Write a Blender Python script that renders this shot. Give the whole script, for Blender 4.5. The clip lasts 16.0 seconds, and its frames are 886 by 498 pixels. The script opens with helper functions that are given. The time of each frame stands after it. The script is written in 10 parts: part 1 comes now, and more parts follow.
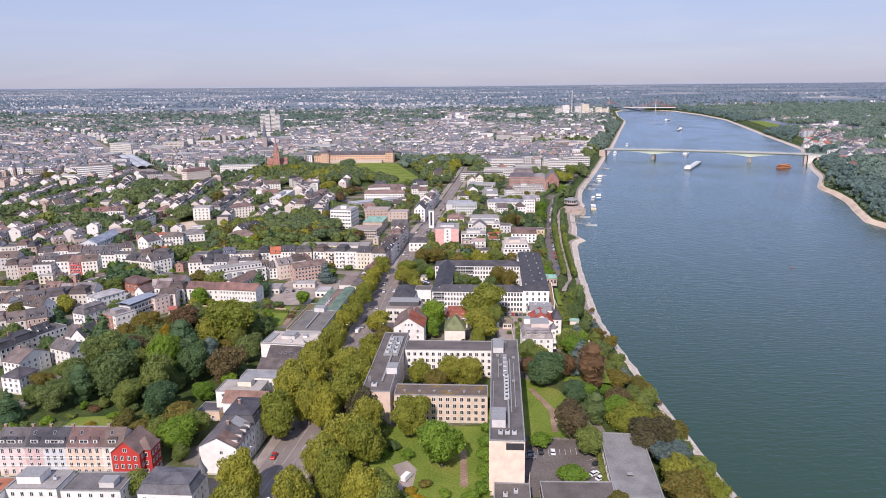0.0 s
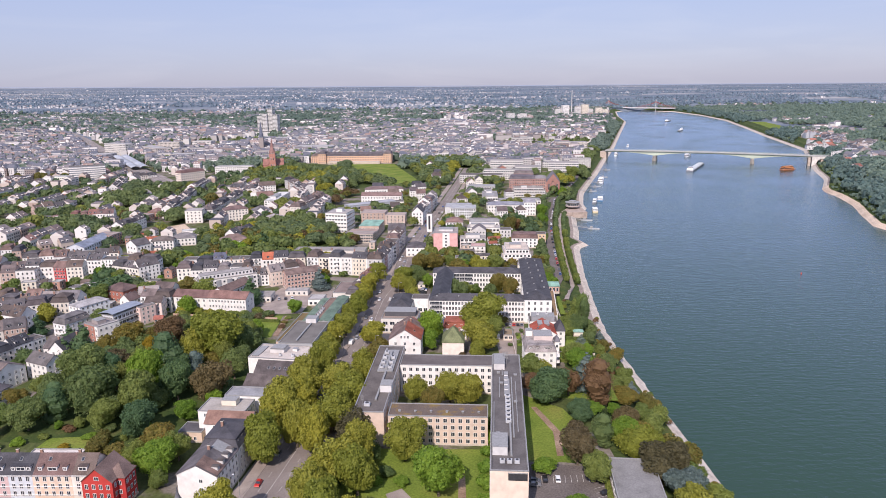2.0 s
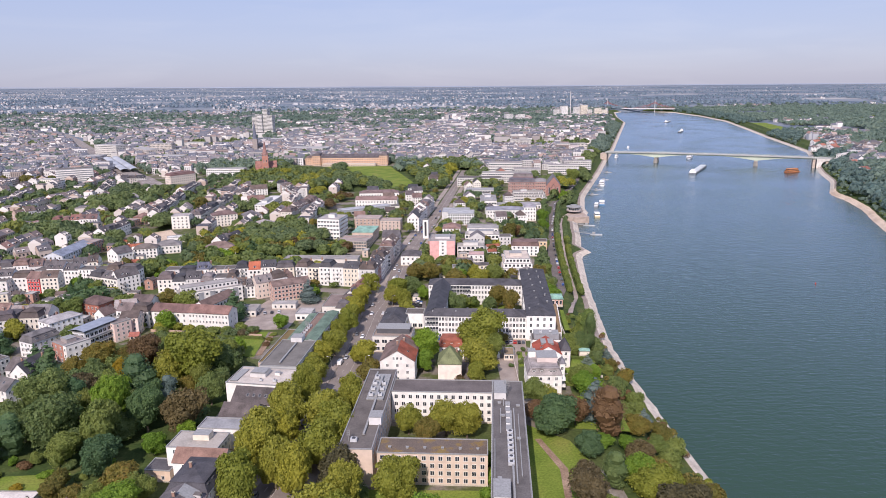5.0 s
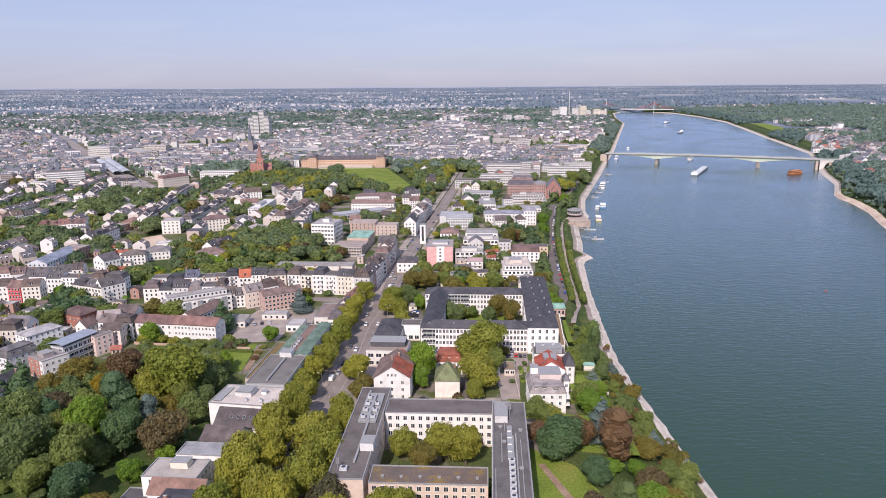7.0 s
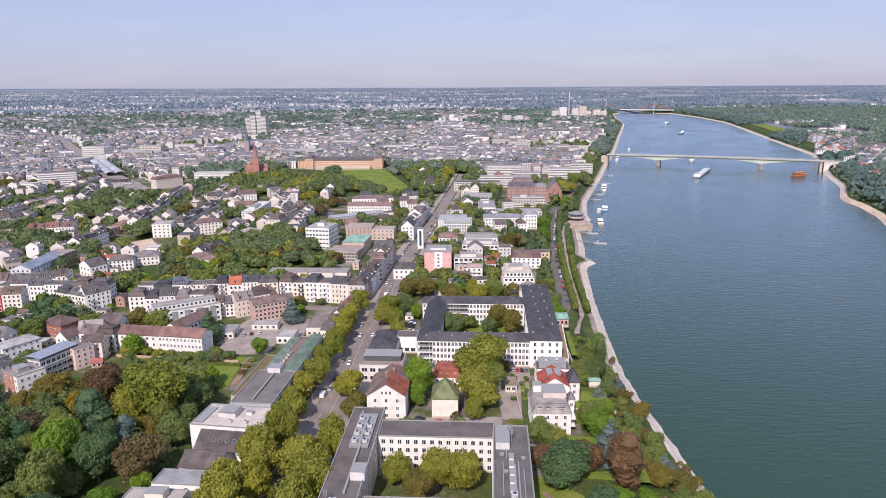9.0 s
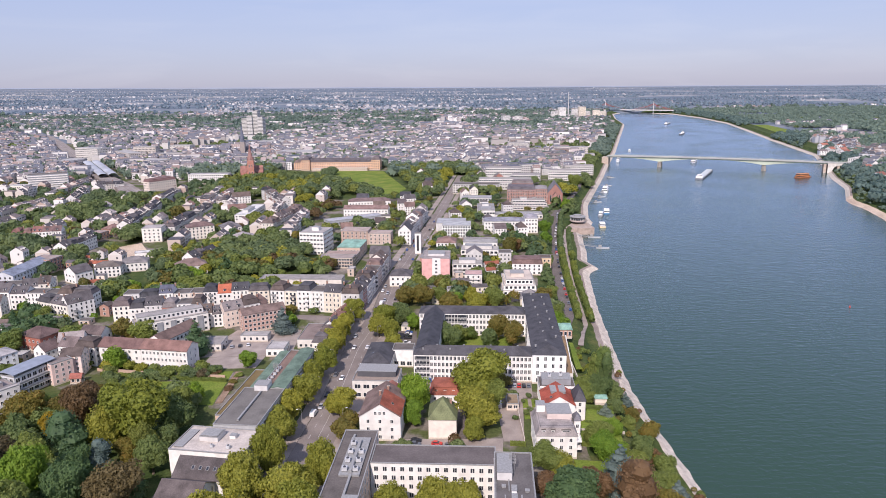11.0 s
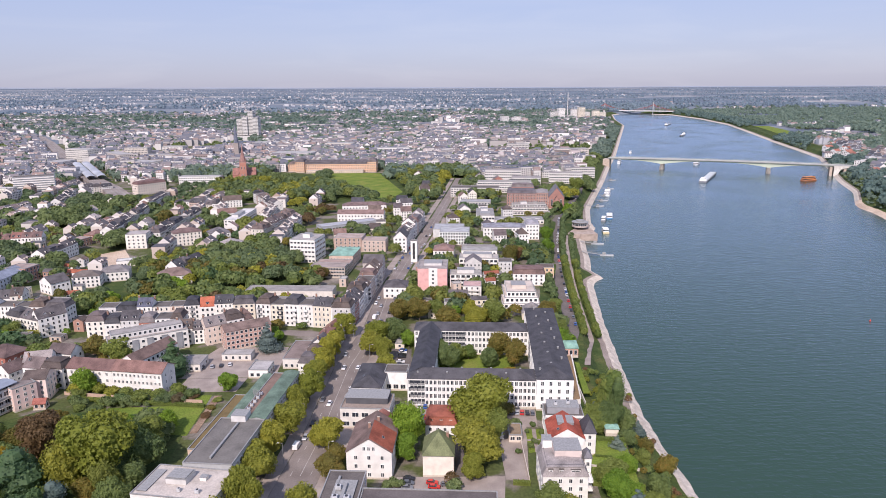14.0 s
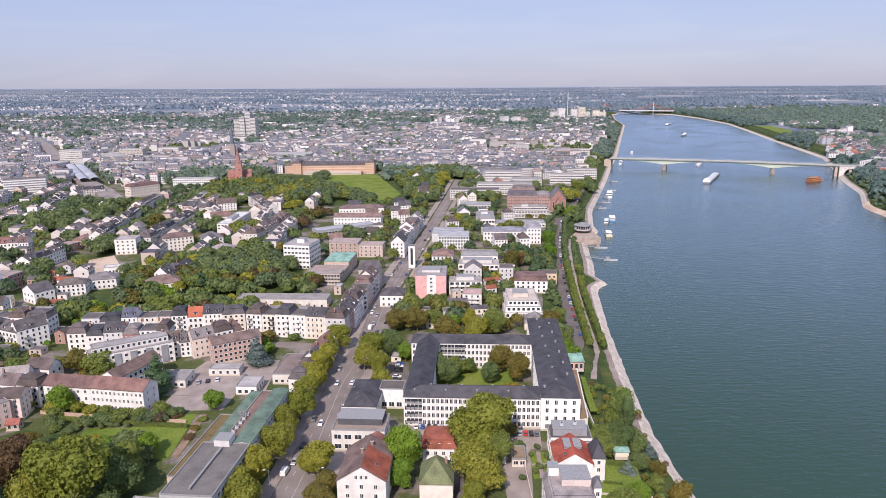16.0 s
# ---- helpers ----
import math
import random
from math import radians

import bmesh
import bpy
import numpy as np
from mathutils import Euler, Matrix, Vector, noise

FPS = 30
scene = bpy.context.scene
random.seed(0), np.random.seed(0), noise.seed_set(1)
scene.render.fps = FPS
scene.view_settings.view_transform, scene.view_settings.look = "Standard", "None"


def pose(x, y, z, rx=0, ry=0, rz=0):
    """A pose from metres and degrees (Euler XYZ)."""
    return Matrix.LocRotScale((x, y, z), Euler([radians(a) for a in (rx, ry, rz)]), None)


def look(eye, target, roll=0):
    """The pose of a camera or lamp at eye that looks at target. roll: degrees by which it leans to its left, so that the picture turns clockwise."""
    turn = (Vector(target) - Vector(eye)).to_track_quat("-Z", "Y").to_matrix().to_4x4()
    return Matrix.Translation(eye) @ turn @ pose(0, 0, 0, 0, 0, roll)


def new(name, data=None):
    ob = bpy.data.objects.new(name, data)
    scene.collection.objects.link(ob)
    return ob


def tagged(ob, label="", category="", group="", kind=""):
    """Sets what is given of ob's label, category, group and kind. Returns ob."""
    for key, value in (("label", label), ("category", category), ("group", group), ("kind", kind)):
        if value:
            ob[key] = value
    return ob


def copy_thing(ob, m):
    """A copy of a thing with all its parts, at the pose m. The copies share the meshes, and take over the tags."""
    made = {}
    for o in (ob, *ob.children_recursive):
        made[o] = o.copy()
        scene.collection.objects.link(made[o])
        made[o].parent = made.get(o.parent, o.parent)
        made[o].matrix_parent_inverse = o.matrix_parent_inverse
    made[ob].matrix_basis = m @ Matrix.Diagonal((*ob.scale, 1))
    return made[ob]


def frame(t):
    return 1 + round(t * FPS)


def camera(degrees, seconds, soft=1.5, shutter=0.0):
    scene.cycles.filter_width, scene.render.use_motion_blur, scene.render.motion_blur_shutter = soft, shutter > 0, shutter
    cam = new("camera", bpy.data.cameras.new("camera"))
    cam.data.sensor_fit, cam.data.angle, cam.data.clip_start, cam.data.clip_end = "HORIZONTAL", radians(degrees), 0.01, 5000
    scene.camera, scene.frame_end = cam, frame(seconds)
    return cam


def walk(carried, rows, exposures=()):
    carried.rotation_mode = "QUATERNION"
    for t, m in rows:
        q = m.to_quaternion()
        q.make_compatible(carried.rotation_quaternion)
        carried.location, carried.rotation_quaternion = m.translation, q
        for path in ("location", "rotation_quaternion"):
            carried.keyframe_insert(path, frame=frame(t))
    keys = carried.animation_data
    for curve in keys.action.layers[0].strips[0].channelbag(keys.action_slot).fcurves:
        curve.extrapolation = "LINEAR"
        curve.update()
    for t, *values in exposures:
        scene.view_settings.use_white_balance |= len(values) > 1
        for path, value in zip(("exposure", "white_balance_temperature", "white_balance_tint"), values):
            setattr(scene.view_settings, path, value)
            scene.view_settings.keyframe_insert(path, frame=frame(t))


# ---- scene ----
cam = camera(66.2, 16.0, soft=0.9)
PATH = [
    (0, (0.675, 5.952, 136.559), (0.741, 7.894, 136.086), -0.8),
    (0.5, (0.947, 10.477, 136.545), (1.014, 12.42, 136.072), -0.9),
    (1, (1.241, 15.011, 136.523), (1.309, 16.953, 136.051), -0.8),
    (1.5, (1.567, 19.548, 136.492), (1.636, 21.49, 136.019), -0.8),
    (2, (1.93, 24.071, 136.462), (1.999, 26.013, 135.989), -0.7),
    (2.5, (2.26, 28.571, 136.442), (2.33, 30.513, 135.969), -0.8),
    (3, (2.576, 33.075, 136.429), (2.647, 35.017, 135.957), -0.8),
    (3.5, (2.9, 37.582, 136.422), (2.972, 39.525, 135.95), -0.7),
    (4, (3.251, 42.08, 136.417), (3.324, 44.022, 135.945), -0.7),
    (6.5, (4.967, 64.346, 136.398), (5.046, 66.288, 135.927), -0.6),
    (7, (5.326, 68.806, 136.411), (5.406, 70.748, 135.941), -0.7),
    (7.5, (5.697, 73.274, 136.421), (5.777, 75.216, 135.951), -0.7),
    (8, (6.056, 77.741, 136.428), (6.138, 79.683, 135.958), -0.7),
    (8.5, (6.385, 82.202, 136.431), (6.468, 84.145, 135.961), -0.6),
    (9, (6.703, 86.651, 136.43), (6.786, 88.593, 135.96), -0.6),
    (11.5, (8.432, 108.794, 136.408), (8.52, 110.736, 135.939), -0.6),
    (12, (8.805, 113.207, 136.407), (8.894, 115.149, 135.939), -0.6),
    (12.5, (9.163, 117.618, 136.405), (9.252, 119.56, 135.937), -0.6),
    (13, (9.481, 122.024, 136.402), (9.571, 123.966, 135.933), -0.6),
    (13.5, (9.77, 126.449, 136.39), (9.861, 128.391, 135.921), -0.6),
    (14, (10.052, 130.898, 136.375), (10.144, 132.841, 135.906), -0.5),
    (14.5, (10.353, 135.372, 136.367), (10.446, 137.315, 135.898), -0.5),
    (15, (10.695, 139.853, 136.357), (10.788, 141.795, 135.888), -0.6),
    (15.5, (11.097, 144.312, 136.341), (11.19, 146.254, 135.871), -0.5),
    (16, (11.538, 148.768, 136.326), (11.631, 150.71, 135.857), -0.6),
]
walk(cam, [(t, look(eye, target, roll)) for t, eye, target, roll in PATH], [(0.0, 0.3, 6500, 20), (16.0, 0.3, 6500, 20)])

# ---- world, sun, exposure ----
SUN_AZ, SUN_EL = 197.0, 42.0          # degrees: bearing clockwise from +y, height
world = bpy.data.worlds.new("sky")
scene.world = world
world.use_nodes = True
wn, wl = world.node_tree.nodes, world.node_tree.links
sky = wn.new("ShaderNodeTexSky")
sky.sky_type, sky.sun_disc = "NISHITA", False
sky.sun_elevation, sky.sun_rotation = radians(SUN_EL), radians(SUN_AZ)
sky.air_density, sky.dust_density, sky.ozone_density, sky.altitude = 1.0, 0.4, 3.0, 100
haze = wn.new("ShaderNodeMix")
haze.data_type = "RGBA"
haze.inputs[0].default_value = 0.85
# the pale veil of a hazy day, greyer towards the horizon, with thin streaks of high cloud
dome = wn.new("ShaderNodeTexCoord").outputs["Generated"]
split = wn.new("ShaderNodeSeparateXYZ")
wl.new(dome, split.inputs[0])
veil = wn.new("ShaderNodeValToRGB")
ve = veil.color_ramp.elements
ve[0].position, ve[0].color = 0.0, (2.02, 2.22, 3.02, 1)
ve[1].position, ve[1].color = 0.4, (2.7, 3.35, 5.0, 1)
for pos_, col_ in ((0.06, (2.26, 2.60, 3.62, 1)), (0.13, (2.20, 2.70, 3.92, 1))):
    k_ = ve.new(pos_)
    k_.color = col_
wl.new(split.outputs[2], veil.inputs[0])
stretch = wn.new("ShaderNodeMapping")
stretch.inputs["Scale"].default_value = (2.2, 2.2, 16.0)
wl.new(dome, stretch.inputs["Vector"])
streak = wn.new("ShaderNodeTexNoise")
streak.inputs["Scale"].default_value, streak.inputs["Detail"].default_value, streak.inputs["Distortion"].default_value = 2.0, 7.0, 0.7
wl.new(stretch.outputs[0], streak.inputs["Vector"])
thin = wn.new("ShaderNodeMapRange")
thin.inputs["From Min"].default_value, thin.inputs["From Max"].default_value = 0.48, 0.75
thin.inputs["To Min"].default_value, thin.inputs["To Max"].default_value = 0.0, 0.28
wl.new(streak.outputs[0], thin.inputs["Value"])
cloud = wn.new("ShaderNodeMix")
cloud.data_type = "RGBA"
cloud.inputs[7].default_value = (3.05, 3.27, 3.95, 1)
wl.new(thin.outputs[0], cloud.inputs[0])
wl.new(veil.outputs[0], cloud.inputs[6])
wl.new(sky.outputs[0], haze.inputs[6])
wl.new(cloud.outputs[2], haze.inputs[7])
wl.new(haze.outputs[2], wn["Background"].inputs[0])
wn["Background"].inputs[1].default_value = 0.15
sun_data = bpy.data.lights.new("sun", "SUN")
sun_data.energy, sun_data.angle, sun_data.color = 4.1, radians(0.53), (1.0, 0.92, 0.83)
sun = new("sun", sun_data)
sun_way = Vector((math.sin(radians(SUN_AZ)) * math.cos(radians(SUN_EL)), math.cos(radians(SUN_AZ)) * math.cos(radians(SUN_EL)), math.sin(radians(SUN_EL))))
sun.matrix_world = look(sun_way * 900, (0, 0, 0))

# ---- materials ----
MATS = {}


def shade(name, rough=0.8, spec=0.3, metal=0.0):
    m = bpy.data.materials.new(name)
    m.use_nodes = True
    n, l = m.node_tree.nodes, m.node_tree.links
    p = n["Principled BSDF"]
    p.inputs["Roughness"].default_value, p.inputs["Specular IOR Level"].default_value, p.inputs["Metallic"].default_value = rough, spec, metal
    return m, n, l, p


def noise_node(n, l, scale, detail=4.0, coords=None):
    t = n.new("ShaderNodeTexNoise")
    t.inputs["Scale"].default_value, t.inputs["Detail"].default_value = scale, detail
    if coords is not None:
        l.new(coords, t.inputs["Vector"])
    return t


def ramp(n, l, fac, stops):
    r = n.new("ShaderNodeValToRGB")
    e = r.color_ramp.elements
    e[0].position, e[0].color = stops[0][0], (*stops[0][1], 1)
    e[1].position, e[1].color = stops[-1][0], (*stops[-1][1], 1)
    for pos, col in stops[1:-1]:
        k = e.new(pos)
        k.color = (*col, 1)
    l.new(fac, r.inputs[0])
    return r


def mix(n, l, fac, a, b, how="MIX"):
    x = n.new("ShaderNodeMix")
    x.data_type, x.blend_type = "RGBA", how
    for sock, v in ((x.inputs[0], fac), (x.inputs[6], a), (x.inputs[7], b)):
        if isinstance(v, (int, float)):
            sock.default_value = v
        elif isinstance(v, tuple):
            sock.default_value = (*v, 1)
        else:
            l.new(v, sock)
    return x.outputs[2]


def bump(n, l, p, height, strength, distance):
    b = n.new("ShaderNodeBump")
    b.inputs["Strength"].default_value, b.inputs["Distance"].default_value = strength, distance
    l.new(height, b.inputs["Height"])
    l.new(b.outputs[0], p.inputs["Normal"])


def obj_coords(n):
    return n.new("ShaderNodeTexCoord").outputs["Object"]


def geo_pos(n):
    return n.new("ShaderNodeNewGeometry").outputs["Position"]


def plaster(color):
    """Painted render: faint cloudy weathering, fine grain."""
    key = ("plaster", color)
    if key not in MATS:
        m, n, l, p = shade("plaster", 0.85, 0.2)
        c = geo_pos(n)
        a, b = noise_node(n, l, 0.35, 6, c), noise_node(n, l, 6.0, 3, c)
        dark = tuple(v * 0.82 for v in color)
        r = ramp(n, l, a.outputs[0], [(0.3, dark), (0.6, color)])
        rnd = n.new("ShaderNodeObjectInfo")
        r2 = ramp(n, l, rnd.outputs["Random"], [(0.0, (0.9, 0.89, 0.87)), (1.0, (1.0, 1.0, 1.0))])
        l.new(mix(n, l, 1.0, r.outputs[0], r2.outputs[0], "MULTIPLY"), p.inputs["Base Color"])
        bump(n, l, p, b.outputs[0], 0.15, 0.02)
        MATS[key] = m
    return MATS[key]


def rooftiles(color, course=0.35):
    """Tiles or slates in courses, with moss and weather stains."""
    key = ("roof", color, course)
    if key not in MATS:
        m, n, l, p = shade("roof_covering", 0.75, 0.22)
        c = geo_pos(n)
        sep = n.new("ShaderNodeSeparateXYZ")
        l.new(c, sep.inputs[0])
        w = n.new("ShaderNodeTexWave")
        w.wave_type, w.bands_direction = "BANDS", "Z"
        w.inputs["Scale"].default_value, w.inputs["Distortion"].default_value = 0.314 / course * 1.6, 1.0
        l.new(c, w.inputs["Vector"])
        a, b = noise_node(n, l, 0.25, 6, c), noise_node(n, l, 3.0, 4, c)
        lo, hi = tuple(v * 0.62 for v in color), tuple(min(1, v * 1.3) for v in color)
        r = ramp(n, l, a.outputs[0], [(0.3, lo), (0.5, color), (0.72, hi)])
        g = ramp(n, l, b.outputs[0], [(0.35, (0.75, 0.75, 0.75)), (0.7, (1.15, 1.15, 1.15))])
        c1 = mix(n, l, 1.0, r.outputs[0], g.outputs[0], "MULTIPLY")
        rnd = n.new("ShaderNodeObjectInfo")
        r2 = ramp(n, l, rnd.outputs["Random"], [(0.0, (0.72, 0.74, 0.78)), (0.5, (1.0, 0.97, 0.95)), (1.0, (1.25, 1.18, 1.12))])
        l.new(mix(n, l, 1.0, c1, r2.outputs[0], "MULTIPLY"), p.inputs["Base Color"])
        bump(n, l, p, w.outputs[0], 0.35, 0.04)
        MATS[key] = m
    return MATS[key]


def flatroof(color):
    """Bitumen or gravel roof with sheet joints, puddle stains and moss."""
    key = ("flat", color)
    if key not in MATS:
        m, n, l, p = shade("flat_roof", 0.85, 0.15)
        c = geo_pos(n)
        a, b = noise_node(n, l, 0.18, 7, c), noise_node(n, l, 1.7, 5, c)
        lo, hi = tuple(v * 0.78 for v in color), tuple(min(1, v * 1.16) for v in color)
        r = ramp(n, l, a.outputs[0], [(0.32, lo), (0.5, color), (0.7, hi)])
        g = ramp(n, l, b.outputs[0], [(0.3, (0.82, 0.82, 0.82)), (0.7, (1.12, 1.12, 1.1))])
        l.new(mix(n, l, 1.0, r.outputs[0], g.outputs[0], "MULTIPLY"), p.inputs["Base Color"])
        bump(n, l, p, b.outputs[0], 0.2, 0.03)
        MATS[key] = m
    return MATS[key]


def plain(name, color, rough=0.6, spec=0.4, metal=0.0, vary=0.25, scale=1.5):
    key = (name, color, rough)
    if key not in MATS:
        m, n, l, p = shade(name, rough, spec, metal)
        c = obj_coords(n)
        a = noise_node(n, l, scale, 5, c)
        lo, hi = tuple(v * (1 - vary) for v in color), tuple(min(1, v * (1 + vary)) for v in color)
        r = ramp(n, l, a.outputs[0], [(0.3, lo), (0.7, hi)])
        l.new(r.outputs[0], p.inputs["Base Color"])
        MATS[key] = m
    return MATS[key]


def leaves(name, dark, light, autumn=None):
    """Leaf clumps: each its own tone, whole trees vary too, light passes through."""
    m, n, l, p = shade(name, 0.6, 0.25)
    dark, light = tuple(v * 1.4 for v in dark), tuple(v * 1.16 for v in light)
    autumn = autumn and tuple(v * 1.15 for v in autumn)
    g = n.new("ShaderNodeNewGeometry")
    c = noise_node(n, l, 0.22, 3, geo_pos(n))
    t = n.new("ShaderNodeMath")
    t.operation = "MULTIPLY_ADD"
    t.inputs[1].default_value = 0.55
    l.new(g.outputs["Random Per Island"], t.inputs[0])
    half = n.new("ShaderNodeMath")
    half.operation = "MULTIPLY"
    half.inputs[1].default_value = 0.5
    l.new(c.outputs[0], half.inputs[0])
    l.new(half.outputs[0], t.inputs[2])
    stops = [(0.12, dark), (0.78, light)]
    if autumn:
        stops = [(0.12, dark), (0.6, light), (0.85, autumn)]
    r = ramp(n, l, t.outputs[0], stops)
    rnd = n.new("ShaderNodeObjectInfo")
    r2 = ramp(n, l, rnd.outputs["Random"], [(0.0, (0.75, 0.85, 0.8)), (0.5, (1, 1, 1)), (1.0, (1.16, 1.12, 0.95))])
    col = mix(n, l, 1.0, r.outputs[0], r2.outputs[0], "MULTIPLY")
    l.new(col, p.inputs["Base Color"])
    tr = n.new("ShaderNodeBsdfTranslucent")
    l.new(col, tr.inputs[0])
    ms = n.new("ShaderNodeMixShader")
    ms.inputs[0].default_value = 0.46
    l.new(p.outputs[0], ms.inputs[1])
    l.new(tr.outputs[0], ms.inputs[2])
    l.new(ms.outputs[0], n["Material Output"].inputs[0])
    return m


def ground_mat(name, stops, scale, fine, bumpd=0.05, rough=0.95, lo=0.7, hi=1.2):
    m, n, l, p = shade(name, rough, 0.15)
    c = geo_pos(n)
    a, b = noise_node(n, l, scale, 8, c), noise_node(n, l, fine, 5, c)
    r = ramp(n, l, a.outputs[0], stops)
    g = ramp(n, l, b.outputs[0], [(0.3, (lo, lo, lo)), (0.7, (hi, hi, hi))])
    l.new(mix(n, l, 1.0, r.outputs[0], g.outputs[0], "MULTIPLY"), p.inputs["Base Color"])
    bump(n, l, p, b.outputs[0], 0.4, bumpd)
    return m


M_GRASS = ground_mat("grass", [(0.3, (0.095, 0.145, 0.022)), (0.52, (0.145, 0.195, 0.032)), (0.70, (0.20, 0.21, 0.05)), (0.8, (0.25, 0.21, 0.08))], 0.06, 1.2)
M_CITY = ground_mat("gardens_and_yards", [(0.30, (0.055, 0.08, 0.024)), (0.50, (0.085, 0.10, 0.036)), (0.56, (0.17, 0.15, 0.125)), (0.72, (0.26, 0.23, 0.20))], 0.05, 0.7)
# blue-grey base: the haze over the far plain is put into the colour
M_FIELD, n, l, p = shade("haze_tinted_plain", 0.95, 0.1)
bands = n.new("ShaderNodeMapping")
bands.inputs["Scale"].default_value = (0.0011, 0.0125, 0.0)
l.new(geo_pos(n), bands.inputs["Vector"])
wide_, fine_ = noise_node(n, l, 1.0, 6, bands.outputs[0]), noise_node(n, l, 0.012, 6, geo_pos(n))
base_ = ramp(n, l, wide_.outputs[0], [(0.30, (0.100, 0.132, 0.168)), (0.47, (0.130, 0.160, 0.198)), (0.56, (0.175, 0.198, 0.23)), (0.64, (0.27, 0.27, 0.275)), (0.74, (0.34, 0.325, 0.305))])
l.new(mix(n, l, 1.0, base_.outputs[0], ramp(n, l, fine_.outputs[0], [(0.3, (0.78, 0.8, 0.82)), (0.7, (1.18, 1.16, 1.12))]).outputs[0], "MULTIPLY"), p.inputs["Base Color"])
M_STONES = ground_mat("riprap_stones", [(0.3, (0.40, 0.345, 0.285)), (0.6, (0.55, 0.485, 0.41)), (0.75, (0.67, 0.60, 0.515))], 0.3, 2.2, 0.4)
M_SAND = ground_mat("sand_bank", [(0.3, (0.42, 0.32, 0.24)), (0.7, (0.60, 0.48, 0.37))], 0.05, 1.0)
M_PATH = ground_mat("gravel_path", [(0.3, (0.22, 0.18, 0.155)), (0.7, (0.32, 0.27, 0.235))], 0.1, 2.0)
M_BANK = ground_mat("bank_scrub", [(0.3, (0.03, 0.055, 0.015)), (0.55, (0.06, 0.085, 0.025)), (0.75, (0.11, 0.11, 0.04))], 0.12, 1.0, 0.4)
M_ASPHALT = ground_mat("asphalt", [(0.3, (0.175, 0.148, 0.135)), (0.7, (0.25, 0.215, 0.196))], 0.08, 1.5, 0.01, 0.95, 0.85, 1.1)
M_PAVE = ground_mat("pavement", [(0.3, (0.24, 0.20, 0.18)), (0.7, (0.35, 0.30, 0.265))], 0.15, 2.5, 0.01, 0.95, 0.88, 1.08)
M_EARTH = ground_mat("bare_earth", [(0.3, (0.20, 0.13, 0.09)), (0.7, (0.34, 0.25, 0.18))], 0.12, 1.5)
M_TARMAC = ground_mat("dark_tarmac", [(0.3, (0.115, 0.098, 0.09)), (0.7, (0.165, 0.145, 0.135))], 0.1, 1.5, 0.01)
M_LINE = plain("road_paint", (0.50, 0.48, 0.46), 0.7, 0.3, 0, 0.3)
M_GLASS = plain("window_glass", (0.035, 0.04, 0.05), 0.08, 0.6, 0, 0.3, 0.2)
M_FRAME = plain("white_frame", (0.72, 0.71, 0.68), 0.5, 0.4, 0, 0.08)
M_STONE = plain("sandstone_trim", (0.5, 0.44, 0.36), 0.8, 0.2, 0, 0.15)
M_METAL = plain("zinc_sheet", (0.27, 0.27, 0.265), 0.6, 0.3, 0.1, 0.18)
M_DARK = plain("dark_metal", (0.05, 0.05, 0.055), 0.5, 0.4, 0.2, 0.2)
M_WHITE = plain("white_lacquer", (0.78, 0.78, 0.77), 0.45, 0.4, 0, 0.08)
M_CHIM = plain("chimney_brick", (0.28, 0.17, 0.13), 0.9, 0.2, 0, 0.3, 4)
M_BARK = plain("bark", (0.12, 0.10, 0.075), 0.95, 0.1, 0, 0.35, 3)
M_COPPER = rooftiles((0.118, 0.178, 0.138), 0.6)
M_TEAL = rooftiles((0.235, 0.41, 0.335), 0.6)

L_PLANE = leaves("plane_leaves", (0.129, 0.142, 0.022), (0.316, 0.31, 0.054))
L_GREEN = leaves("broad_leaves", (0.084, 0.118, 0.030), (0.21, 0.25, 0.068))
L_BRIGHT = leaves("light_green_leaves", (0.075, 0.145, 0.016), (0.205, 0.305, 0.042))
L_DARK = leaves("dark_leaves", (0.070, 0.108, 0.040), (0.168, 0.216, 0.078))
L_AUTUMN = leaves("turning_leaves", (0.075, 0.075, 0.018), (0.19, 0.17, 0.045), (0.24, 0.16, 0.045))
L_RUST = leaves("rusty_leaves", (0.10, 0.06, 0.03), (0.22, 0.135, 0.07))
L_COPPER = leaves("copper_beech_leaves", (0.065, 0.055, 0.030), (0.155, 0.125, 0.065))
L_BLUE = leaves("blue_spruce_needles", (0.060, 0.090, 0.085), (0.180, 0.230, 0.210))
L_FIR = leaves("fir_needles", (0.042, 0.084, 0.042), (0.112, 0.180, 0.080))
L_YELLOW = leaves("yellow_leaves", (0.200, 0.140, 0.010), (0.420, 0.270, 0.030))
# greyer copies of the leaf tones above, light haze painted into them
L_MIDGREEN = leaves("mid_haze_leaves", (0.078, 0.114, 0.046), (0.175, 0.222, 0.094))
L_MIDDARK = leaves("mid_haze_dark_leaves", (0.064, 0.100, 0.052), (0.140, 0.186, 0.094))
L_MIDPLANE = leaves("mid_haze_plane_leaves", (0.085, 0.110, 0.026), (0.215, 0.24, 0.065))
# aerial haze put into the leaf colour, bluer and paler with distance
L_FAR = leaves("hazed_far_leaves", (0.098, 0.143, 0.118), (0.180, 0.236, 0.186))
L_FARBANK = leaves("hazed_bank_leaves", (0.094, 0.148, 0.142), (0.178, 0.236, 0.208))
L_HORIZON = leaves("hazed_horizon_leaves", (0.175, 0.235, 0.30), (0.21, 0.27, 0.335))

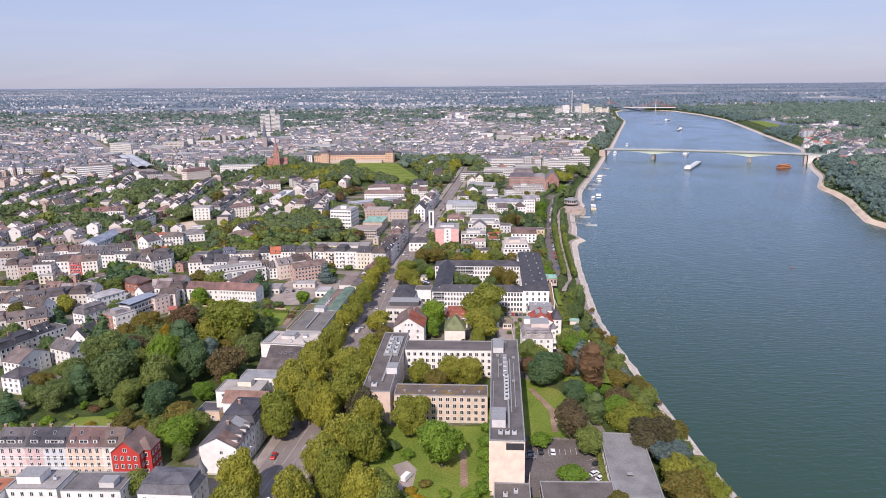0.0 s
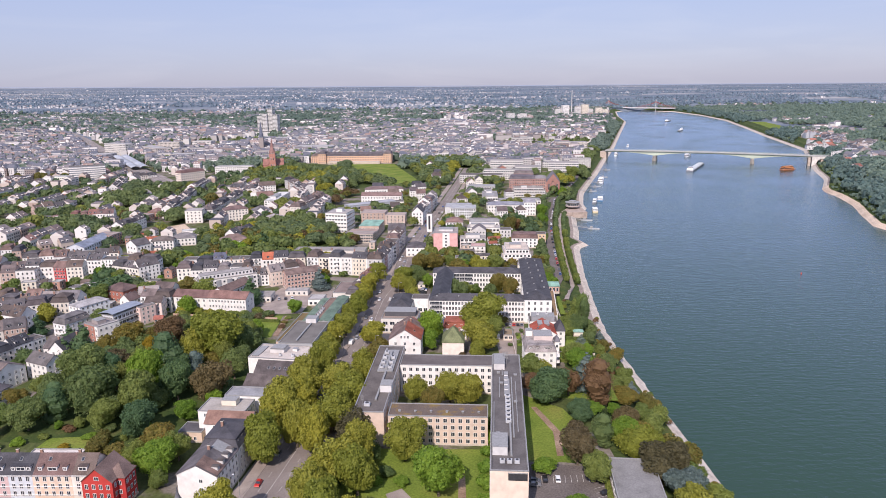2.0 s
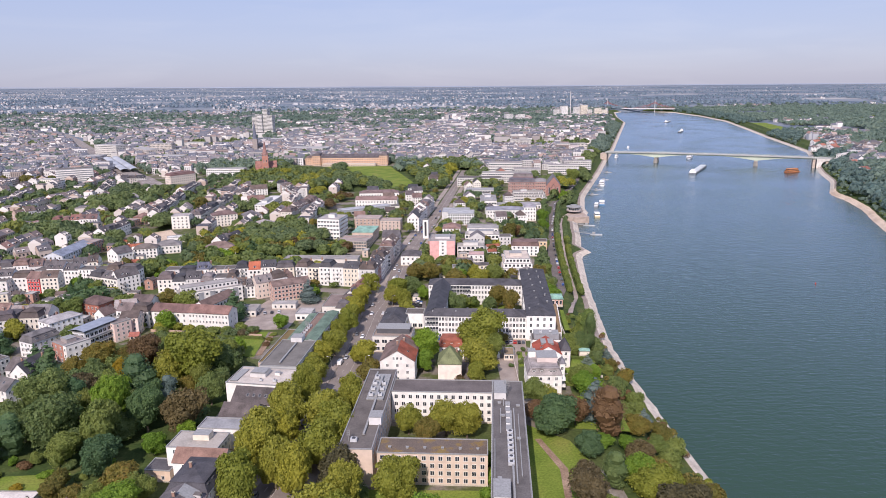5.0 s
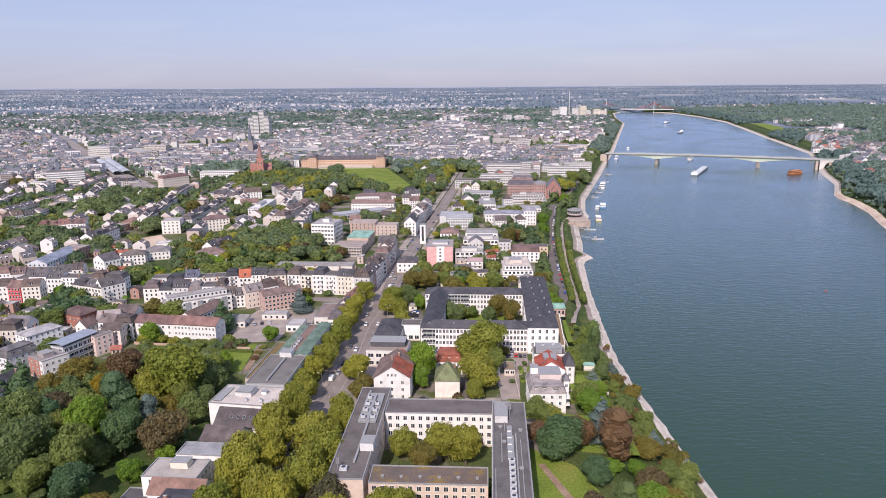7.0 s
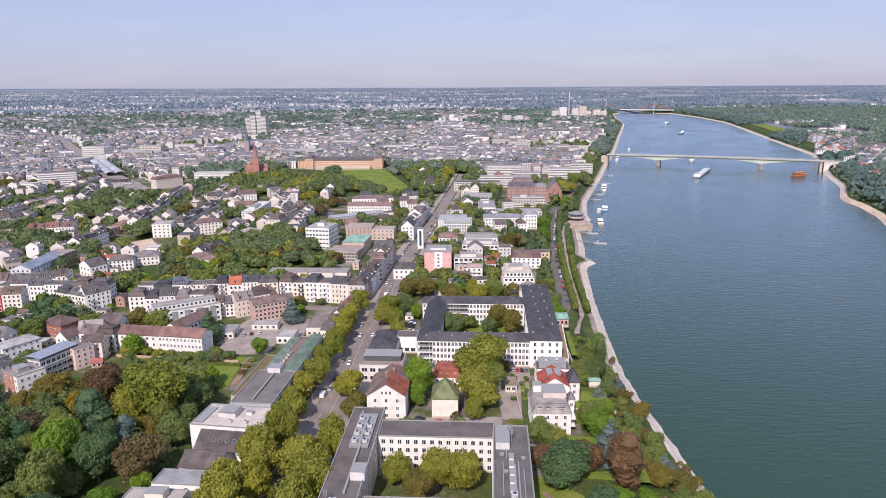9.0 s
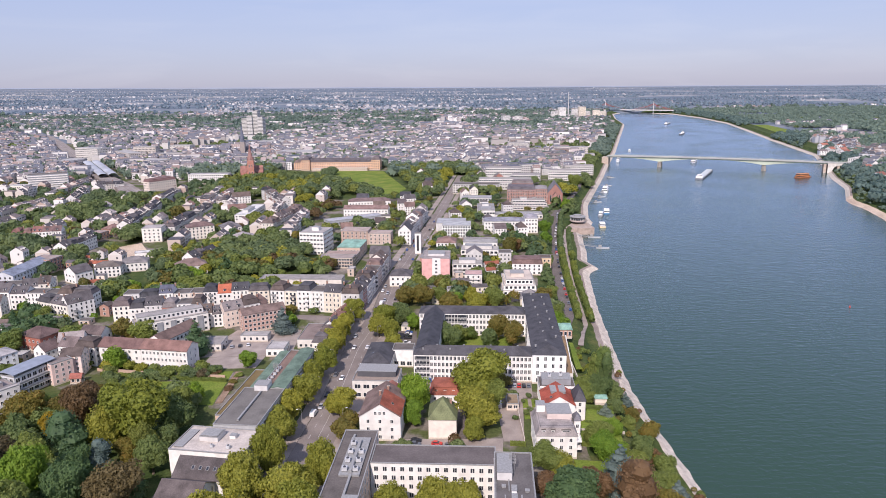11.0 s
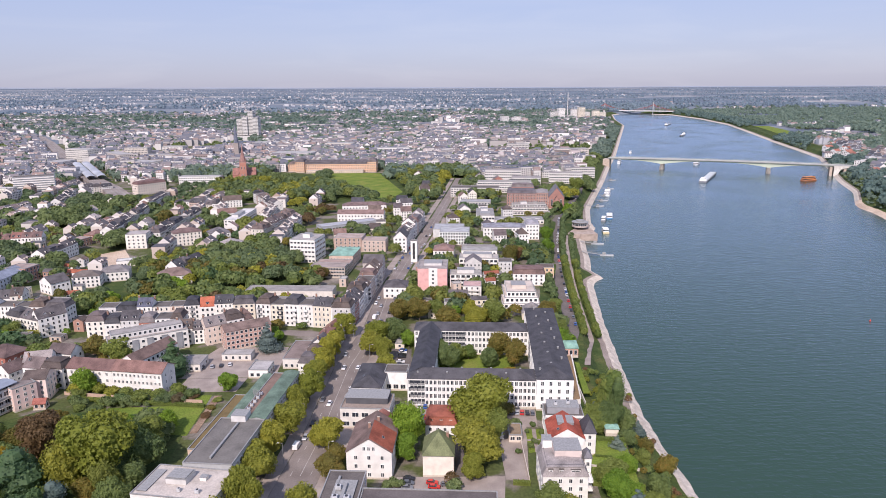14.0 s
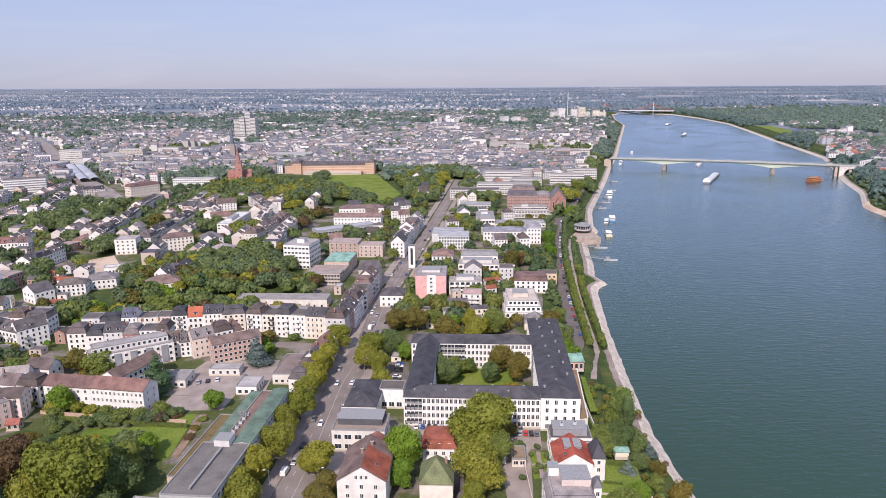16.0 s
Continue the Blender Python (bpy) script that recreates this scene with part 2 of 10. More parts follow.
m, n, l, p = shade("river_water", 0.14, 0.5)
p.inputs["Base Color"].default_value = (0.015, 0.056, 0.041, 1)
p.inputs["IOR"].default_value = 1.6
c = geo_pos(n)
wa, wb, wc = noise_node(n, l, 0.35, 4, c), noise_node(n, l, 1.1, 3, c), noise_node(n, l, 0.012, 5, c)
s1 = n.new("ShaderNodeMath")
s1.operation = "MULTIPLY_ADD"
s1.inputs[1].default_value = 0.45
l.new(wb.outputs[0], s1.inputs[0])
l.new(wa.outputs[0], s1.inputs[2])
flow = n.new("ShaderNodeMapping")
flow.inputs["Rotation"].default_value, flow.inputs["Scale"].default_value = (0, 0, radians(-12)), (0.10, 0.42, 1.0)
l.new(c, flow.inputs["Vector"])
wd = noise_node(n, l, 1.0, 4, flow.outputs[0])
s2 = n.new("ShaderNodeMath")
s2.operation = "MULTIPLY_ADD"
s2.inputs[1].default_value = 1.3
l.new(wd.outputs[0], s2.inputs[0])
l.new(s1.outputs[0], s2.inputs[2])
bump(n, l, p, s2.outputs[0], 0.48, 0.5)
rr = ramp(n, l, wc.outputs[0], [(0.35, (0.10, 0.10, 0.10)), (0.65, (0.24, 0.24, 0.24))])
murk = n.new("ShaderNodeBsdfDiffuse")
murk.inputs["Color"].default_value = (0.023, 0.053, 0.031, 1)
gloss = n.new("ShaderNodeBsdfGlossy")
l.new(rr.outputs[0], gloss.inputs["Roughness"])
gloss.inputs["Color"].default_value = (0.81, 0.895, 1.0, 1)
l.new(p.inputs["Normal"].links[0].from_socket, murk.inputs["Normal"])
l.new(p.inputs["Normal"].links[0].from_socket, gloss.inputs["Normal"])
graze = n.new("ShaderNodeLayerWeight")
graze.inputs["Blend"].default_value = 0.5
l.new(p.inputs["Normal"].links[0].from_socket, graze.inputs["Normal"])
share = ramp(n, l, graze.outputs["Facing"], [(0.30, (0.03, 0.03, 0.03)), (0.55, (0.062, 0.062, 0.062)), (0.72, (0.22, 0.22, 0.22)), (0.84, (0.55, 0.55, 0.55)), (0.94, (0.80, 0.80, 0.80)), (1.0, (0.9, 0.9, 0.9))])
blend = n.new("ShaderNodeMixShader")
l.new(share.outputs[0], blend.inputs[0])
l.new(murk.outputs[0], blend.inputs[1])
l.new(gloss.outputs[0], blend.inputs[2])
l.new(blend.outputs[0], n["Material Output"].inputs[0])
M_WATER = m

WHITE, CREAM, PEACH, GREYW = (0.80, 0.78, 0.75), (0.74, 0.67, 0.56), (0.72, 0.56, 0.44), (0.62, 0.61, 0.60)
SLATE, BROWN, REDT, ANTH, GREYR = (0.095, 0.09, 0.097), (0.12, 0.095, 0.085), (0.33, 0.115, 0.07), (0.065, 0.066, 0.075), (0.125, 0.111, 0.104)


# ---- mesh helpers ----
class Geo:
    """Collects faces with a material slot each, for one mesh."""

    def __init__(self):
        self.v, self.f, self.m = [], [], []

    def face(self, pts, mi=0):
        k = len(self.v)
        self.v.extend([tuple(q) for q in pts])
        self.f.append(tuple(range(k, k + len(pts))))
        self.m.append(mi)

    def box(self, x0, y0, z0, x1, y1, z1, mi=0, taper=0.0):
        a = taper
        lo = [(x0, y0, z0), (x1, y0, z0), (x1, y1, z0), (x0, y1, z0)]
        hi = [(x0 + a, y0 + a, z1), (x1 - a, y0 + a, z1), (x1 - a, y1 - a, z1), (x0 + a, y1 - a, z1)]
        k = len(self.v)
        self.v.extend(lo + hi)
        for q in ((3, 2, 1, 0), (4, 5, 6, 7), (0, 1, 5, 4), (1, 2, 6, 5), (2, 3, 7, 6), (3, 0, 4, 7)):
            self.f.append(tuple(k + i for i in q))
            self.m.append(mi)

    def loft(self, rings, mi=0, cap=True):
        """Rings of equal length, bottom to top."""
        k, c = len(self.v), len(rings[0])
        for r in rings:
            self.v.extend([tuple(q) for q in r])
        for i in range(len(rings) - 1):
            for j in range(c):
                self.f.append((k + i * c + j, k + i * c + (j + 1) % c, k + (i + 1) * c + (j + 1) % c, k + (i + 1) * c + j))
                self.m.append(mi)
        if cap:
            self.f.append(tuple(k + (len(rings) - 1) * c + j for j in range(c)))
            self.f.append(tuple(k + j for j in reversed(range(c))))
            self.m.extend((mi, mi))

    def tube(self, x, y, z0, z1, r0, r1, sides=8, mi=0):
        self.loft([[(x + r * math.cos(6.2832 * i / sides), y + r * math.sin(6.2832 * i / sides), z) for i in range(sides)] for r, z in ((r0, z0), (r1, z1))], mi)

    def mesh(self, name, mats):
        me = bpy.data.meshes.new(name)
        me.from_pydata(self.v, [], self.f)
        for q in mats:
            me.materials.append(q)
        me.polygons.foreach_set("material_index", self.m)
        me.update()
        return me


def part(name, g, mats, parent, label=""):
    """Links a Geo as one mesh object under a thing or a part."""
    ob = new(name, g.mesh(name, mats if isinstance(mats, (list, tuple)) else [mats]))
    ob.parent = parent
    return tagged(ob, label) if label else ob


def thing(name, x, y, z, rot, label, category, group=""):
    e = new(name)
    e.matrix_world = pose(x, y, z, 0, 0, rot)
    return tagged(e, label, category, group)


# ---- the lie of the land ----
EYE = 136.5


def lerp(v, table):
    return float(np.interp(v, [q[0] for q in table], [q[1] for q in table]))


NEAR_BANK = [(-600, 150), (100, 122), (230, 115.4), (300, 114.8), (384, 114.8), (411, 115.8), (434, 118), (534, 132), (600, 144), (625, 149), (634, 155), (641, 162), (648, 160), (662, 157), (700, 166), (735, 172), (775, 180), (815, 200), (830, 206), (860, 209), (938, 228), (1050, 268), (1184, 316), (1350, 372), (1570, 450), (2000, 592), (2616, 796), (3000, 880), (3450, 1000), (3595, 1090)]
FAR_BANK = [(-600, 330), (300, 400), (560, 448), (666, 474), (700, 474), (760, 500), (820, 528), (874, 545), (930, 556), (1032, 620), (1133, 663), (1300, 748), (1462, 830), (1856, 944), (2200, 1050), (2595, 1168), (3000, 1240), (3428, 1268), (3595, 1110)]
FOLD = 3600.0


def far_dist(y):
    """The plain beyond FOLD is folded up into a long rise; this is the distance it stands for."""
    return y if y <= FOLD else FOLD * math.exp((y - FOLD) / 1330 * math.log(9.5))


def land(y, x=0.0):
    if y <= FOLD:
        return 0.0
    # sideways tilt fits the far skyline to the camera's leaning view
    skyline_tilt = (y - FOLD) / 1330 * (-x * (0.0085 if x < 0 else 0.004))
    return (EYE - 1.5) * (1 - y / far_dist(y)) + max(-60, min(60, skyline_tilt))


def near_bank(y):
    return lerp(y, NEAR_BANK) + 0.8 * noise.noise((y * 0.11, 3, 0)) + 0.5 * noise.noise((y * 0.4, 7, 0))


def far_bank(y):
    return lerp(y, FAR_BANK) + 1.5 * noise.noise((y * 0.05, 13, 0))


PROFILE = [(-14, -16.5), (0, -13.1), (2, -12.2), (4.2, -10.8), (6.0, -10.3), (9.2, -9.9), (15, -9.2), (20, -4.6), (22, -4.2), (31, -3.6), (38, -0.1), (42, 0.0)]


def profile(s):
    return lerp(s, PROFILE)


def ground_z(x, y):
    nb, fb = lerp(y, NEAR_BANK), lerp(y, FAR_BANK)
    if y < 3590:
        if x <= nb:
            return profile(nb - x) if nb - x < 42 else land(y, x)
        if x >= fb:
            return profile(x - fb) if x - fb < 42 else land(y, x)
        return -16.5
    return land(y, x)


def river(x, y, pad=0.0):
    return y < 3600 and lerp(y, NEAR_BANK) - pad < x < lerp(y, FAR_BANK) + pad


ys = [-600, -300, -100, 0, 100, 160] + list(range(190, 900, 6)) + list(range(900, 1600, 20)) + list(range(1600, 3590, 50)) + list(range(3590, 4950, 40)) + [4955]
offs = [q[0] for q in PROFILE]
right_x = [0, 30, 80, 160, 300, 500, 800, 1200, 2000, 3500, 6000]
V, F, MI = [], [], []
for y in ys:
    nb, fb = (near_bank(y), far_bank(y)) if y < 3590 else (lerp(y, NEAR_BANK), lerp(y, NEAR_BANK) + 60)
    edge = nb - 42
    row = [(-6000 + (edge + 6000) * i, 0) for i in (0, 0.4, 0.6, 0.75, 0.83, 0.88, 0.92, 0.945, 0.96, 0.97, 0.98, 0.99)]
    row = [(x, y, land(y, x)) for x, _ in row]
    fold = y >= 3590
    row += [(nb - s, y, land(y, nb) if fold else profile(s)) for s in reversed(offs)]
    row += [(fb + s, y, land(y, fb) if fold else profile(s)) for s in offs]
    row += [(fb + 42 + q, y, land(y, fb + q)) for q in right_x[1:]]
    V.append(row)
cols = len(V[0])
for i in range(len(V) - 1):
    ym = V[i][0][1]
    for j in range(cols - 1):
        F.append((i * cols + j, i * cols + j + 1, (i + 1) * cols + j + 1, (i + 1) * cols + j))
        k = j - 12
        mi = 0
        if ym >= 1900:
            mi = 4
        if 0 <= k < 11 or 12 <= k < 23:
            s = 10 - k if k < 11 else k - 12
            mi = {0: 1, 1: 1, 2: 1, 3: 1, 4: 2, 5: 3, 6: 3, 7: 3, 8: 3, 9: 3, 10: 3}[s]
            if k >= 12 and s in (1, 2, 3, 4) and 560 < ym < 950:
                mi = 5
            if s == 4 and ym < 395:
                mi = 3
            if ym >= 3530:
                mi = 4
        MI.append(mi)
me = bpy.data.meshes.new("ground")
me.from_pydata([q for row in V for q in row], [], F)
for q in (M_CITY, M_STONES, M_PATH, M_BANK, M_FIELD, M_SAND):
    me.materials.append(q)
me.polygons.foreach_set("material_index", MI)
tagged(new("ground", me), "wide river plain with gardens, yards and stony river banks", "ground", kind="structure")
g = Geo()
g.face([(-200, -900, -13.0), (1900, -900, -13.0), (1900, 3720, -13.0), (-200, 3720, -13.0)])
water = new("water", g.mesh("water", [M_WATER]))
tagged(water, "broad calm grey-green river with fine ripples", "river", kind="structure")


def drape(name, mat, centre, half_l, half_r, lift, label, category, step=6.0, at=None):
    """A strip along a line of (x, y), laid a little above the land."""
    g = Geo()
    pts = []
    for (x0, y0), (x1, y1) in zip(centre, centre[1:]):
        k = max(1, int(math.hypot(x1 - x0, y1 - y0) / step))
        pts += [(x0 + (x1 - x0) * i / k, y0 + (y1 - y0) * i / k) for i in range(k)]
    pts.append(centre[-1])
    prev = None
    for i, (x, y) in enumerate(pts):
        a, b = pts[max(0, i - 1)], pts[min(len(pts) - 1, i + 1)]
        d = math.hypot(b[0] - a[0], b[1] - a[1])
        nx, ny = (b[1] - a[1]) / d, -(b[0] - a[0]) / d
        z = (ground_z(x, y) if at is None else at) + lift
        cur = ((x - nx * half_l, y - ny * half_l, z), (x + nx * half_r, y + ny * half_r, z))
        if prev:
            g.face([prev[0], prev[1], cur[1], cur[0]])
            for e in (0, 1):
                q = [prev[e], cur[e], (*cur[e][:2], z - lift - 0.3), (*prev[e][:2], z - lift - 0.3)]
                g.face(q)
        prev = cur
    ob = new(name, g.mesh(name, [mat]))
    return tagged(ob, label, category, kind="structure")


ROAD = [(-75, 120), (-64, 180), (-56.5, 214), (-51, 240), (-42, 290), (-34, 335), (-28.5, 375), (-22.5, 447), (-11.5, 505), (-4.5, 589), (12, 690), (33, 812), (63, 1007), (84, 1150)]


def road_x(y):
    return lerp(y, [(b, a) for a, b in ROAD])

# ---- roads and paths ----
drape("road", M_ASPHALT, [q for q in ROAD if q[1] < 600], 7.2, 7.2, 0.05, "four-lane asphalt avenue with worn lane markings", "road")
# narrowed to fit the camera's view, where trees and shade cover it
drape("road_north", M_ASPHALT, [q for q in ROAD if q[1] > 580], 5.6, 5.6, 0.054, "asphalt avenue towards the town, narrowed to fit the view", "road")
for side, name in ((-1, "pavement_west"), (1, "pavement_east")):
    line = [(x + side * 10.0, y) for x, y in ROAD]
    drape(name, M_PAVE, line, 2.6, 2.6, 0.17, "raised paved footway with stone kerb along the avenue", "pavement")
g = Geo()
for y in np.arange(190, 1000, 9.0):
    for off, ln in ((-3.6, 3.0), (0.0, 9.0), (3.6, 3.0)):
        if off == 0 and 330 < y < 345:
            continue
        x0, x1 = road_x(y) + off, road_x(y + ln) + off
        g.box(0, 0, 0, 0.01, 0.01, 0.01)
        g.v[-8:] = [(x0 - 0.06, y, 0.055), (x0 + 0.06, y, 0.055), (x1 + 0.06, y + ln, 0.055), (x1 - 0.06, y + ln, 0.055), (x0 - 0.06, y, 0.065), (x0 + 0.06, y, 0.065), (x1 + 0.06, y + ln, 0.065), (x1 - 0.06, y + ln, 0.065)]
lines = new("lane_markings", g.mesh("lane_markings", [M_LINE]))
tagged(lines, "worn white lane lines on the avenue", "road markings", kind="structure")
QUAY = [(88, 452), (96, 480), (103, 500), (112, 566), (124, 646), (140, 728), (149, 766), (160, 815), (171, 845), (182, 872), (201, 930), (231, 1010), (262, 1110)]
drape("riverside_road", M_TARMAC, QUAY, 3.6, 3.6, 0.35, "narrow asphalt riverside road lined with parked cars", "road")
drape("riverside_pavement", M_PAVE, [(x + 11.0, y) for x, y in QUAY if y < 800], 1.5, 1.5, 0.40, "pale gravel riverside footway between rows of young trees", "pavement")


def quay_x(y):
    return lerp(y, [(b, a) for a, b in QUAY])


drape("cross_street", M_ASPHALT, [(-260, 478), (-180, 486), (-110, 503), (-60, 500), (-16, 490)], 4.0, 4.0, 0.045, "side street between white town houses", "road")
drape("side_street", M_ASPHALT, [(-230, 226), (-150, 224), (-100, 221), (-56, 218)], 3.6, 3.6, 0.045, "side street in front of colourful town houses", "road")

# ---- buildings ----
OCC = set()


def mark(x, y, rot, w, d, pad=1.5):
    ca, sa = math.cos(radians(rot)), math.sin(radians(rot))
    for i in np.arange(-pad, w + pad + 0.1, 2.0):
        for j in np.arange(-pad, d + pad + 0.1, 2.0):
            OCC.add((int((x + i * ca - j * sa) // 3), int((y + i * sa + j * ca) // 3)))


def is_free(x, y, rot, w, d, inset=0.0):
    ca, sa = math.cos(radians(rot)), math.sin(radians(rot))
    for i in np.linspace(inset, w - inset, 4):
        for j in np.linspace(inset, d - inset, 4):
            if (int((x + i * ca - j * sa) // 3), int((y + i * sa + j * ca) // 3)) in OCC:
                return False
    return True


WIN = {}


def window_mesh(ww, wh, col=None, bars=1):
    """A casement: one welded mesh of a proud frame with panes set back in it."""
    key = (round(ww, 2), round(wh, 2), col, bars)
    if key not in WIN:
        t, o, r = 0.1, 0.09, 0.03
        xs = [-ww / 2]
        for k in range(bars + 1):
            a = -ww / 2 + t + k * (ww - t) / (bars + 1)
            xs += [a, a + (ww - t) / (bars + 1) - t]
        xs.append(ww / 2)
        zs = [0, t, wh - t, wh]
        idx, V, F, MI = {}, [], [], []

        def at(x, y, z):
            k = (round(x, 4), round(y, 4), round(z, 4))
            if k not in idx:
                idx[k] = len(V)
                V.append(k)
            return idx[k]

        def quad(mi, *pts):
            F.append([at(*q) for q in pts])
            MI.append(mi)

        for i in range(len(xs) - 1):
            for j in range(3):
                x0, x1, z0, z1 = xs[i], xs[i + 1], zs[j], zs[j + 1]
                if j == 1 and i % 2 == 1:
                    quad(1, (x0, -r, z0), (x1, -r, z0), (x1, -r, z1), (x0, -r, z1))
                    for a, b in (((x0, z0), (x1, z0)), ((x1, z0), (x1, z1)), ((x1, z1), (x0, z1)), ((x0, z1), (x0, z0))):
                        quad(0, (a[0], -o, a[1]), (b[0], -o, b[1]), (b[0], -r, b[1]), (a[0], -r, a[1]))
                else:
                    quad(0, (x0, -o, z0), (x1, -o, z0), (x1, -o, z1), (x0, -o, z1))
        for j in range(3):
            for x in (xs[0], xs[-1]):
                quad(0, (x, -o, zs[j]), (x, -o, zs[j + 1]), (x, 0.01, zs[j + 1]), (x, 0.01, zs[j]))
        for i in range(len(xs) - 1):
            for z in (0, wh):
                quad(0, (xs[i], -o, z), (xs[i + 1], -o, z), (xs[i + 1], 0.01, z), (xs[i], 0.01, z))
        me = bpy.data.meshes.new("window")
        me.from_pydata(V, [], F)
        for q in (col or M_FRAME, M_GLASS):
            me.materials.append(q)
        me.polygons.foreach_set("material_index", MI)
        WIN[key] = me
    return WIN[key]


def spread(length, count, ww):
    gap = (length - count * ww) / (count + 0.6)
    return [gap * 0.8 + ww / 2 + i * (ww + gap) for i in range(count)]


def facade(parent, ox, oy, turn, length, levels, count, ww, wh, how, g=None, col=None, bars=1):
    """Windows along one wall: from (ox, oy), turned by turn degrees, at the heights given."""
    ca, sa = math.cos(radians(turn)), math.sin(radians(turn))
    for z in levels:
        for s in spread(length, count, ww):
            x, y = ox + s * ca, oy + s * sa
            if how == "parts":
                ob = new("window", window_mesh(ww, wh, col, bars))
                ob.parent = parent
                ob.matrix_local = pose(x, y, z, 0, 0, turn)
            else:
                nx, ny = sa, -ca
                a, b = (x - ca * ww / 2, y - sa * ww / 2), (x + ca * ww / 2, y + sa * ww / 2)
                k = len(g.v)
                for o in (0.0, 0.08):
                    for (qx, qy), zz in ((a, z), (b, z), (b, z + wh), (a, z + wh)):
                        g.v.append((qx + nx * o, qy + ny * o, zz))
                for q in ((0, 1, 5, 4), (1, 2, 6, 5), (2, 3, 7, 6), (3, 0, 4, 7)):
                    g.f.append(tuple(k + i for i in q))
                    g.m.append(0)
                g.f.append((k + 4, k + 5, k + 6, k + 7))
                g.m.append(0)
                t = 0.13
                k = len(g.v)
                for ex, zz in ((t, z + t), (ww - t, z + t), (ww - t, z + wh - t), (t, z + wh - t)):
                    g.v.append((a[0] + ca * ex + nx * 0.09, a[1] + sa * ex + ny * 0.09, zz))
                g.f.append((k, k + 1, k + 2, k + 3))
                g.m.append(1)


def slab(g, a, b, c, d, t, mi=0):
    """A sloping sheet of thickness t under the corners a b c d."""
    g.loft([[(*q[:2], q[2] - t) for q in (a, b, c, d)], [a, b, c, d]], mi)


def roof_gable(g, x, y, w, d, h, rh, axis, over, t=0.22):
    o = over
    if axis == "y":
        dz = rh * o / (w / 2)
        a, b, c = (x - o, h - dz), (x + w / 2, h + rh), (x + w + o, h - dz)
        slab(g, (a[0], y - o, a[1] + t), (b[0], y - o, b[1] + t), (b[0], y + d + o, b[1] + t), (a[0], y + d + o, a[1] + t), t)
        slab(g, (b[0], y - o, b[1] + t), (c[0], y - o, c[1] + t), (c[0], y + d + o, c[1] + t), (b[0], y + d + o, b[1] + t), t)
    else:
        dz = rh * o / (d / 2)
        a, b, c = (y - o, h - dz), (y + d / 2, h + rh), (y + d + o, h - dz)
        slab(g, (x - o, a[0], a[1] + t), (x + w + o, a[0], a[1] + t), (x + w + o, b[0], b[1] + t), (x - o, b[0], b[1] + t), t)
        slab(g, (x - o, b[0], b[1] + t), (x + w + o, b[0], b[1] + t), (x + w + o, c[0], c[1] + t), (x - o, c[0], c[1] + t), t)


def roof_hip(g, x, y, w, d, h, rh, over):
    o, t = over, 0.2
    k = min(w, d) / 2
    e = [(x - o, y - o, h), (x + w + o, y - o, h), (x + w + o, y + d + o, h), (x - o, y + d + o, h)]
    if w >= d:
        r = [(x + k, y + d / 2, h + rh), (x + w - k, y + d / 2, h + rh)]
        g.face([e[0], e[1], r[1], r[0]]), g.face([e[1], e[2], r[1]]), g.face([e[2], e[3], r[0], r[1]]), g.face([e[3], e[0], r[0]])
    else:
        r = [(x + w / 2, y + k, h + rh), (x + w / 2, y + d - k, h + rh)]
        g.face([e[0], e[1], r[0]]), g.face([e[1], e[2], r[1], r[0]]), g.face([e[2], e[3], r[1]]), g.face([e[3], e[0], r[0], r[1]])
    g.box(x - o, y - o, h - t, x + w + o, y + d + o, h - 0.004)


def dormer(parent, x, y, z, turn, w=1.5, hh=1.5, deep=1.8, wall=WHITE, rcol=SLATE, split=True):
    key = ("dormer", w, hh, deep, wall, rcol, split)
    if key not in WIN:
        g = Geo()
        g.box(-w / 2, 0, 0, w / 2, deep, hh, 0)
        g.box(-w / 2 - 0.15, -0.2, hh, w / 2 + 0.15, deep, hh + 0.16, 1)
        if not split:
            g.box(-w / 2 + 0.18, -0.05, 0.25, w / 2 - 0.18, 0.02, hh - 0.15, 2)
        WIN[key] = g.mesh("dormer", [plaster(wall), rooftiles(rcol), M_GLASS])
    ob = new("dormer", WIN[key])
    ob.parent = parent
    ob.matrix_local = pose(x, y, z, 0, 0, turn)
    if split:
        pane = new("window", window_mesh(w - 0.4, hh - 0.4, None, 1))
        pane.parent = ob
        pane.matrix_local = pose(0, 0, 0.2)
    return ob


def chimney(parent, x, y, z0, z1, w=0.9, d=0.6):
    key = ("chimney", round(z1 - z0, 1), w, d)
    if key not in WIN:
        g, hh = Geo(), z1 - z0
        g.box(-w / 2, -d / 2, 0, w / 2, d / 2, hh, 0)
        g.box(-w / 2 - 0.07, -d / 2 - 0.07, hh, w / 2 + 0.07, d / 2 + 0.07, hh + 0.12, 1)
        for k in (-0.25, 0.2):
            g.tube(k * w, 0, hh + 0.12, hh + 0.5, 0.12, 0.1, 6, 2)
        WIN[key] = g.mesh("chimney", [M_CHIM, M_STONE, M_DARK])
    ob = new("chimney", WIN[key])
    ob.parent = parent
    ob.matrix_local = pose(x, y, z0)
    return ob


def skylight(parent, x, y, z, tilt_x, tilt_y):
    key = ("skylight",)
    if key not in WIN:
        g = Geo()
        g.box(-0.5, -0.7, 0, 0.5, 0.7, 0.1, 0)
        g.box(-0.4, -0.6, 0.1, 0.4, 0.6, 0.12, 1)
        WIN[key] = g.mesh("skylight", [M_METAL, M_GLASS])
    ob = new("skylight", WIN[key])
    ob.parent = parent
    ob.matrix_local = pose(x, y, z, tilt_x, tilt_y, 0)


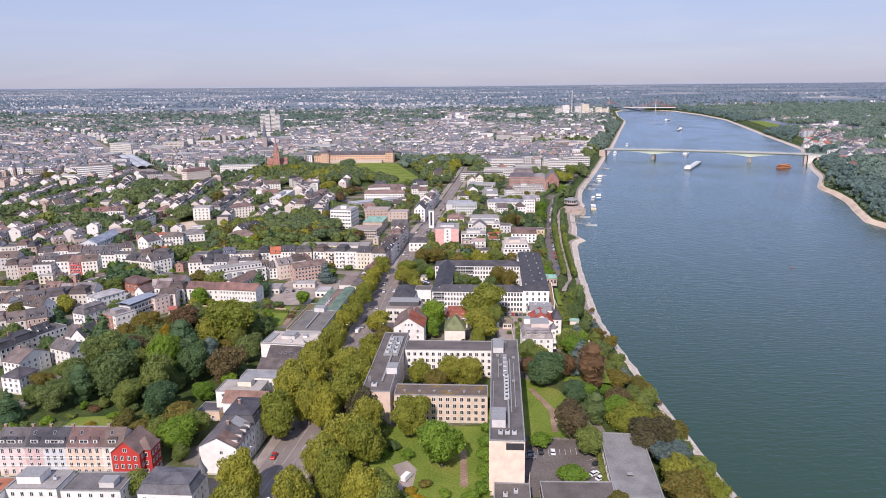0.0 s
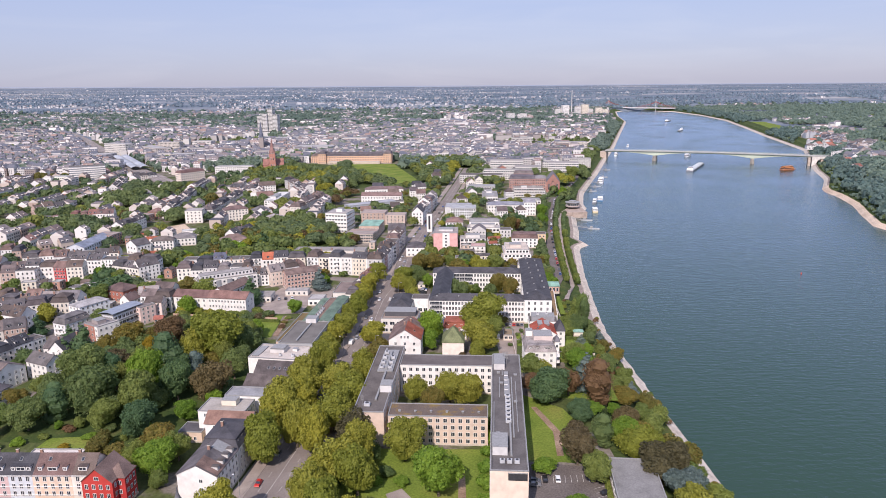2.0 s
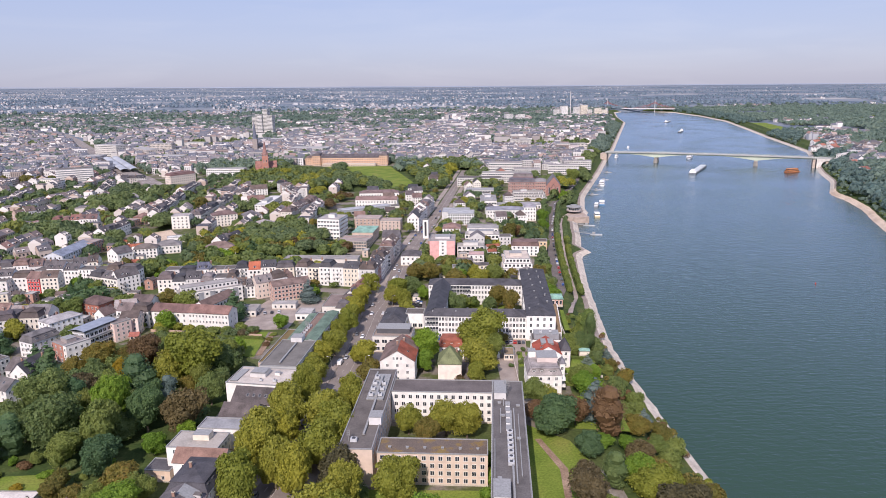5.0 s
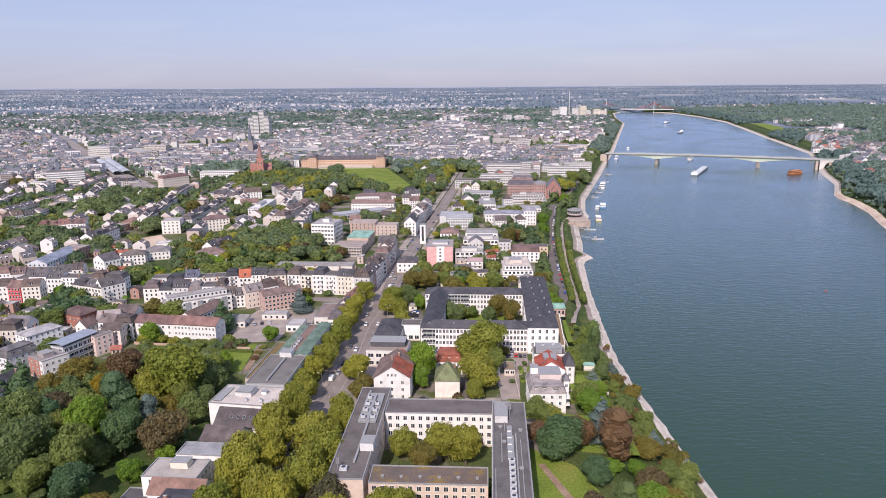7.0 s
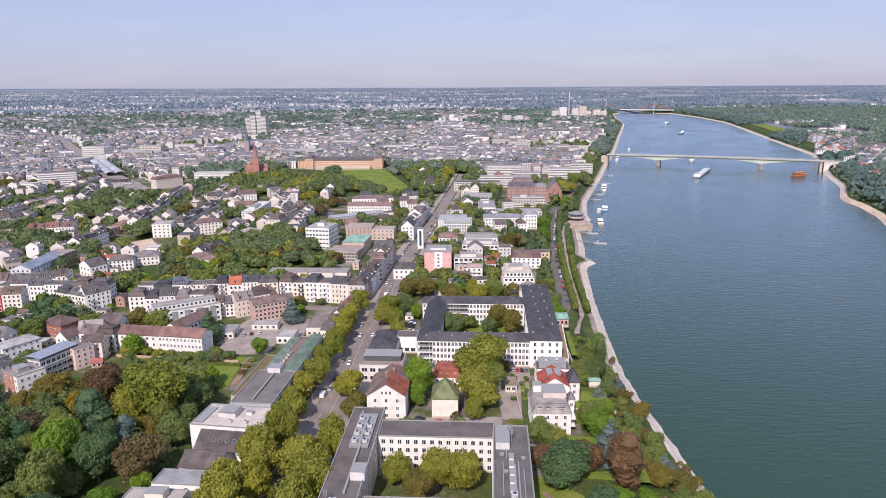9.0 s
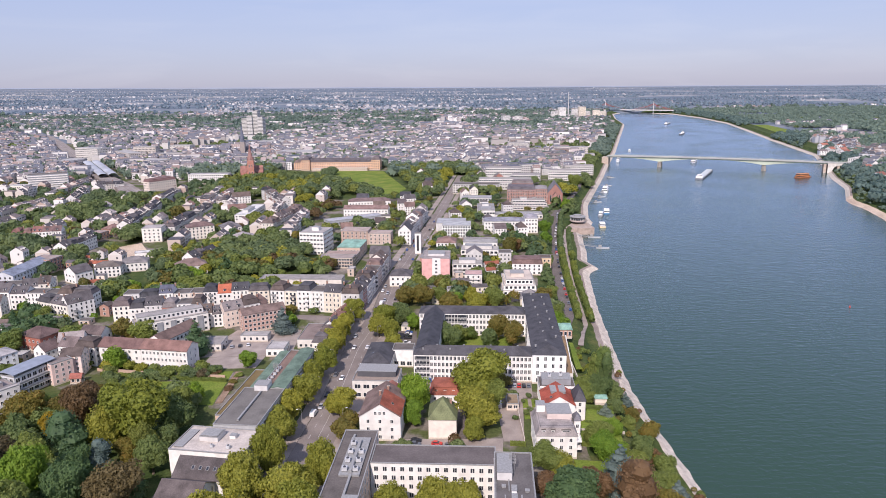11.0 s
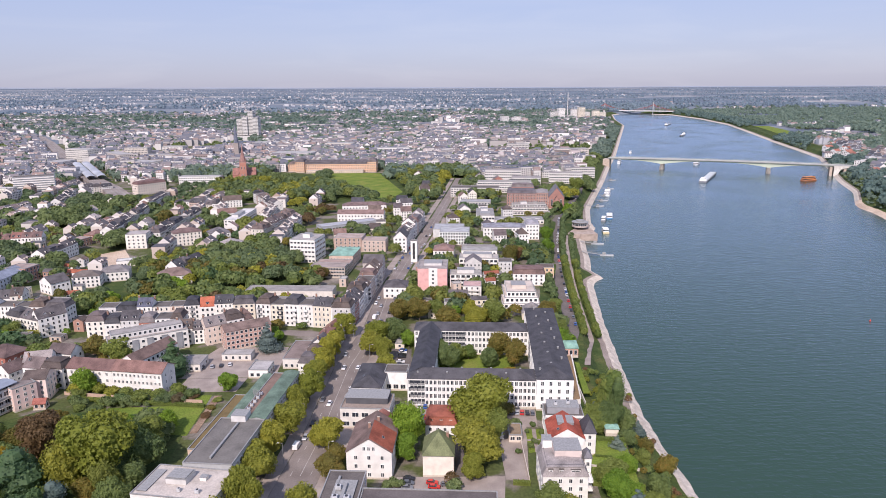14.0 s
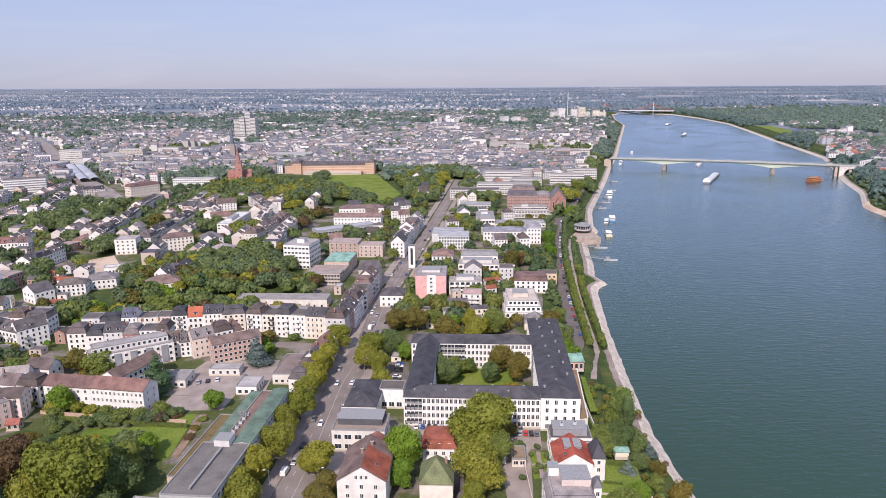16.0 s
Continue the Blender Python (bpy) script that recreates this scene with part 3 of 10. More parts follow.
def wing(parent, x, y, w, d, h, roof="flat", rh=3.0, wall=WHITE, rcol=SLATE, floors=3, cols=(4, 3, 4, 3), ww=1.2, wh=1.6, how="parts", over=0.35, z0=0.0, base=1.0, bars=1, wmat=None, rmat=None, col=None, plinth=True):
    """One wing of a building: wall, roof and windows as parts of parent. cols: windows a floor on the front, right, back and left."""
    wm = wmat or plaster(wall)
    if how == "join" and ww == 1.2:
        ww, wh = 1.45, 1.75
    g = Geo()
    g.box(x, y, z0 - 0.6, x + w, y + d, h)
    if roof == "gable_y":
        for yy in (y, y + d - 0.3):
            g.loft([[(x, yy, h), (x + w, yy, h), (x + w / 2, yy, h + rh)], [(x, yy + 0.3, h), (x + w, yy + 0.3, h), (x + w / 2, yy + 0.3, h + rh)]])
    if roof == "gable_x":
        for xx in (x, x + w - 0.3):
            g.loft([[(xx, y, h), (xx, y + d, h), (xx, y + d / 2, h + rh)], [(xx + 0.3, y, h), (xx + 0.3, y + d, h), (xx + 0.3, y + d / 2, h + rh)]])
    if plinth and z0 == 0:
        g.box(x - 0.06, y - 0.06, -0.6, x + w + 0.06, y + d + 0.06, 0.7, 1)
    part("wall", g, [wm, M_STONE], parent)
    g = Geo()
    rm = rmat
    if roof == "flat":
        rm = rm or flatroof(rcol)
        ring = lambda a, z: [(x + a, y + a, z), (x + w - a, y + a, z), (x + w - a, y + d - a, z), (x + a, y + d - a, z)]
        g.loft([ring(-0.06, h + 0.002), ring(-0.06, h + 0.4), ring(0.3, h + 0.4), ring(0.3, h + 0.06)], 1)
        g.m[-2] = 0
        part("roof", g, [rm, M_METAL], parent)
    else:
        rm = rm or rooftiles(rcol)
        if roof == "gable_y":
            roof_gable(g, x, y, w, d, h, rh, "y", over)
        elif roof == "gable_x":
            roof_gable(g, x, y, w, d, h, rh, "x", over)
        elif roof == "hip":
            roof_hip(g, x, y, w, d, h, rh, over)
        elif roof == "mansard":
            k, low = 1.3, min(rh, 2.9)
            g.loft([[(x - 0.3, y - 0.3, h), (x + w + 0.3, y - 0.3, h), (x + w + 0.3, y + d + 0.3, h), (x - 0.3, y + d + 0.3, h)], [(x + k, y + k, h + low), (x + w - k, y + k, h + low), (x + w - k, y + d - k, h + low), (x + k, y + d - k, h + low)]])
            roof_hip(g, x + k, y + k, w - 2 * k, d - 2 * k, h + low + 0.21, max(0.4, rh - low), 0.25)
        part("roof", g, [rm], parent)
    if floors:
        fh = (h - z0 - base * 0.6) / floors
        levels = [z0 + base + fh * i for i in range(floors)]
        jg = Geo() if how == "join" else None
        # north fronts of the large blocks stay plain
        for cnt, ox, oy, turn, ln in ((cols[0], x, y, 0, w), (cols[1], x + w, y, 90, d), (0 if how == "parts" else cols[2], x + w, y + d, 180, w), (cols[3], x, y + d, 270, d)):
            if cnt:
                facade(parent, ox, oy, turn, ln, levels, cnt, ww, min(wh, fh - 0.7), how, jg, col, bars)
        if jg and jg.f:
            tagged(part("windows", jg, [col or M_FRAME, M_GLASS], parent), kind="stuff")



def front_door(parent, x, y, turn, colour=(0.10, 0.07, 0.05), w=1.2, hh=2.3):
    """A panelled door in a stone surround, two steps up, with its handle."""
    g = Geo()
    g.box(-w / 2 - 0.18, -0.12, 0, -w / 2, 0.02, hh + 0.18, 1)
    g.box(w / 2, -0.12, 0, w / 2 + 0.18, 0.02, hh + 0.18, 1)
    g.box(-w / 2, -0.12, hh, w / 2, 0.02, hh + 0.18, 1)
    g.box(-w / 2 - 0.4, -0.9, -0.3, w / 2 + 0.4, -0.13, 0.17, 1)
    g.box(-w / 2, -0.06, 0.17, w / 2, 0.02, hh, 0)
    ob = part("door", g, [plain("door_paint", colour, 0.5, 0.4, 0, 0.15), M_STONE], parent, "panelled front door in a stone surround")
    ob.matrix_local = pose(x, y, 0.02, 0, 0, turn)
    g = Geo()
    g.box(w / 2 - 0.2, -0.12, 1.1, w / 2 - 0.12, -0.06, 1.3)
    part("handle", g, [M_METAL], ob, "metal door handle")
    return ob


def house(label, x, y, rot, w, d, h, name="house", group="", z=0.0, **kw):
    e = thing(name, x, y, z, rot, label, name.replace("_", " "), group)
    wing(e, 0, 0, w, d, h, **kw)
    mark(x, y, rot, w, d)
    return e


def roof_box(parent, x, y, z, w, d, hh, mat, name="roof_housing"):
    g = Geo()
    g.box(x, y, z, x + w, y + d, z + hh, 0)
    g.box(x - 0.12, y - 0.12, z + hh, x + w + 0.12, y + d + 0.12, z + hh + 0.12, 1)
    return part(name, g, [mat, M_METAL], parent)


def duct(parent, x, y, z, length, axis="y", w=0.8, hh=0.6):
    g = Geo()
    if axis == "y":
        g.box(x, y, z + 0.25, x + w, y + length, z + 0.25 + hh, 0, 0.04)
        for k in np.arange(0.4, length, 2.5):
            g.box(x + 0.1, y + k, z, x + w - 0.1, y + k + 0.12, z + 0.25, 1)
    else:
        g.box(x, y, z + 0.25, x + length, y + w, z + 0.25 + hh, 0, 0.04)
        for k in np.arange(0.4, length, 2.5):
            g.box(x + k, y + 0.1, z, x + k + 0.12, y + w - 0.1, z + 0.25, 1)
    return part("air_duct", g, [M_METAL, M_DARK], parent)


M_UNIT = plain("grey_unit_paint", (0.46, 0.47, 0.48), 0.5, 0.4, 0.1, 0.2, 0.8)


def hvac(parent, x, y, z, s=1.6):
    g = Geo()
    g.box(x, y, z + 0.15, x + s, y + s * 0.8, z + 1.3, 0, 0.03)
    g.tube(x + s / 2, y + s * 0.4, z + 1.3, z + 1.42, s * 0.3, s * 0.28, 10, 1)
    g.box(x + 0.1, y + 0.1, z, x + s - 0.1, y + s * 0.8 - 0.1, z + 0.15, 1)
    return part("fan_unit", g, [M_UNIT, M_DARK], parent)


def mast(parent, x, y, z, hh=6.0):
    g = Geo()
    g.tube(x, y, z, z + hh, 0.1, 0.06, 6)
    for k in (0.6, 0.75, 0.9):
        g.box(x - 0.5, y - 0.06, z + hh * k - 0.8, x - 0.3, y + 0.06, z + hh * k, 0)
        g.box(x + 0.3, y - 0.06, z + hh * k - 0.8, x + 0.5, y + 0.06, z + hh * k, 0)
        g.box(x - 0.4, y - 0.03, z + hh * k - 0.5, x + 0.4, y + 0.03, z + hh * k - 0.42, 0)
    return part("aerial_mast", g, [M_METAL], parent)


# office quadrangle with the tall slab
TAN = (0.70, 0.56, 0.47)
q = thing("office_block", -12, 264.4, 0, -6.0, "tan and white post-war office quadrangle with grey flat roofs", "office building")
wing(q, -13.0, -1.5, 12.0, 67.5, 14.2, wall=TAN, rcol=GREYR, floors=4, cols=(0, 15, 3, 15), ww=1.5, wh=1.9)
M_MOSS = ground_mat("mossy_felt_roof", [(0.30, (0.115, 0.092, 0.078)), (0.52, (0.14, 0.11, 0.09)), (0.60, (0.19, 0.13, 0.06)), (0.70, (0.22, 0.17, 0.06))], 0.22, 2.0, 0.02, 0.9, 0.8, 1.15)
wing(q, 0.3, 0.3, 38.6, 10.4, 12.0, wall=(0.66, 0.53, 0.44), rmat=M_MOSS, floors=4, cols=(13, 0, 13, 0), ww=1.55, wh=1.8)
wing(q, -0.7, 45.5, 42.0, 12.0, 13.5, wall=WHITE, rcol=(0.125, 0.108, 0.105), floors=4, cols=(14, 3, 14, 0), ww=1.5, wh=1.8)
roof_box(q, -9.4, 36, 14.25, 6.6, 24, 0.5, M_METAL, "plant_deck")
for k in range(7):
    hvac(q, -8.8 + (k % 2) * 3.6, 38 + (k // 2) * 5.4, 14.9, 1.8)
duct(q, -6.3, 37, 14.9, 20, "y", 1.0, 0.8)
duct(q, -6.0, 8.0, 14.25, 34)
duct(q, -9.2, 46, 14.25, 16)
roof_box(q, -5.0, 16, 14.25, 4.6, 5.5, 3.0, plaster(GREYW))
hvac(q, -9.5, 3, 14.25, 2.4)
mast(q, -10.2, 4.0, 14.25, 5)
for k in range(6):
    roof_box(q, 4 + k * 6.2, 3.6, 12.05, 0.8, 0.8, 0.5, M_METAL, "roof_vent")
mark(-25, 265, -6, 54, 68)
s = thing("office_slab", 22.2, 210.5, 0, -6.6, "tall narrow office slab with blank tan end wall and long grey roof", "office building")
wing(s, 0, 0, 11.9, 92, 20.5, wall=(0.78, 0.64, 0.53), rcol=(0.125, 0.115, 0.113), floors=6, cols=(0, 24, 2, 24), ww=1.9, wh=1.9)
roof_box(s, 0.7, 9.0, 20.6, 4.8, 9, 3.0, plaster(GREYW))
roof_box(s, 0.8, 76, 20.6, 4.5, 11, 2.6, plaster(GREYW))
duct(s, 6.4, 8, 20.6, 58, "y", 0.7, 0.5)
duct(s, 7.6, 20, 20.6, 48, "y", 0.5, 0.4)
for k in range(7):
    hvac(s, 5.2, 30 + k * 3.2, 20.6, 2.0)
for k in range(3):
    hvac(s, 3.0 + k * 2.3, 4.0, 20.6, 1.6)
for a_, b_, c_ in ((0.9, 20, 26), (2.9, 50, 18), (9.2, 24, 40), (4.1, 70, 16)):
    duct(s, a_, b_, 20.6, c_, "y", 0.35, 0.25)
for k in range(5):
    roof_box(s, 5.0, 52 + k * 4.4, 20.6, 1.5, 3.0, 0.7, M_WHITE, "roof_light")
g = Geo()
for k in range(31):
    g.tube(0.5, 1 + k * 3, 20.6, 21.7, 0.03, 0.03, 5)
    g.tube(11.4, 1 + k * 3, 20.6, 21.7, 0.03, 0.03, 5)
for xx in (0.5, 11.4):
    g.box(xx - 0.03, 1, 21.65, xx + 0.03, 91, 21.72)
part("guard_rail", g, [M_METAL], s, "thin steel guard rail")
for a_, b_ in ((2.0, 22), (8.5, 46), (3.4, 62), (9.0, 70), (2.2, 72)):
    roof_box(s, a_, b_, 20.6, 1.1, 1.1, 0.5, M_METAL, "roof_hatch")
mast(s, 6.0, 80, 20.6, 7)
mast(s, 5.0, 84, 20.6, 5)
roof_box(s, 5.6, -0.35, 17.6, 5.9, 0.3, 2.4, M_DARK, "louvre_panel")
mark(22, 210, -6.6, 12, 92)
lowb = house("low brown pavilion with a grey flat roof beside the car park", 38.8, 199.8, -4, 25, 11.5, 4.0, name="pavilion", wall=(0.2, 0.13, 0.1), rcol=GREYR, floors=1, cols=(8, 0, 8, 0), ww=2.0, wh=1.6)
fl = house("low annex with flat felt roof below the slab", 22.5, 199, -6.6, 12, 11, 5.0, name="annex", wall=TAN, rcol=GREYR, floors=1, cols=(4, 0, 0, 0))
hvac(fl, 3, 3, 5.05, 1.5), hvac(fl, 6.5, 5, 5.05, 1.5)
hall = house("long low hall with a broad grey felt roof", 62.5, 200.5, -8, 15.8, 42.5, 4.2, name="hall", wall=(0.45, 0.44, 0.43), rcol=(0.21, 0.205, 0.20), floors=1, cols=(4, 0, 0, 9), ww=2.4, wh=1.8)
roof_box(hall, 6, 13, 4.25, 1.8, 1.4, 0.5, M_DARK, "roof_hatch")

# white administration quadrangle with anthracite roofs
q = thing("office_block", 7.0, 404.2, 0, -6.3, "white administration quadrangle with anthracite slate roofs round a garden court", "office building")
for a in ((0, 0, 55.5, 12.0, 13.2, "hip", (30, 0, 24, 0)), (0.2, 6.0, 10.6, 59.6, 13.19, "gable_y", (0, 20, 0, 22)), (-3.0, 59.6, 58.6, 12.2, 13.2, "hip", (30, 0, 24, 4)), (55.6, -1.5, 15.6, 95, 14.6, "hip", (4, 34, 4, 34))):
    wing(q, *a[:5], roof=a[5], rh=2.6, wall=(0.82, 0.81, 0.79), rcol=ANTH, floors=4, cols=a[6], ww=1.3, wh=2.0, over=0.25)
for x0, y0, turn, wide, lows in ((1.2, 0, 0, 6.4, (1.5, 4.6, 7.7, 10.2)), (23.2, 59.6, 180, 12.0, ()), (11.4, 59.6, 0, 12.0, (1.5, 4.6, 7.7, 10.2)), (55.55, 50, 270, 8.0, (1.5, 4.6, 7.7, 10.6))):
    ca_, sa_ = math.cos(radians(turn)), math.sin(radians(turn))
    n_ = int(wide / 1.6)
    for zz in lows:
        for i_ in range(n_):
            g, a_ = Geo(), i_ * wide / n_
            for d0, d1, z1_, m_ in ((0.02, 0.1, 2.1, 0), (0.1, 0.3, 0.9, 1)):
                pts_ = [(a_ + 0.1, -d0), (a_ + wide / n_ - 0.1, -d0), (a_ + wide / n_ - 0.1, -d1), (a_ + 0.1, -d1)]
                pts_ = [(x0 + u * ca_ - w * sa_, y0 + u * sa_ + w * ca_) for u, w in pts_]
                g.loft([[(u, w, zz) for u, w in pts_], [(u, w, zz + z1_) for u, w in pts_]], m_)
            part("balcony_pane", g, [M_GLASS, M_METAL], q)
for k in range(14):
    roof_box(q, 57 + (k * 5.3) % 11, 4 + k * 6.3, 15.0 + 1.2, 0.7, 0.6, 0.9, M_METAL, "roof_vent")
for k in range(8):
    roof_box(q, 4 + k * 6.4, 3 + (k % 2) * 5, 14.2, 0.6, 0.5, 0.9, M_METAL, "roof_vent")
mark(5, 404, -6.3, 72, 94)
an = thing("annex", 0, 0, 0, 0, "low curved annex with brown roof and white parapet", "annex")
edge_w, edge_e = [(76.6, 397.2), (79.0, 414), (81.4, 430), (83.4, 446.6)], [(81.9, 398.4), (84.2, 414), (86.6, 430), (89.0, 446.2)]
g = Geo()
g.loft([[(a[0], a[1], -0.5), (b[0], b[1], -0.5), (b[0], b[1], 3.9), (a[0], a[1], 3.9)] for a, b in zip(edge_w, edge_e)])
part("wall", g, [plaster(WHITE)], an)
g = Geo()
g.loft([[(a[0] + 0.3, a[1], 3.9), (b[0] - 0.4, b[1], 3.9), (b[0] - 0.4, b[1], 4.05), (a[0] + 0.3, a[1], 4.05)] for a, b in zip(edge_w, edge_e)])
part("roof", g, [flatroof((0.24, 0.165, 0.10))], an, "brown planted flat roof")
g = Geo()
g.loft([[(b[0] - 0.35, b[1], 3.85), (b[0] + 0.1, b[1], 3.85), (b[0] + 0.1, b[1], 4.7), (b[0] - 0.35, b[1], 4.7)] for b in edge_e])
part("parapet", g, [plaster(WHITE)], an, "curved white parapet")
e = house("corner house with anthracite hip roof beside the avenue", -17.5, 407.4, -7, 13.2, 26, 8.4, roof="hip", rh=3.2, wall=(0.74, 0.73, 0.71), rcol=ANTH, floors=2, cols=(3, 7, 0, 7))
skylight(e, 4, 8, 10.3, 0, -26), skylight(e, 9, 8, 10.2, 0, 26), skylight(e, 9, 16, 10.2, 0, 26)
e = house("blank white link building with grey flat roof", -3.6, 420.8, -7, 10.4, 9, 9.0, name="link_building", wall=(0.82, 0.8, 0.77), rcol=GREYR, floors=1, cols=(3, 0, 0, 0), ww=2.4, wh=2.2)
e = house("two-storey office with dark window band and brown flat roof", -20.5, 386.8, -7, 20.5, 14, 8.6, name="office", wall=(0.72, 0.69, 0.65), rcol=(0.26, 0.21, 0.18), floors=2, cols=(5, 3, 0, 3), ww=2.8, wh=2.0)
roof_box(e, 1.5, 4.5, 8.65, 17.5, 8.5, 2.6, plaster((0.10, 0.10, 0.11)), "set_back_storey")
e = house("white gabled villa with red-brown tiled roof", -14.6, 349.2, -6, 16.2, 21, 10.6, roof="gable_y", rh=5.2, wall=WHITE, rcol=(0.15, 0.11, 0.10), floors=3, cols=(3, 4, 3, 4))
# front part of the east slope in orange-red
g = Geo()
slab(g, (8.25, 0.2, 15.95), (8.25, 14, 15.95), (16.5, 14, 10.75), (16.5, 0.2, 10.75), 0.12)
part("new_tiles", g, [rooftiles((0.33, 0.10, 0.06))], e, "stretch of orange-red tiles on the east slope")
chimney(e, 7.2, 9, 14.5, 17.3), chimney(e, 9.6, 15, 14.0, 16.6)
front_door(e, 0, 12, -90)
for zz, cx in ((11.2, 6.4), (11.2, 8.1), (11.2, 9.8)):
    facade(e, cx - 0.9, 0, 0, 1.8, [zz], 1, 1.0, 1.5, "parts")
skylight(e, 12.5, 6, 13.2, 0, 33)
wing(e, 3, 21.05, 12, 9, 8.5, roof="gable_y", rh=3.6, wall=WHITE, rcol=(0.22, 0.10, 0.08), floors=2, cols=(0, 3, 3, 2))
mark(-14, 366, -6, 16, 16)
e = house("cream chapel-like house with steep mossy green roof", 12.5, 348.6, -5, 11, 13, 8.6, roof="hip", rh=6.4, wall=(0.78, 0.70, 0.61), floors=1, cols=(0, 2, 2, 2), rmat=rooftiles((0.20, 0.22, 0.105)), name="house")
chimney(e, 8.6, 8, 10.0, 13.5)
e = house("small villa with red tiled mansard roof and white walls", 14.0, 374.4, -5, 12.6, 12.5, 6.6, roof="mansard", rh=3.6, wall=WHITE, rcol=(0.30, 0.10, 0.065), floors=2, cols=(4, 3, 3, 3))
front_door(e, 6.3, 0, 0)
for k in (2.6, 6.3, 10):
    dormer(e, k, 0.7, 7.2, 0, 1.3, 1.5, 1.6, WHITE, REDT)
e = house("white villa with grey mansard roof, arched dormers and roof terrace", 52.2, 331.5, -4, 15.2, 18.5, 9.3, roof="mansard", rh=2.7, wall=(0.78, 0.76, 0.72), rcol=(0.25, 0.235, 0.235), floors=3, cols=(4, 4, 4, 4))
front_door(e, 8.5, 0, 0)
for k in (2.7, 6.2):
    dormer(e, k, 0.6, 9.8, 0, 1.4, 1.7, 1.5, GREYW, GREYR)
dormer(e, 11.0, 0.6, 9.8, 0, 3.2, 1.6, 1.5, GREYW, GREYR)
wing(e, 11.0, 18.55, 4.2, 4.5, 9, roof="flat", wall=WHITE, rcol=GREYR, floors=3, cols=(0, 2, 0, 0))
wing(e, 15.25, 8.0, 2.4, 4.4, 11.6, roof="hip", rh=2.2, wall=WHITE, rcol=(0.2, 0.19, 0.2), floors=3, cols=(1, 1, 0, 0))
roof_box(e, 4.8, 7.2, 12.2, 9.2, 8.6, 2.5, plaster((0.64, 0.54, 0.50)), "penthouse")
roof_box(e, 1.4, 13.2, 12.0, 3.3, 4.0, 3.2, plaster(WHITE), "stair_head")
g = Geo()
for a, b, c_, d_ in ((1.5, 1.5, 13.7, 1.58), (1.5, 1.58, 1.58, 12.8), (13.62, 1.58, 13.7, 7.0)):
    g.box(a, b, 12.9, c_, d_, 12.98)
    g.box(a, b, 12.2, a + 0.08, b + 0.08, 12.9)
part("terrace_rail", g, [M_DARK], e, "thin dark rail round the roof terrace")
for zz in (2.8, 5.9):
    g = Geo()
    g.box(15.25, 1.5, zz, 17.2, 7.6, zz + 0.2, 0)
    g.box(17.1, 1.5, zz + 0.2, 17.2, 7.6, zz + 1.1, 0)
    part("balcony", g, [plaster(WHITE)], e, "white side balcony")
e = house("villa with bright red tiled roof and white gable", 60.0, 358.6, -5, 13, 14, 8.0, roof="gable_y", rh=4.0, wall=WHITE, rcol=(0.40, 0.10, 0.065), floors=2, cols=(3, 3, 0, 3))
wing(e, 13.05, 2, 4.5, 9, 9.2, roof="hip", rh=4.6, wall=WHITE, rcol=SLATE, floors=3, cols=(1, 2, 0, 0))
roof_box(e, 3.6, 5.0, 10.8, 6.0, 6.0, 1.0, plaster((0.25, 0.25, 0.26)), "roof_deck")
skylight(e, 3.4, 2.4, 10.6, 0, -31), dormer(e, 4.5, 1.6, 8.4, 0, 1.6, 1.6, 2.0, WHITE, REDT)
e = house("modern flat-roofed apartment house with glazed top storey", 61.5, 375.5, -6, 15.5, 10.5, 8.2, name="apartment_house", wall=(0.7, 0.7, 0.69), rcol=GREYR, floors=2, cols=(4, 3, 0, 3), ww=2.4, wh=1.9)
roof_box(e, 1.2, 2.2, 8.25, 12.6, 7, 2.7, plaster((0.30, 0.30, 0.32)), "top_storey")
for zz in (2.6, 5.6, 8.3):
    g = Geo()
    g.box(0.2, -1.5, zz, 15.3, 0, zz + 0.2, 0)
    g.box(0.2, -1.5, zz + 0.2, 15.3, -1.42, zz + 1.1, 1)
    part("balcony", g, [plaster(WHITE), M_FRAME], e, "long white balcony")
hvac(e, 4, 4, 11.1, 1.3), hvac(e, 9, 5, 11.1, 1.3)

# houses along the west side of the avenue
e = house("white town house with blank lit gable and dark slate roof", -80.5, 229.5, -9, 14.0, 17, 11.2, name="town_house", roof="gable_y", rh=3.6, wall=(0.82, 0.80, 0.77), rcol=(0.13, 0.12, 0.125), floors=4, cols=(0, 6, 0, 0))
for zz in (2.0, 5.2, 8.4):
    facade(e, 7.0, 0, 0, 2.6, [zz], 1, 1.3, 1.4, "parts")
for k in range(3):
    skylight(e, 9.6, 4 + k * 4.5, 13.4, 0, 27)
chimney(e, 7, 10, 14, 16.4)
for k in (3.0, 7.0, 11.0, 14.5):
    dormer(e, 13.4, k, 11.7, 90, 1.5, 1.5, 2.2, GREYW, GREYR)
g = Geo()
slab(g, (7.1, 0.1, 15.12), (7.1, 6.2, 15.12), (14.2, 6.2, 11.48), (14.2, 0.1, 11.48), 0.06)
part("brown_tiles", g, [rooftiles((0.17, 0.12, 0.105))], e, "stretch of brown tiles")
g = Geo()
slab(g, (7.1, 11.5, 15.12), (7.1, 16.8, 15.12), (12.0, 16.8, 12.62), (12.0, 11.5, 12.62), 0.06)
part("zinc_sheet", g, [M_METAL], e, "pale zinc roof sheet")
g = Geo()
for zz in (3.6, 10.9):
    g.box(13.98, 0.1, zz, 14.16, 16.9, zz + 0.25)
part("cornice", g, [M_FRAME], e, "pale moulded cornice")
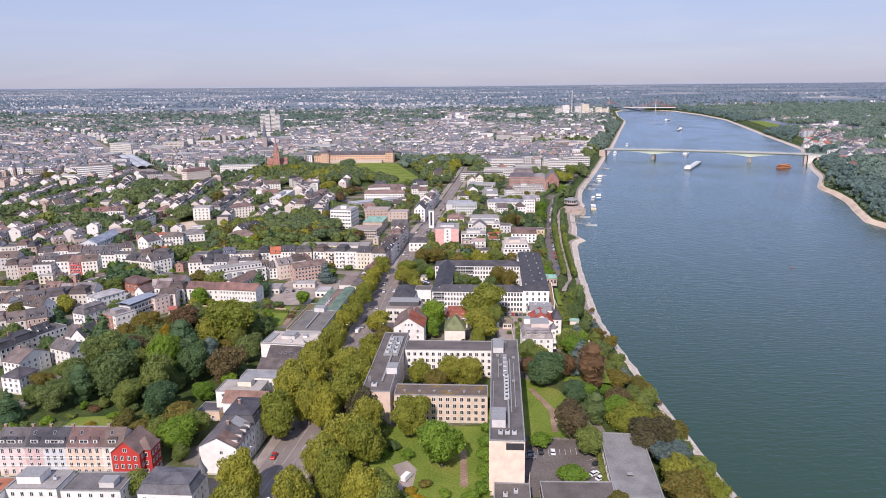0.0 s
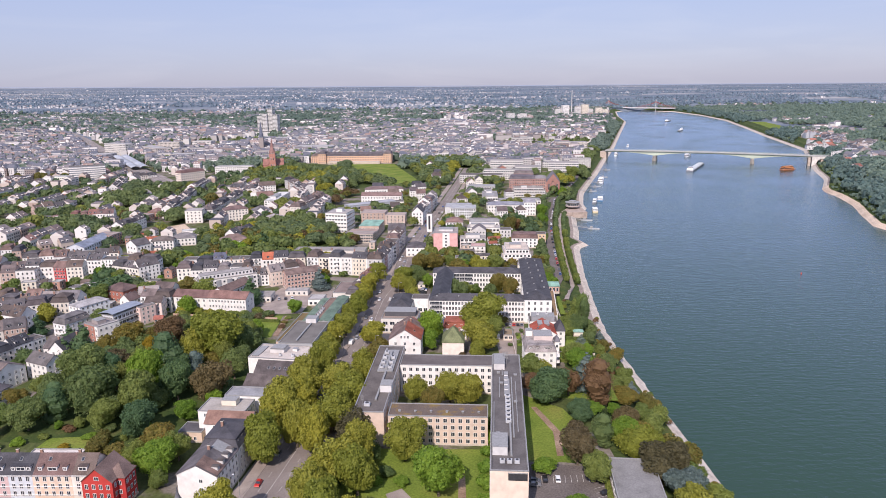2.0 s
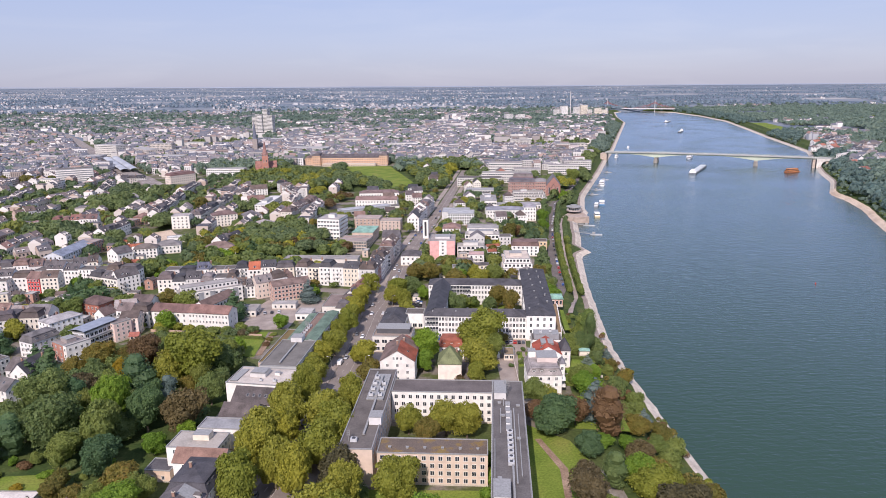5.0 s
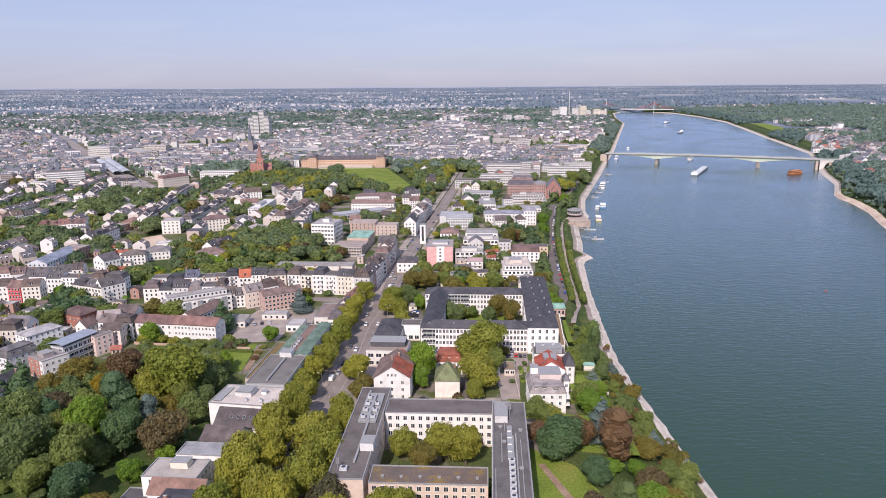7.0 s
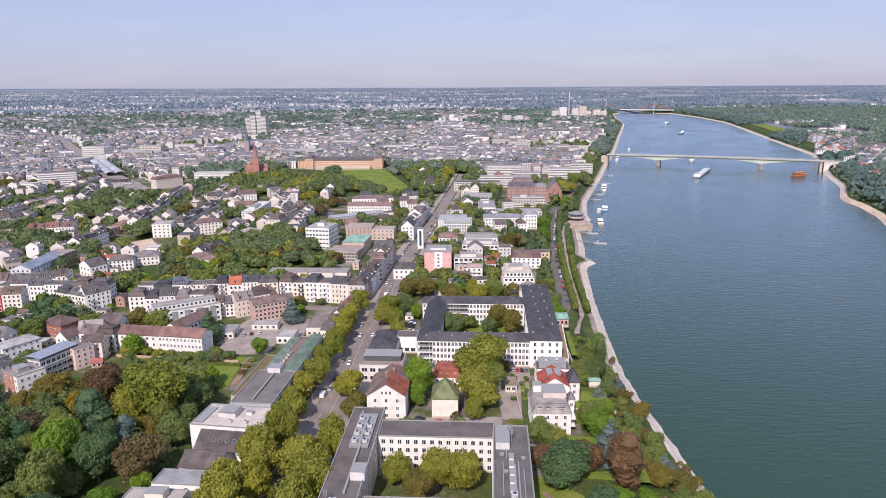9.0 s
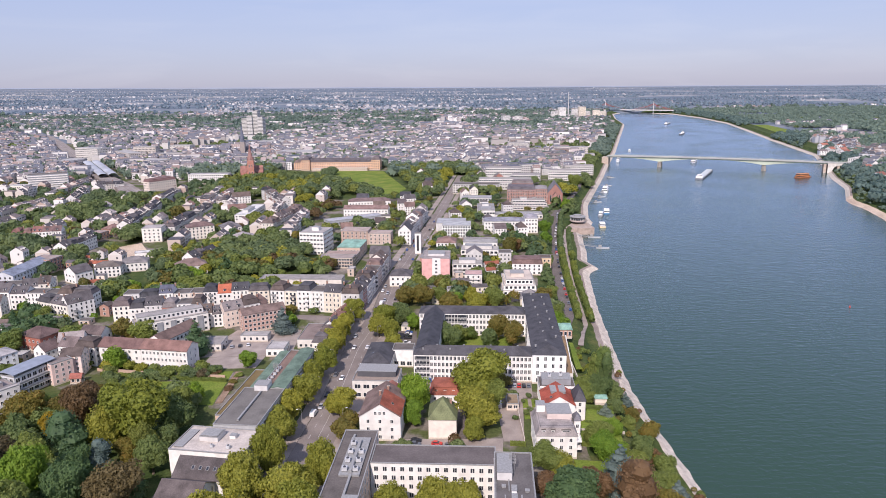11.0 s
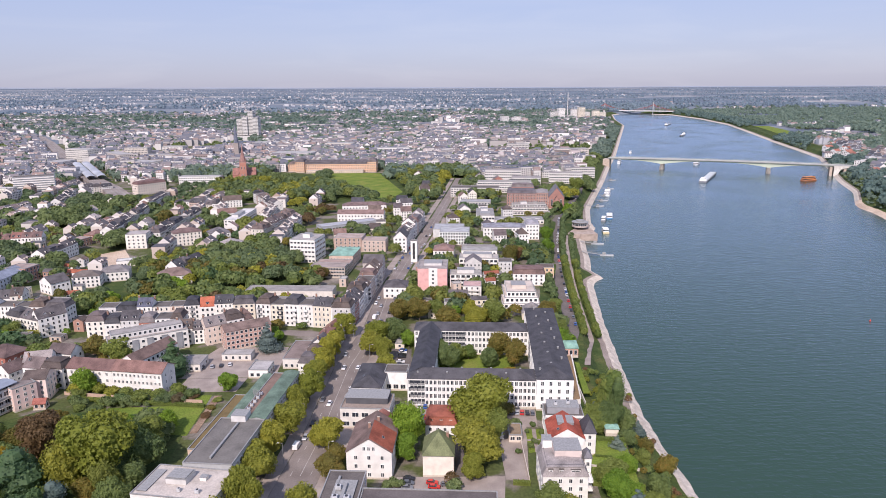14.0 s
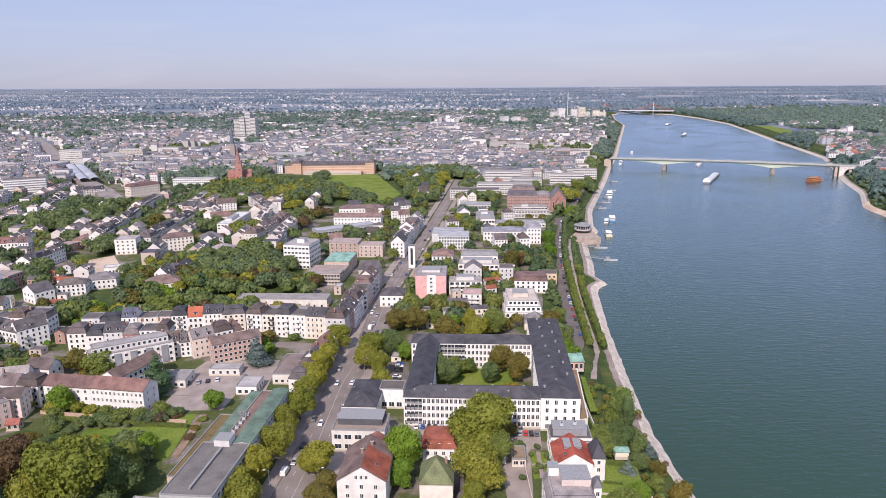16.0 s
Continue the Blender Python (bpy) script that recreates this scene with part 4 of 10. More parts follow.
e = house("grey town house with slate mansard roof and dormers", -77.5, 246.0, -8, 13.8, 17, 11.6, name="town_house", roof="mansard", rh=4.4, wall=(0.62, 0.61, 0.60), rcol=SLATE, floors=4, cols=(0, 6, 0, 4))
for k in (2.5, 6, 9.5, 13.5):
    dormer(e, 13.0, k, 12.1, 90, 1.3, 1.6, 1.7, WHITE, SLATE)
chimney(e, 5, 8, 15, 17.6)
e = house("white house with roof terrace and red-brown pitched roof", -81.5, 264.0, -8, 18, 9, 11.4, name="town_house", roof="gable_x", rh=3.2, wall=WHITE, rcol=(0.19, 0.12, 0.10), floors=4, cols=(3, 3, 0, 0))
e = house("white flat-roofed town house with terrace railing", -87.0, 273.5, -8, 19.0, 11.5, 11.8, name="town_house", wall=(0.82, 0.8, 0.76), rcol=(0.34, 0.31, 0.28), floors=4, cols=(4, 4, 0, 3))
roof_box(e, 7.5, 5.5, 11.85, 6, 4, 2.2, plaster(CREAM))
house("low brick garden building with dark flat roof", -94.5, 271.0, -8, 9.5, 8, 4.4, name="outbuilding", wall=PEACH, rcol=SLATE, floors=1, cols=(2, 0, 0, 2))
e = house("white town house with grey zinc roof", -80.0, 286.5, -8, 16.5, 8.5, 12.0, name="town_house", wall=WHITE, rcol=(0.27, 0.27, 0.28), floors=4, cols=(2, 3, 0, 2))
e = house("white gabled town house with dark brown tiled roof", -75.3, 298.5, -12, 14.5, 11, 10.6, name="town_house", roof="gable_x", rh=3.4, wall=(0.83, 0.81, 0.78), rcol=(0.125, 0.105, 0.10), floors=4, cols=(0, 4, 0, 0))
e = house("white gabled town house with skylights in brown roof", -73.5, 310.0, -12, 17.5, 12.5, 10.8, name="town_house", roof="gable_x", rh=4.4, wall=(0.83, 0.81, 0.78), rcol=(0.125, 0.105, 0.10), floors=4, cols=(0, 4, 0, 2))
for k in range(4):
    skylight(e, 6 + k * 2.6, 3.0, 13.1, 35, 0)
e = house("white flat-roofed apartment block with penthouse and light gravel roof", -79.0, 323.0, -12, 27.5, 17, 13.6, name="apartment_house", wall=(0.80, 0.78, 0.74), rcol=(0.46, 0.41, 0.37), floors=4, cols=(0, 5, 0, 4))
roof_box(e, 8, 7, 13.65, 7, 6, 1.8, plaster(GREYW)), roof_box(e, 8.4, 7.4, 15.6, 6.2, 5.2, 0.15, plaster((0.12, 0.11, 0.11)), "roof_felt"), roof_box(e, 1.0, 2.0, 13.65, 3.2, 12, 0.25, plaster((0.12, 0.12, 0.13)), "roof_felt"), roof_box(e, 18, 10, 13.65, 2.2, 2, 1.2, plaster(WHITE))
hvac(e, 20, 3, 13.65, 1.4), hvac(e, 14, 3, 13.65, 1.1)
q = thing("office_block", -68.5, 340.5, 0, -8.2, "long grey office building with green copper roof strips", "office building")
wing(q, 0, 0, 17.2, 32, 13.4, wall=(0.48, 0.49, 0.50), rcol=(0.155, 0.145, 0.135), floors=4, cols=(0, 11, 0, 8), ww=1.9, wh=1.7)
wing(q, 10.8, 32.05, 6.4, 44, 13.6, roof="gable_y", rh=0.7, wall=(0.48, 0.49, 0.50), floors=4, cols=(0, 15, 2, 0), ww=1.9, wh=1.7, rmat=M_COPPER, over=0.2)
wing(q, 5.6, 32.05, 5.1, 44, 12.6, wall=(0.45, 0.45, 0.45), rcol=(0.21, 0.145, 0.12), floors=0)
wing(q, 0.6, 32.05, 4.9, 44, 11.8, roof="gable_y", rh=0.5, wall=(0.55, 0.54, 0.53), floors=4, cols=(0, 0, 2, 14), rmat=M_COPPER, over=0.2)
wing(q, -9.5, 22, 9.4, 46, 5.4, wall=(0.62, 0.47, 0.38), rcol=(0.17, 0.125, 0.06), floors=1, cols=(2, 0, 2, 10), ww=2.0, wh=2.0)
roof_box(q, 5.0, 29.5, 13.45, 5.6, 5.4, 2.4, plaster(GREYW))
duct(q, 8, 3, 13.45, 25)
mast(q, 6.5, 50, 12.7, 5), mast(q, 7.5, 50.5, 12.7, 4.5)
for k in range(5):
    hvac(q, 7.0, 40 + k * 3.4, 12.7, 1.3)
mark(-78, 340, -8.2, 27, 78)

# coloured town houses on the side street
RNG0 = random.Random(2)
TOWN = (((0.74, 0.58, 0.56), SLATE, "pink"), ((0.62, 0.45, 0.44), SLATE, "dusky pink and white"), ((0.62, 0.66, 0.71), ANTH, "pale blue"), ((0.75, 0.58, 0.46), (0.17, 0.11, 0.10), "peach"), ((0.78, 0.72, 0.64), BROWN, "cream"))
tx = -153.5
for (wc_, rc_, word), tw in zip(TOWN, (10.2, 6.6, 8.2, 13.2, 7.2)):
    e = house(word + " stuccoed town house with slate roof", tx, 232.5 - (tx + 153) * 0.06, -3.5, tw, 11.5, 11.6, name="town_house", group="coloured terrace", roof="gable_x", rh=4.8, wall=wc_, rcol=rc_, floors=4, cols=(max(2, int(tw / 2.6)), 0, max(2, int(tw / 2.8)), 0), ww=1.25, wh=1.9)
    front_door(e, tw * 0.22, 0, 0, RNG0.choice([(0.10, 0.07, 0.05), (0.05, 0.10, 0.07), (0.2, 0.05, 0.04)]))
    for zz in (4.1, 7.3, 11.2):
        g = Geo()
        g.box(-0.02, -0.18 if zz < 11 else -0.35, zz, tw - 0.03, 0.02, zz + (0.22 if zz < 11 else 0.4), 0)
        part("cornice", g, [M_FRAME], e, "pale moulded cornice")
    dormer(e, tw * 0.5, 1.0, 12.5, 0, min(3.2, tw * 0.4), 1.6, 2.4, WHITE, rc_)
    if tw > 8:
        dormer(e, tw * 0.18, 1.0, 12.5, 0, 1.4, 1.6, 2.4, WHITE, rc_), dormer(e, tw * 0.82, 1.0, 12.5, 0, 1.4, 1.6, 2.4, WHITE, rc_)
    skylight(e, tw * 0.35, 4.0, 15.2, 40, 0)
    chimney(e, 0.6, 6, 15.3, 17.6)
    if word == "pale blue":
        g = Geo()
        for a in range(4):
            for b in range(2):
                zz = 12.25 + b * 1.6
                slab(g, (0.6 + a * 1.8, 0.9 + b * 1.9, zz + 0.28), (2.2 + a * 1.8, 0.9 + b * 1.9, zz + 0.28), (2.2 + a * 1.8, 2.6 + b * 1.9, zz + 1.72), (0.6 + a * 1.8, 2.6 + b * 1.9, zz + 1.72), 0.08)
        part("solar_panels", g, [M_GLASS], e)
    tx += tw
e = house("red gabled town house with brown tiled roof", -111.2, 228.2, -6, 10.5, 11.5, 10.4, name="town_house", roof="gable_y", rh=4.6, wall=(0.50, 0.06, 0.05), rcol=(0.15, 0.11, 0.10), floors=3, cols=(4, 4, 0, 0), ww=1.2, wh=1.8)
facade(e, 4.2, 0, 0, 2.2, [10.8], 1, 1.6, 1.4, "parts")
wing(e, 6.6, 3, 6.6, 7, 10.4, roof="hip", rh=3.6, wall=(0.45, 0.05, 0.045), rcol=(0.15, 0.11, 0.10), floors=3, cols=(2, 3, 0, 0))
house("white garden pavilion with pale flat roof", -146, 258, -4, 20, 5, 3.2, name="outbuilding", wall=WHITE, rcol=(0.55, 0.5, 0.47), floors=1, cols=(5, 0, 0, 0))
# houses on the near side of that street
e = house("slate-roofed corner house with turret", -92, 203, -6, 18, 12, 10.0, name="town_house", roof="mansard", rh=4.0, wall=WHITE, rcol=(0.13, 0.13, 0.145), floors=3, cols=(5, 4, 5, 4))
g = Geo()
g.tube(16.8, 11.2, 0, 11.4, 1.5, 1.5, 12, 0)
g.loft([[(16.8 + r * math.cos(i * 0.5236), 11.2 + r * math.sin(i * 0.5236), z) for i in range(12)] for r, z in ((1.9, 11.4), (1.5, 12.6), (0.9, 13.6), (0.35, 15.2), (0.04, 17.4))], 1)
part("turret", g, [plaster(WHITE), rooftiles((0.11, 0.115, 0.13))], e, "round turret with pointed slate cap")
e = house("white house with stepped flat roofs and roof terrace", -137, 209, -4, 17, 11, 9.4, wall=WHITE, rcol=(0.30, 0.28, 0.27), floors=3, cols=(5, 0, 5, 0))
roof_box(e, 2, 3, 9.45, 8, 6, 2.6, plaster(WHITE), "top_storey"), hvac(e, 13, 5, 9.45, 1.2)
e = house("white house with dark felt flat roof", -119, 208, -4, 20, 11, 8.6, wall=WHITE, rcol=(0.15, 0.14, 0.14), floors=3, cols=(5, 3, 5, 0))
roof_box(e, 12, 2, 8.65, 5, 4, 2.0, plaster(GREYW))
e = house("white house with terrace under orange awnings", -154.5, 206, -4, 17, 11, 9.2, wall=WHITE, rcol=(0.36, 0.15, 0.09), floors=2, cols=(4, 2, 4, 0))
for k in (1.0, 8.0):
    g = Geo()
    slab(g, (k, 2.0, 10.8), (k + 5.5, 2.0, 10.8), (k + 5.5, 5.0, 11.8), (k, 5.0, 11.8), 0.08)
    for a in (k + 0.1, k + 5.4):
        g.tube(a, 2.1, 9.25, 10.7, 0.04, 0.04, 6)
        g.tube(a, 4.9, 9.25, 11.7, 0.04, 0.04, 6)
    part("awning", g, [plain("orange_canvas", (0.85, 0.36, 0.05), 0.8, 0.1, 0, 0.1)], e, "orange canvas awning")

# ---- the middle distance ----
J = dict(how="join")


def balconies(e, x, y, w, levels, count, deep=1.7, rail=(0.76, 0.74, 0.71)):
    """Loggia balconies along a front: slab, solid parapet and side walls, each one by itself."""
    wide = w / count
    for z in levels:
        for i in range(count):
            a = x + i * wide + 0.25
            b = a + wide - 0.5
            g = Geo()
            g.box(a, y - deep, z, b, y, z + 0.2, 0)
            g.box(a, y - deep, z + 0.2, b, y - deep + 0.12, z + 1.05, 0)
            g.box(a, y - deep + 0.12, z + 0.2, a + 0.12, y, z + 2.7, 0)
            g.box(b - 0.12, y - deep + 0.12, z + 0.2, b, y, z + 2.7, 0)
            part("balcony", g, [plaster(rail)], e, "white balcony with solid parapet")


e = house("pink and white apartment block with grey flat roof", 13.7, 576, -5, 20, 24, 15.6, name="apartment_house", wall=(0.78, 0.44, 0.42), rcol=(0.3, 0.27, 0.26), floors=5, cols=(0, 5, 3, 5), **J)
g = Geo()
g.box(7.5, -0.25, 0, 13.5, 0, 15.9)
part("stair_front", g, [plaster(WHITE)], e, "white stair bay")
facade(e, 8.6, -0.25, 0, 3.6, [2, 4.8, 7.6, 10.4, 13.0], 1, 1.6, 1.5, "parts")
roof_box(e, 4, 8, 15.65, 12, 10, 1.6, plaster(GREYW))
e = house("white low apartment house with deep balconies", 36, 583, -5, 22, 12, 9.0, name="apartment_house", wall=(0.74, 0.72, 0.69), rcol=(0.33, 0.31, 0.29), floors=3, cols=(6, 3, 6, 3), ww=2.6, wh=2.1, **J)
balconies(e, 0.5, 0, 21, (2.9, 5.7), 4)
roof_box(e, 5, 3, 9.05, 12, 7, 2.6, plaster((0.62, 0.60, 0.58)), "penthouse")
house("white house with dark hip roof", -9, 560, -6, 15, 15, 8.0, roof="hip", rh=3.4, wall=WHITE, rcol=SLATE, floors=2, cols=(4, 4, 4, 4), **J)
e = house("small white villa with grey flat roof and balcony", 43, 556, -6, 12, 12, 8.4, wall=WHITE, rcol=(0.45, 0.3, 0.28), floors=3, cols=(3, 3, 3, 3), **J)
balconies(e, 1, 0, 10, (2.8, 5.4), 2, 1.4)
house("white cottage with dark pitched roof", 33, 546, -6, 12, 9, 4.5, roof="gable_x", rh=3.5, wall=WHITE, rcol=SLATE, floors=1, cols=(4, 2, 0, 2), **J)
e = thing("apartment_house", 66, 530, 0, -4, "white modern apartment house with stepped curved terraces", "apartment house")
for k, (a, b, c_, dd, hh) in enumerate(((0, 0, 23, 32, 4.2), (1.0, 2.2, 21, 29, 7.4), (2.5, 5.0, 18, 25, 10.4))):
    wing(e, a, b, c_, dd, hh, wall=(0.82, 0.8, 0.77), rcol=(0.5, 0.43, 0.38), floors=1, cols=(7, 8, 6, 8), ww=1.9, wh=1.9, how="join", z0=hh - 3.2, base=0.8, plinth=False)
for k, (a_, b_, zz) in enumerate(((0.5, 0, 4.25), (1.5, 2.2, 7.45))):
    g = Geo()
    g.box(a_, b_, zz, a_ + 21.5 - 2 * k, b_ + 0.15, zz + 1.0, 0)
    g.box(a_, b_ + 0.15, zz, a_ + 0.15, b_ + 2.0, zz + 1.0, 0)
    part("terrace_parapet", g, [plaster((0.74, 0.72, 0.70))], e, "white terrace parapet")
roof_box(e, 6, 12, 10.45, 9, 9, 2.4, plaster((0.66, 0.58, 0.52)))
mark(66, 530, -4, 23, 32)
house("grey slate-roofed garden house with pyramid roof", 75, 512, -6, 12, 12, 4.5, roof="hip", rh=5.0, wall=CREAM, rcol=(0.22, 0.21, 0.21), floors=1, cols=(3, 3, 0, 3), **J)
house("yellow brick villa on the riverside", 100, 604, -8, 13, 10, 7.0, wall=(0.62, 0.46, 0.30), rcol=BROWN, floors=2, cols=(4, 3, 3, 3), **J)
house("white villa with brown mansard roof", 80, 583, -8, 22, 15, 8.5, roof="mansard", rh=3.4, wall=WHITE, rcol=(0.18, 0.12, 0.11), floors=3, cols=(6, 4, 6, 4), **J)
e = thing("apartment_house", 46, 634, 0, -8, "white terraced apartment house with roof terraces", "apartment house")
wing(e, 0, 0, 30, 14, 7.4, wall=(0.76, 0.74, 0.71), rcol=(0.36, 0.34, 0.33), floors=2, cols=(9, 4, 0, 4), ww=2.6, wh=2.1, how="join")
balconies(e, 0.5, 0, 29, (0.5, 3.7), 5, 2.2)
roof_box(e, 3, 3, 7.45, 22, 8, 2.7, plaster((0.60, 0.58, 0.56)), "penthouse")
wing(e, 1, 14.05, 28, 13, 10.2, wall=WHITE, rcol=(0.3, 0.29, 0.28), floors=3, cols=(8, 4, 8, 4), ww=1.9, how="join")
wing(e, 3, 27.1, 24, 12, 9.0, wall=WHITE, rcol=(0.24, 0.22, 0.22), floors=3, cols=(0, 3, 7, 3), ww=1.9, how="join")
mark(46, 634, -8, 30, 40)
house("white house with brown hip roof", 27, 652, -6, 16, 18, 9.5, roof="hip", rh=3.8, wall=WHITE, rcol=(0.19, 0.13, 0.12), floors=3, cols=(5, 5, 4, 5), **J)
e = house("slender white concrete bell tower with dark slit", 9.2, 652, -6, 5, 5, 17.5, name="bell_tower", wall=(0.8, 0.79, 0.76), rcol=GREYR, floors=0)
g = Geo()
g.box(1.6, -0.1, 3, 3.4, 0.02, 16)
part("slit", g, [M_DARK], e, "dark vertical opening")
house("glass-fronted white institute building", 34.5, 711, -6, 26, 22, 11.6, name="office_block", wall=(0.72, 0.74, 0.72), rcol=(0.36, 0.37, 0.38), floors=4, cols=(11, 8, 9, 8), ww=1.6, wh=2.0, **J)
house("grey low hall with lead roof", 30, 740, -6, 28, 26, 8.0, name="hall", wall=(0.6, 0.6, 0.6), rcol=(0.33, 0.34, 0.36), floors=2, cols=(0, 7, 7, 7), **J)
e = thing("office_block", 75, 729, 0, -5.5, "long white institute with grey metal roof", "office building")
wing(e, 0, 0, 38, 17, 11.5, roof="hip", rh=2.6, wall=WHITE, rcol=(0.30, 0.30, 0.33), floors=3, cols=(13, 0, 12, 4), how="join")
wing(e, 38.05, -1, 12, 20, 14.5, roof="hip", rh=2.4, wall=WHITE, rcol=(0.28, 0.28, 0.31), floors=4, cols=(4, 6, 4, 0), how="join")
mark(75, 729, -5.5, 50, 19)
e = house("white flat-roofed laboratory with ribbon windows and dark roof fields", 75.4, 797, -5, 18, 42, 9.2, name="office_block", wall=(0.78, 0.76, 0.73), rcol=(0.26, 0.25, 0.25), floors=2, cols=(6, 12, 4, 12), ww=2.6, wh=2.0, **J)
roof_box(e, 4, 6, 9.25, 10, 13, 1.0, plaster((0.34, 0.34, 0.35)), "rooflight"), roof_box(e, 5, 26, 9.25, 7, 8, 2.4, plaster(GREYW))
BRICK = (0.38, 0.215, 0.18)
e = thing("institute", 121, 903, 0, -9, "long red-brick institute with slate mansards and a gabled chapel", "institute building")
wing(e, 0, 0, 33, 24, 14.5, roof="mansard", rh=4.6, wall=BRICK, rcol=(0.13, 0.12, 0.135), floors=4, cols=(11, 6, 10, 6), ww=1.5, wh=2.2, how="join")
wing(e, 5, 24.05, 26, 16, 18.5, roof="mansard", rh=4.2, wall=BRICK, rcol=(0.15, 0.135, 0.14), floors=4, cols=(8, 0, 8, 4), ww=1.5, wh=2.2, how="join")
wing(e, 33.05, -1.5, 14, 28, 15.5, roof="hip", rh=2.4, wall=(0.42, 0.25, 0.21), rcol=(0.24, 0.23, 0.235), floors=4, cols=(5, 4, 4, 0), ww=1.5, wh=2.2, how="join")
wing(e, 47.05, -18, 17, 34, 13.5, roof="gable_y", rh=10.5, wall=(0.37, 0.20, 0.17), rcol=(0.20, 0.195, 0.205), floors=1, cols=(3, 6, 3, 4), ww=1.9, wh=8.0, how="join", base=3.0)
wing(e, 53.0, -21.5, 5, 3.45, 11.0, roof="gable_y", rh=4.0, wall=BRICK, rcol=SLATE, floors=1, cols=(1, 0, 0, 0), ww=2.2, wh=5.0, how="join", base=2.0)
for k in (4.0, 10.5, 17.0, 23.5):
    dormer(e, k + 2.0, 1.0, 15.0, 0, 1.6, 1.7, 2.2, BRICK, SLATE, False)
mark(119, 880, -9, 72, 58)
e = thing("office_block", 117, 846, 0, -4, "low white institute with planted concrete terraces", "office building")
for k, (a_, b_, hh_) in enumerate(((0, 0, 3.4), (1.5, 5, 6.6), (3, 10, 9.4))):
    wing(e, a_, b_, 42 - 2 * a_, 14, hh_, wall=(0.70, 0.67, 0.64), rcol=(0.27, 0.25, 0.23), floors=1, cols=(12, 4, 0, 4), ww=2.7, wh=1.7, how="join", z0=hh_ - 3.2, base=0.9, plinth=False)
roof_box(e, 12, 14, 9.45, 7, 4, 2.2, plaster(GREYW)), roof_box(e, 26, 15, 9.45, 4, 4, 1.8, plaster((0.4, 0.39, 0.38)))
mark(117, 846, -4, 42, 26)
e = house("long low hall with grey flat roof behind the white school", 94, 797, -4, 49, 18, 4.2, name="hall", wall=(0.66, 0.64, 0.61), rcol=(0.29, 0.285, 0.29), floors=1, cols=(14, 4, 0, 4), ww=2.4, wh=1.8, **J)
for k in range(5):
    roof_box(e, 5 + k * 9, 6, 4.25, 4.5, 5, 0.8, plaster((0.5, 0.5, 0.5)), "rooflight")
e = thing("office_block", 92, 1000, 0, -8, "stepped pale concrete institute with planted terraces behind the brick building", "office building")
for k, (a_, b_, hh_) in enumerate(((0, 0, 5), (2, 6, 9), (4, 12, 13))):
    wing(e, a_, b_, 78 - 2 * a_, 18, hh_, wall=(0.62, 0.60, 0.57), rcol=(0.30, 0.29, 0.27), floors=1, cols=(22, 5, 0, 5), ww=2.6, wh=1.8, how="join", z0=hh_ - 4, base=1.0, plinth=False)
mark(92, 1000, -8, 78, 30)
for lab_, x, y, w_, d_, h_ in (("white office block between trees near the bridge", 205, 1075, 46, 18, 15), ("pale flat-roofed library building", 150, 1062, 40, 22, 11), ("white clinic block with flat roof", 118, 1110, 52, 16, 16), ("pale office building by the riverside trees", 246, 1138, 40, 16, 14)):
    house(lab_, x, y, -10, w_, d_, h_, name="office_block", wall=(0.60, 0.58, 0.555), rcol=(0.29, 0.27, 0.265), floors=int(h_ / 3.3), cols=(int(w_ / 2.7), 5, 0, 5), ww=2.45, wh=1.7, **J)
house("terraced concrete institute with planted balconies", 60, 970, -8, 60, 20, 12, name="office_block", wall=(0.6, 0.58, 0.55), rcol=GREYR, floors=4, cols=(18, 5, 16, 5), ww=2.4, **J)
house("concrete and glass lecture building", 65, 880, -8, 34, 20, 9, name="office_block", wall=(0.58, 0.57, 0.55), rcol=(0.3, 0.3, 0.3), floors=3, cols=(10, 5, 9, 5), ww=2.2, **J)
e = house("white gabled house with slate roof on the avenue", -5.0, 686, -7, 11, 19, 13.2, name="town_house", roof="gable_y", rh=5.2, wall=WHITE, rcol=ANTH, floors=4, cols=(3, 5, 3, 5), **J)
e = thing("school", -64.7, 615, 0, -8, "brown concrete school with flat roofs round a yard", "school building")
wing(e, 0, 0, 26, 12, 8.0, wall=(0.5, 0.40, 0.33), rcol=(0.30, 0.25, 0.23), floors=3, cols=(12, 4, 8, 4), ww=2.0, how="join")
wing(e, 0, 12.05, 26, 16, 6.6, wall=(0.48, 0.38, 0.32), rcol=(0.33, 0.25, 0.22), floors=2, cols=(0, 5, 6, 5), ww=2.0, how="join")
wing(e, 7, 29.5, 18.5, 29, 9.5, roof="hip", rh=0.8, wall=(0.55, 0.42, 0.34), floors=2, cols=(7, 4, 7, 4), rmat=M_TEAL, how="join")
wing(e, -2, 79, 24, 18, 12, wall=(0.5, 0.37, 0.31), rcol=(0.36, 0.29, 0.26), floors=4, cols=(6, 5, 6, 5), how="join")
wing(e, 22.1, 80, 20, 14, 10, wall=(0.6, 0.48, 0.42), rcol=(0.36, 0.29, 0.26), floors=3, cols=(5, 4, 5, 0), how="join")
mark(-64, 615, -8, 40, 97)
e = house("white five-storey office cube with ribbon windows", -86.5, 661, -14, 21, 23, 18.6, name="office_block", wall=(0.80, 0.78, 0.74), rcol=(0.33, 0.31, 0.30), floors=5, cols=(7, 7, 6, 7), ww=2.2, wh=1.6, **J)
roof_box(e, 8, 8, 18.65, 6, 6, 3, plaster(WHITE))
house("long low white workshop with flat roof", -112, 545, -6, 60, 11, 5.2, name="workshop", wall=WHITE, rcol=(0.24, 0.22, 0.21), floors=1, cols=(14, 0, 0, 3), **J)
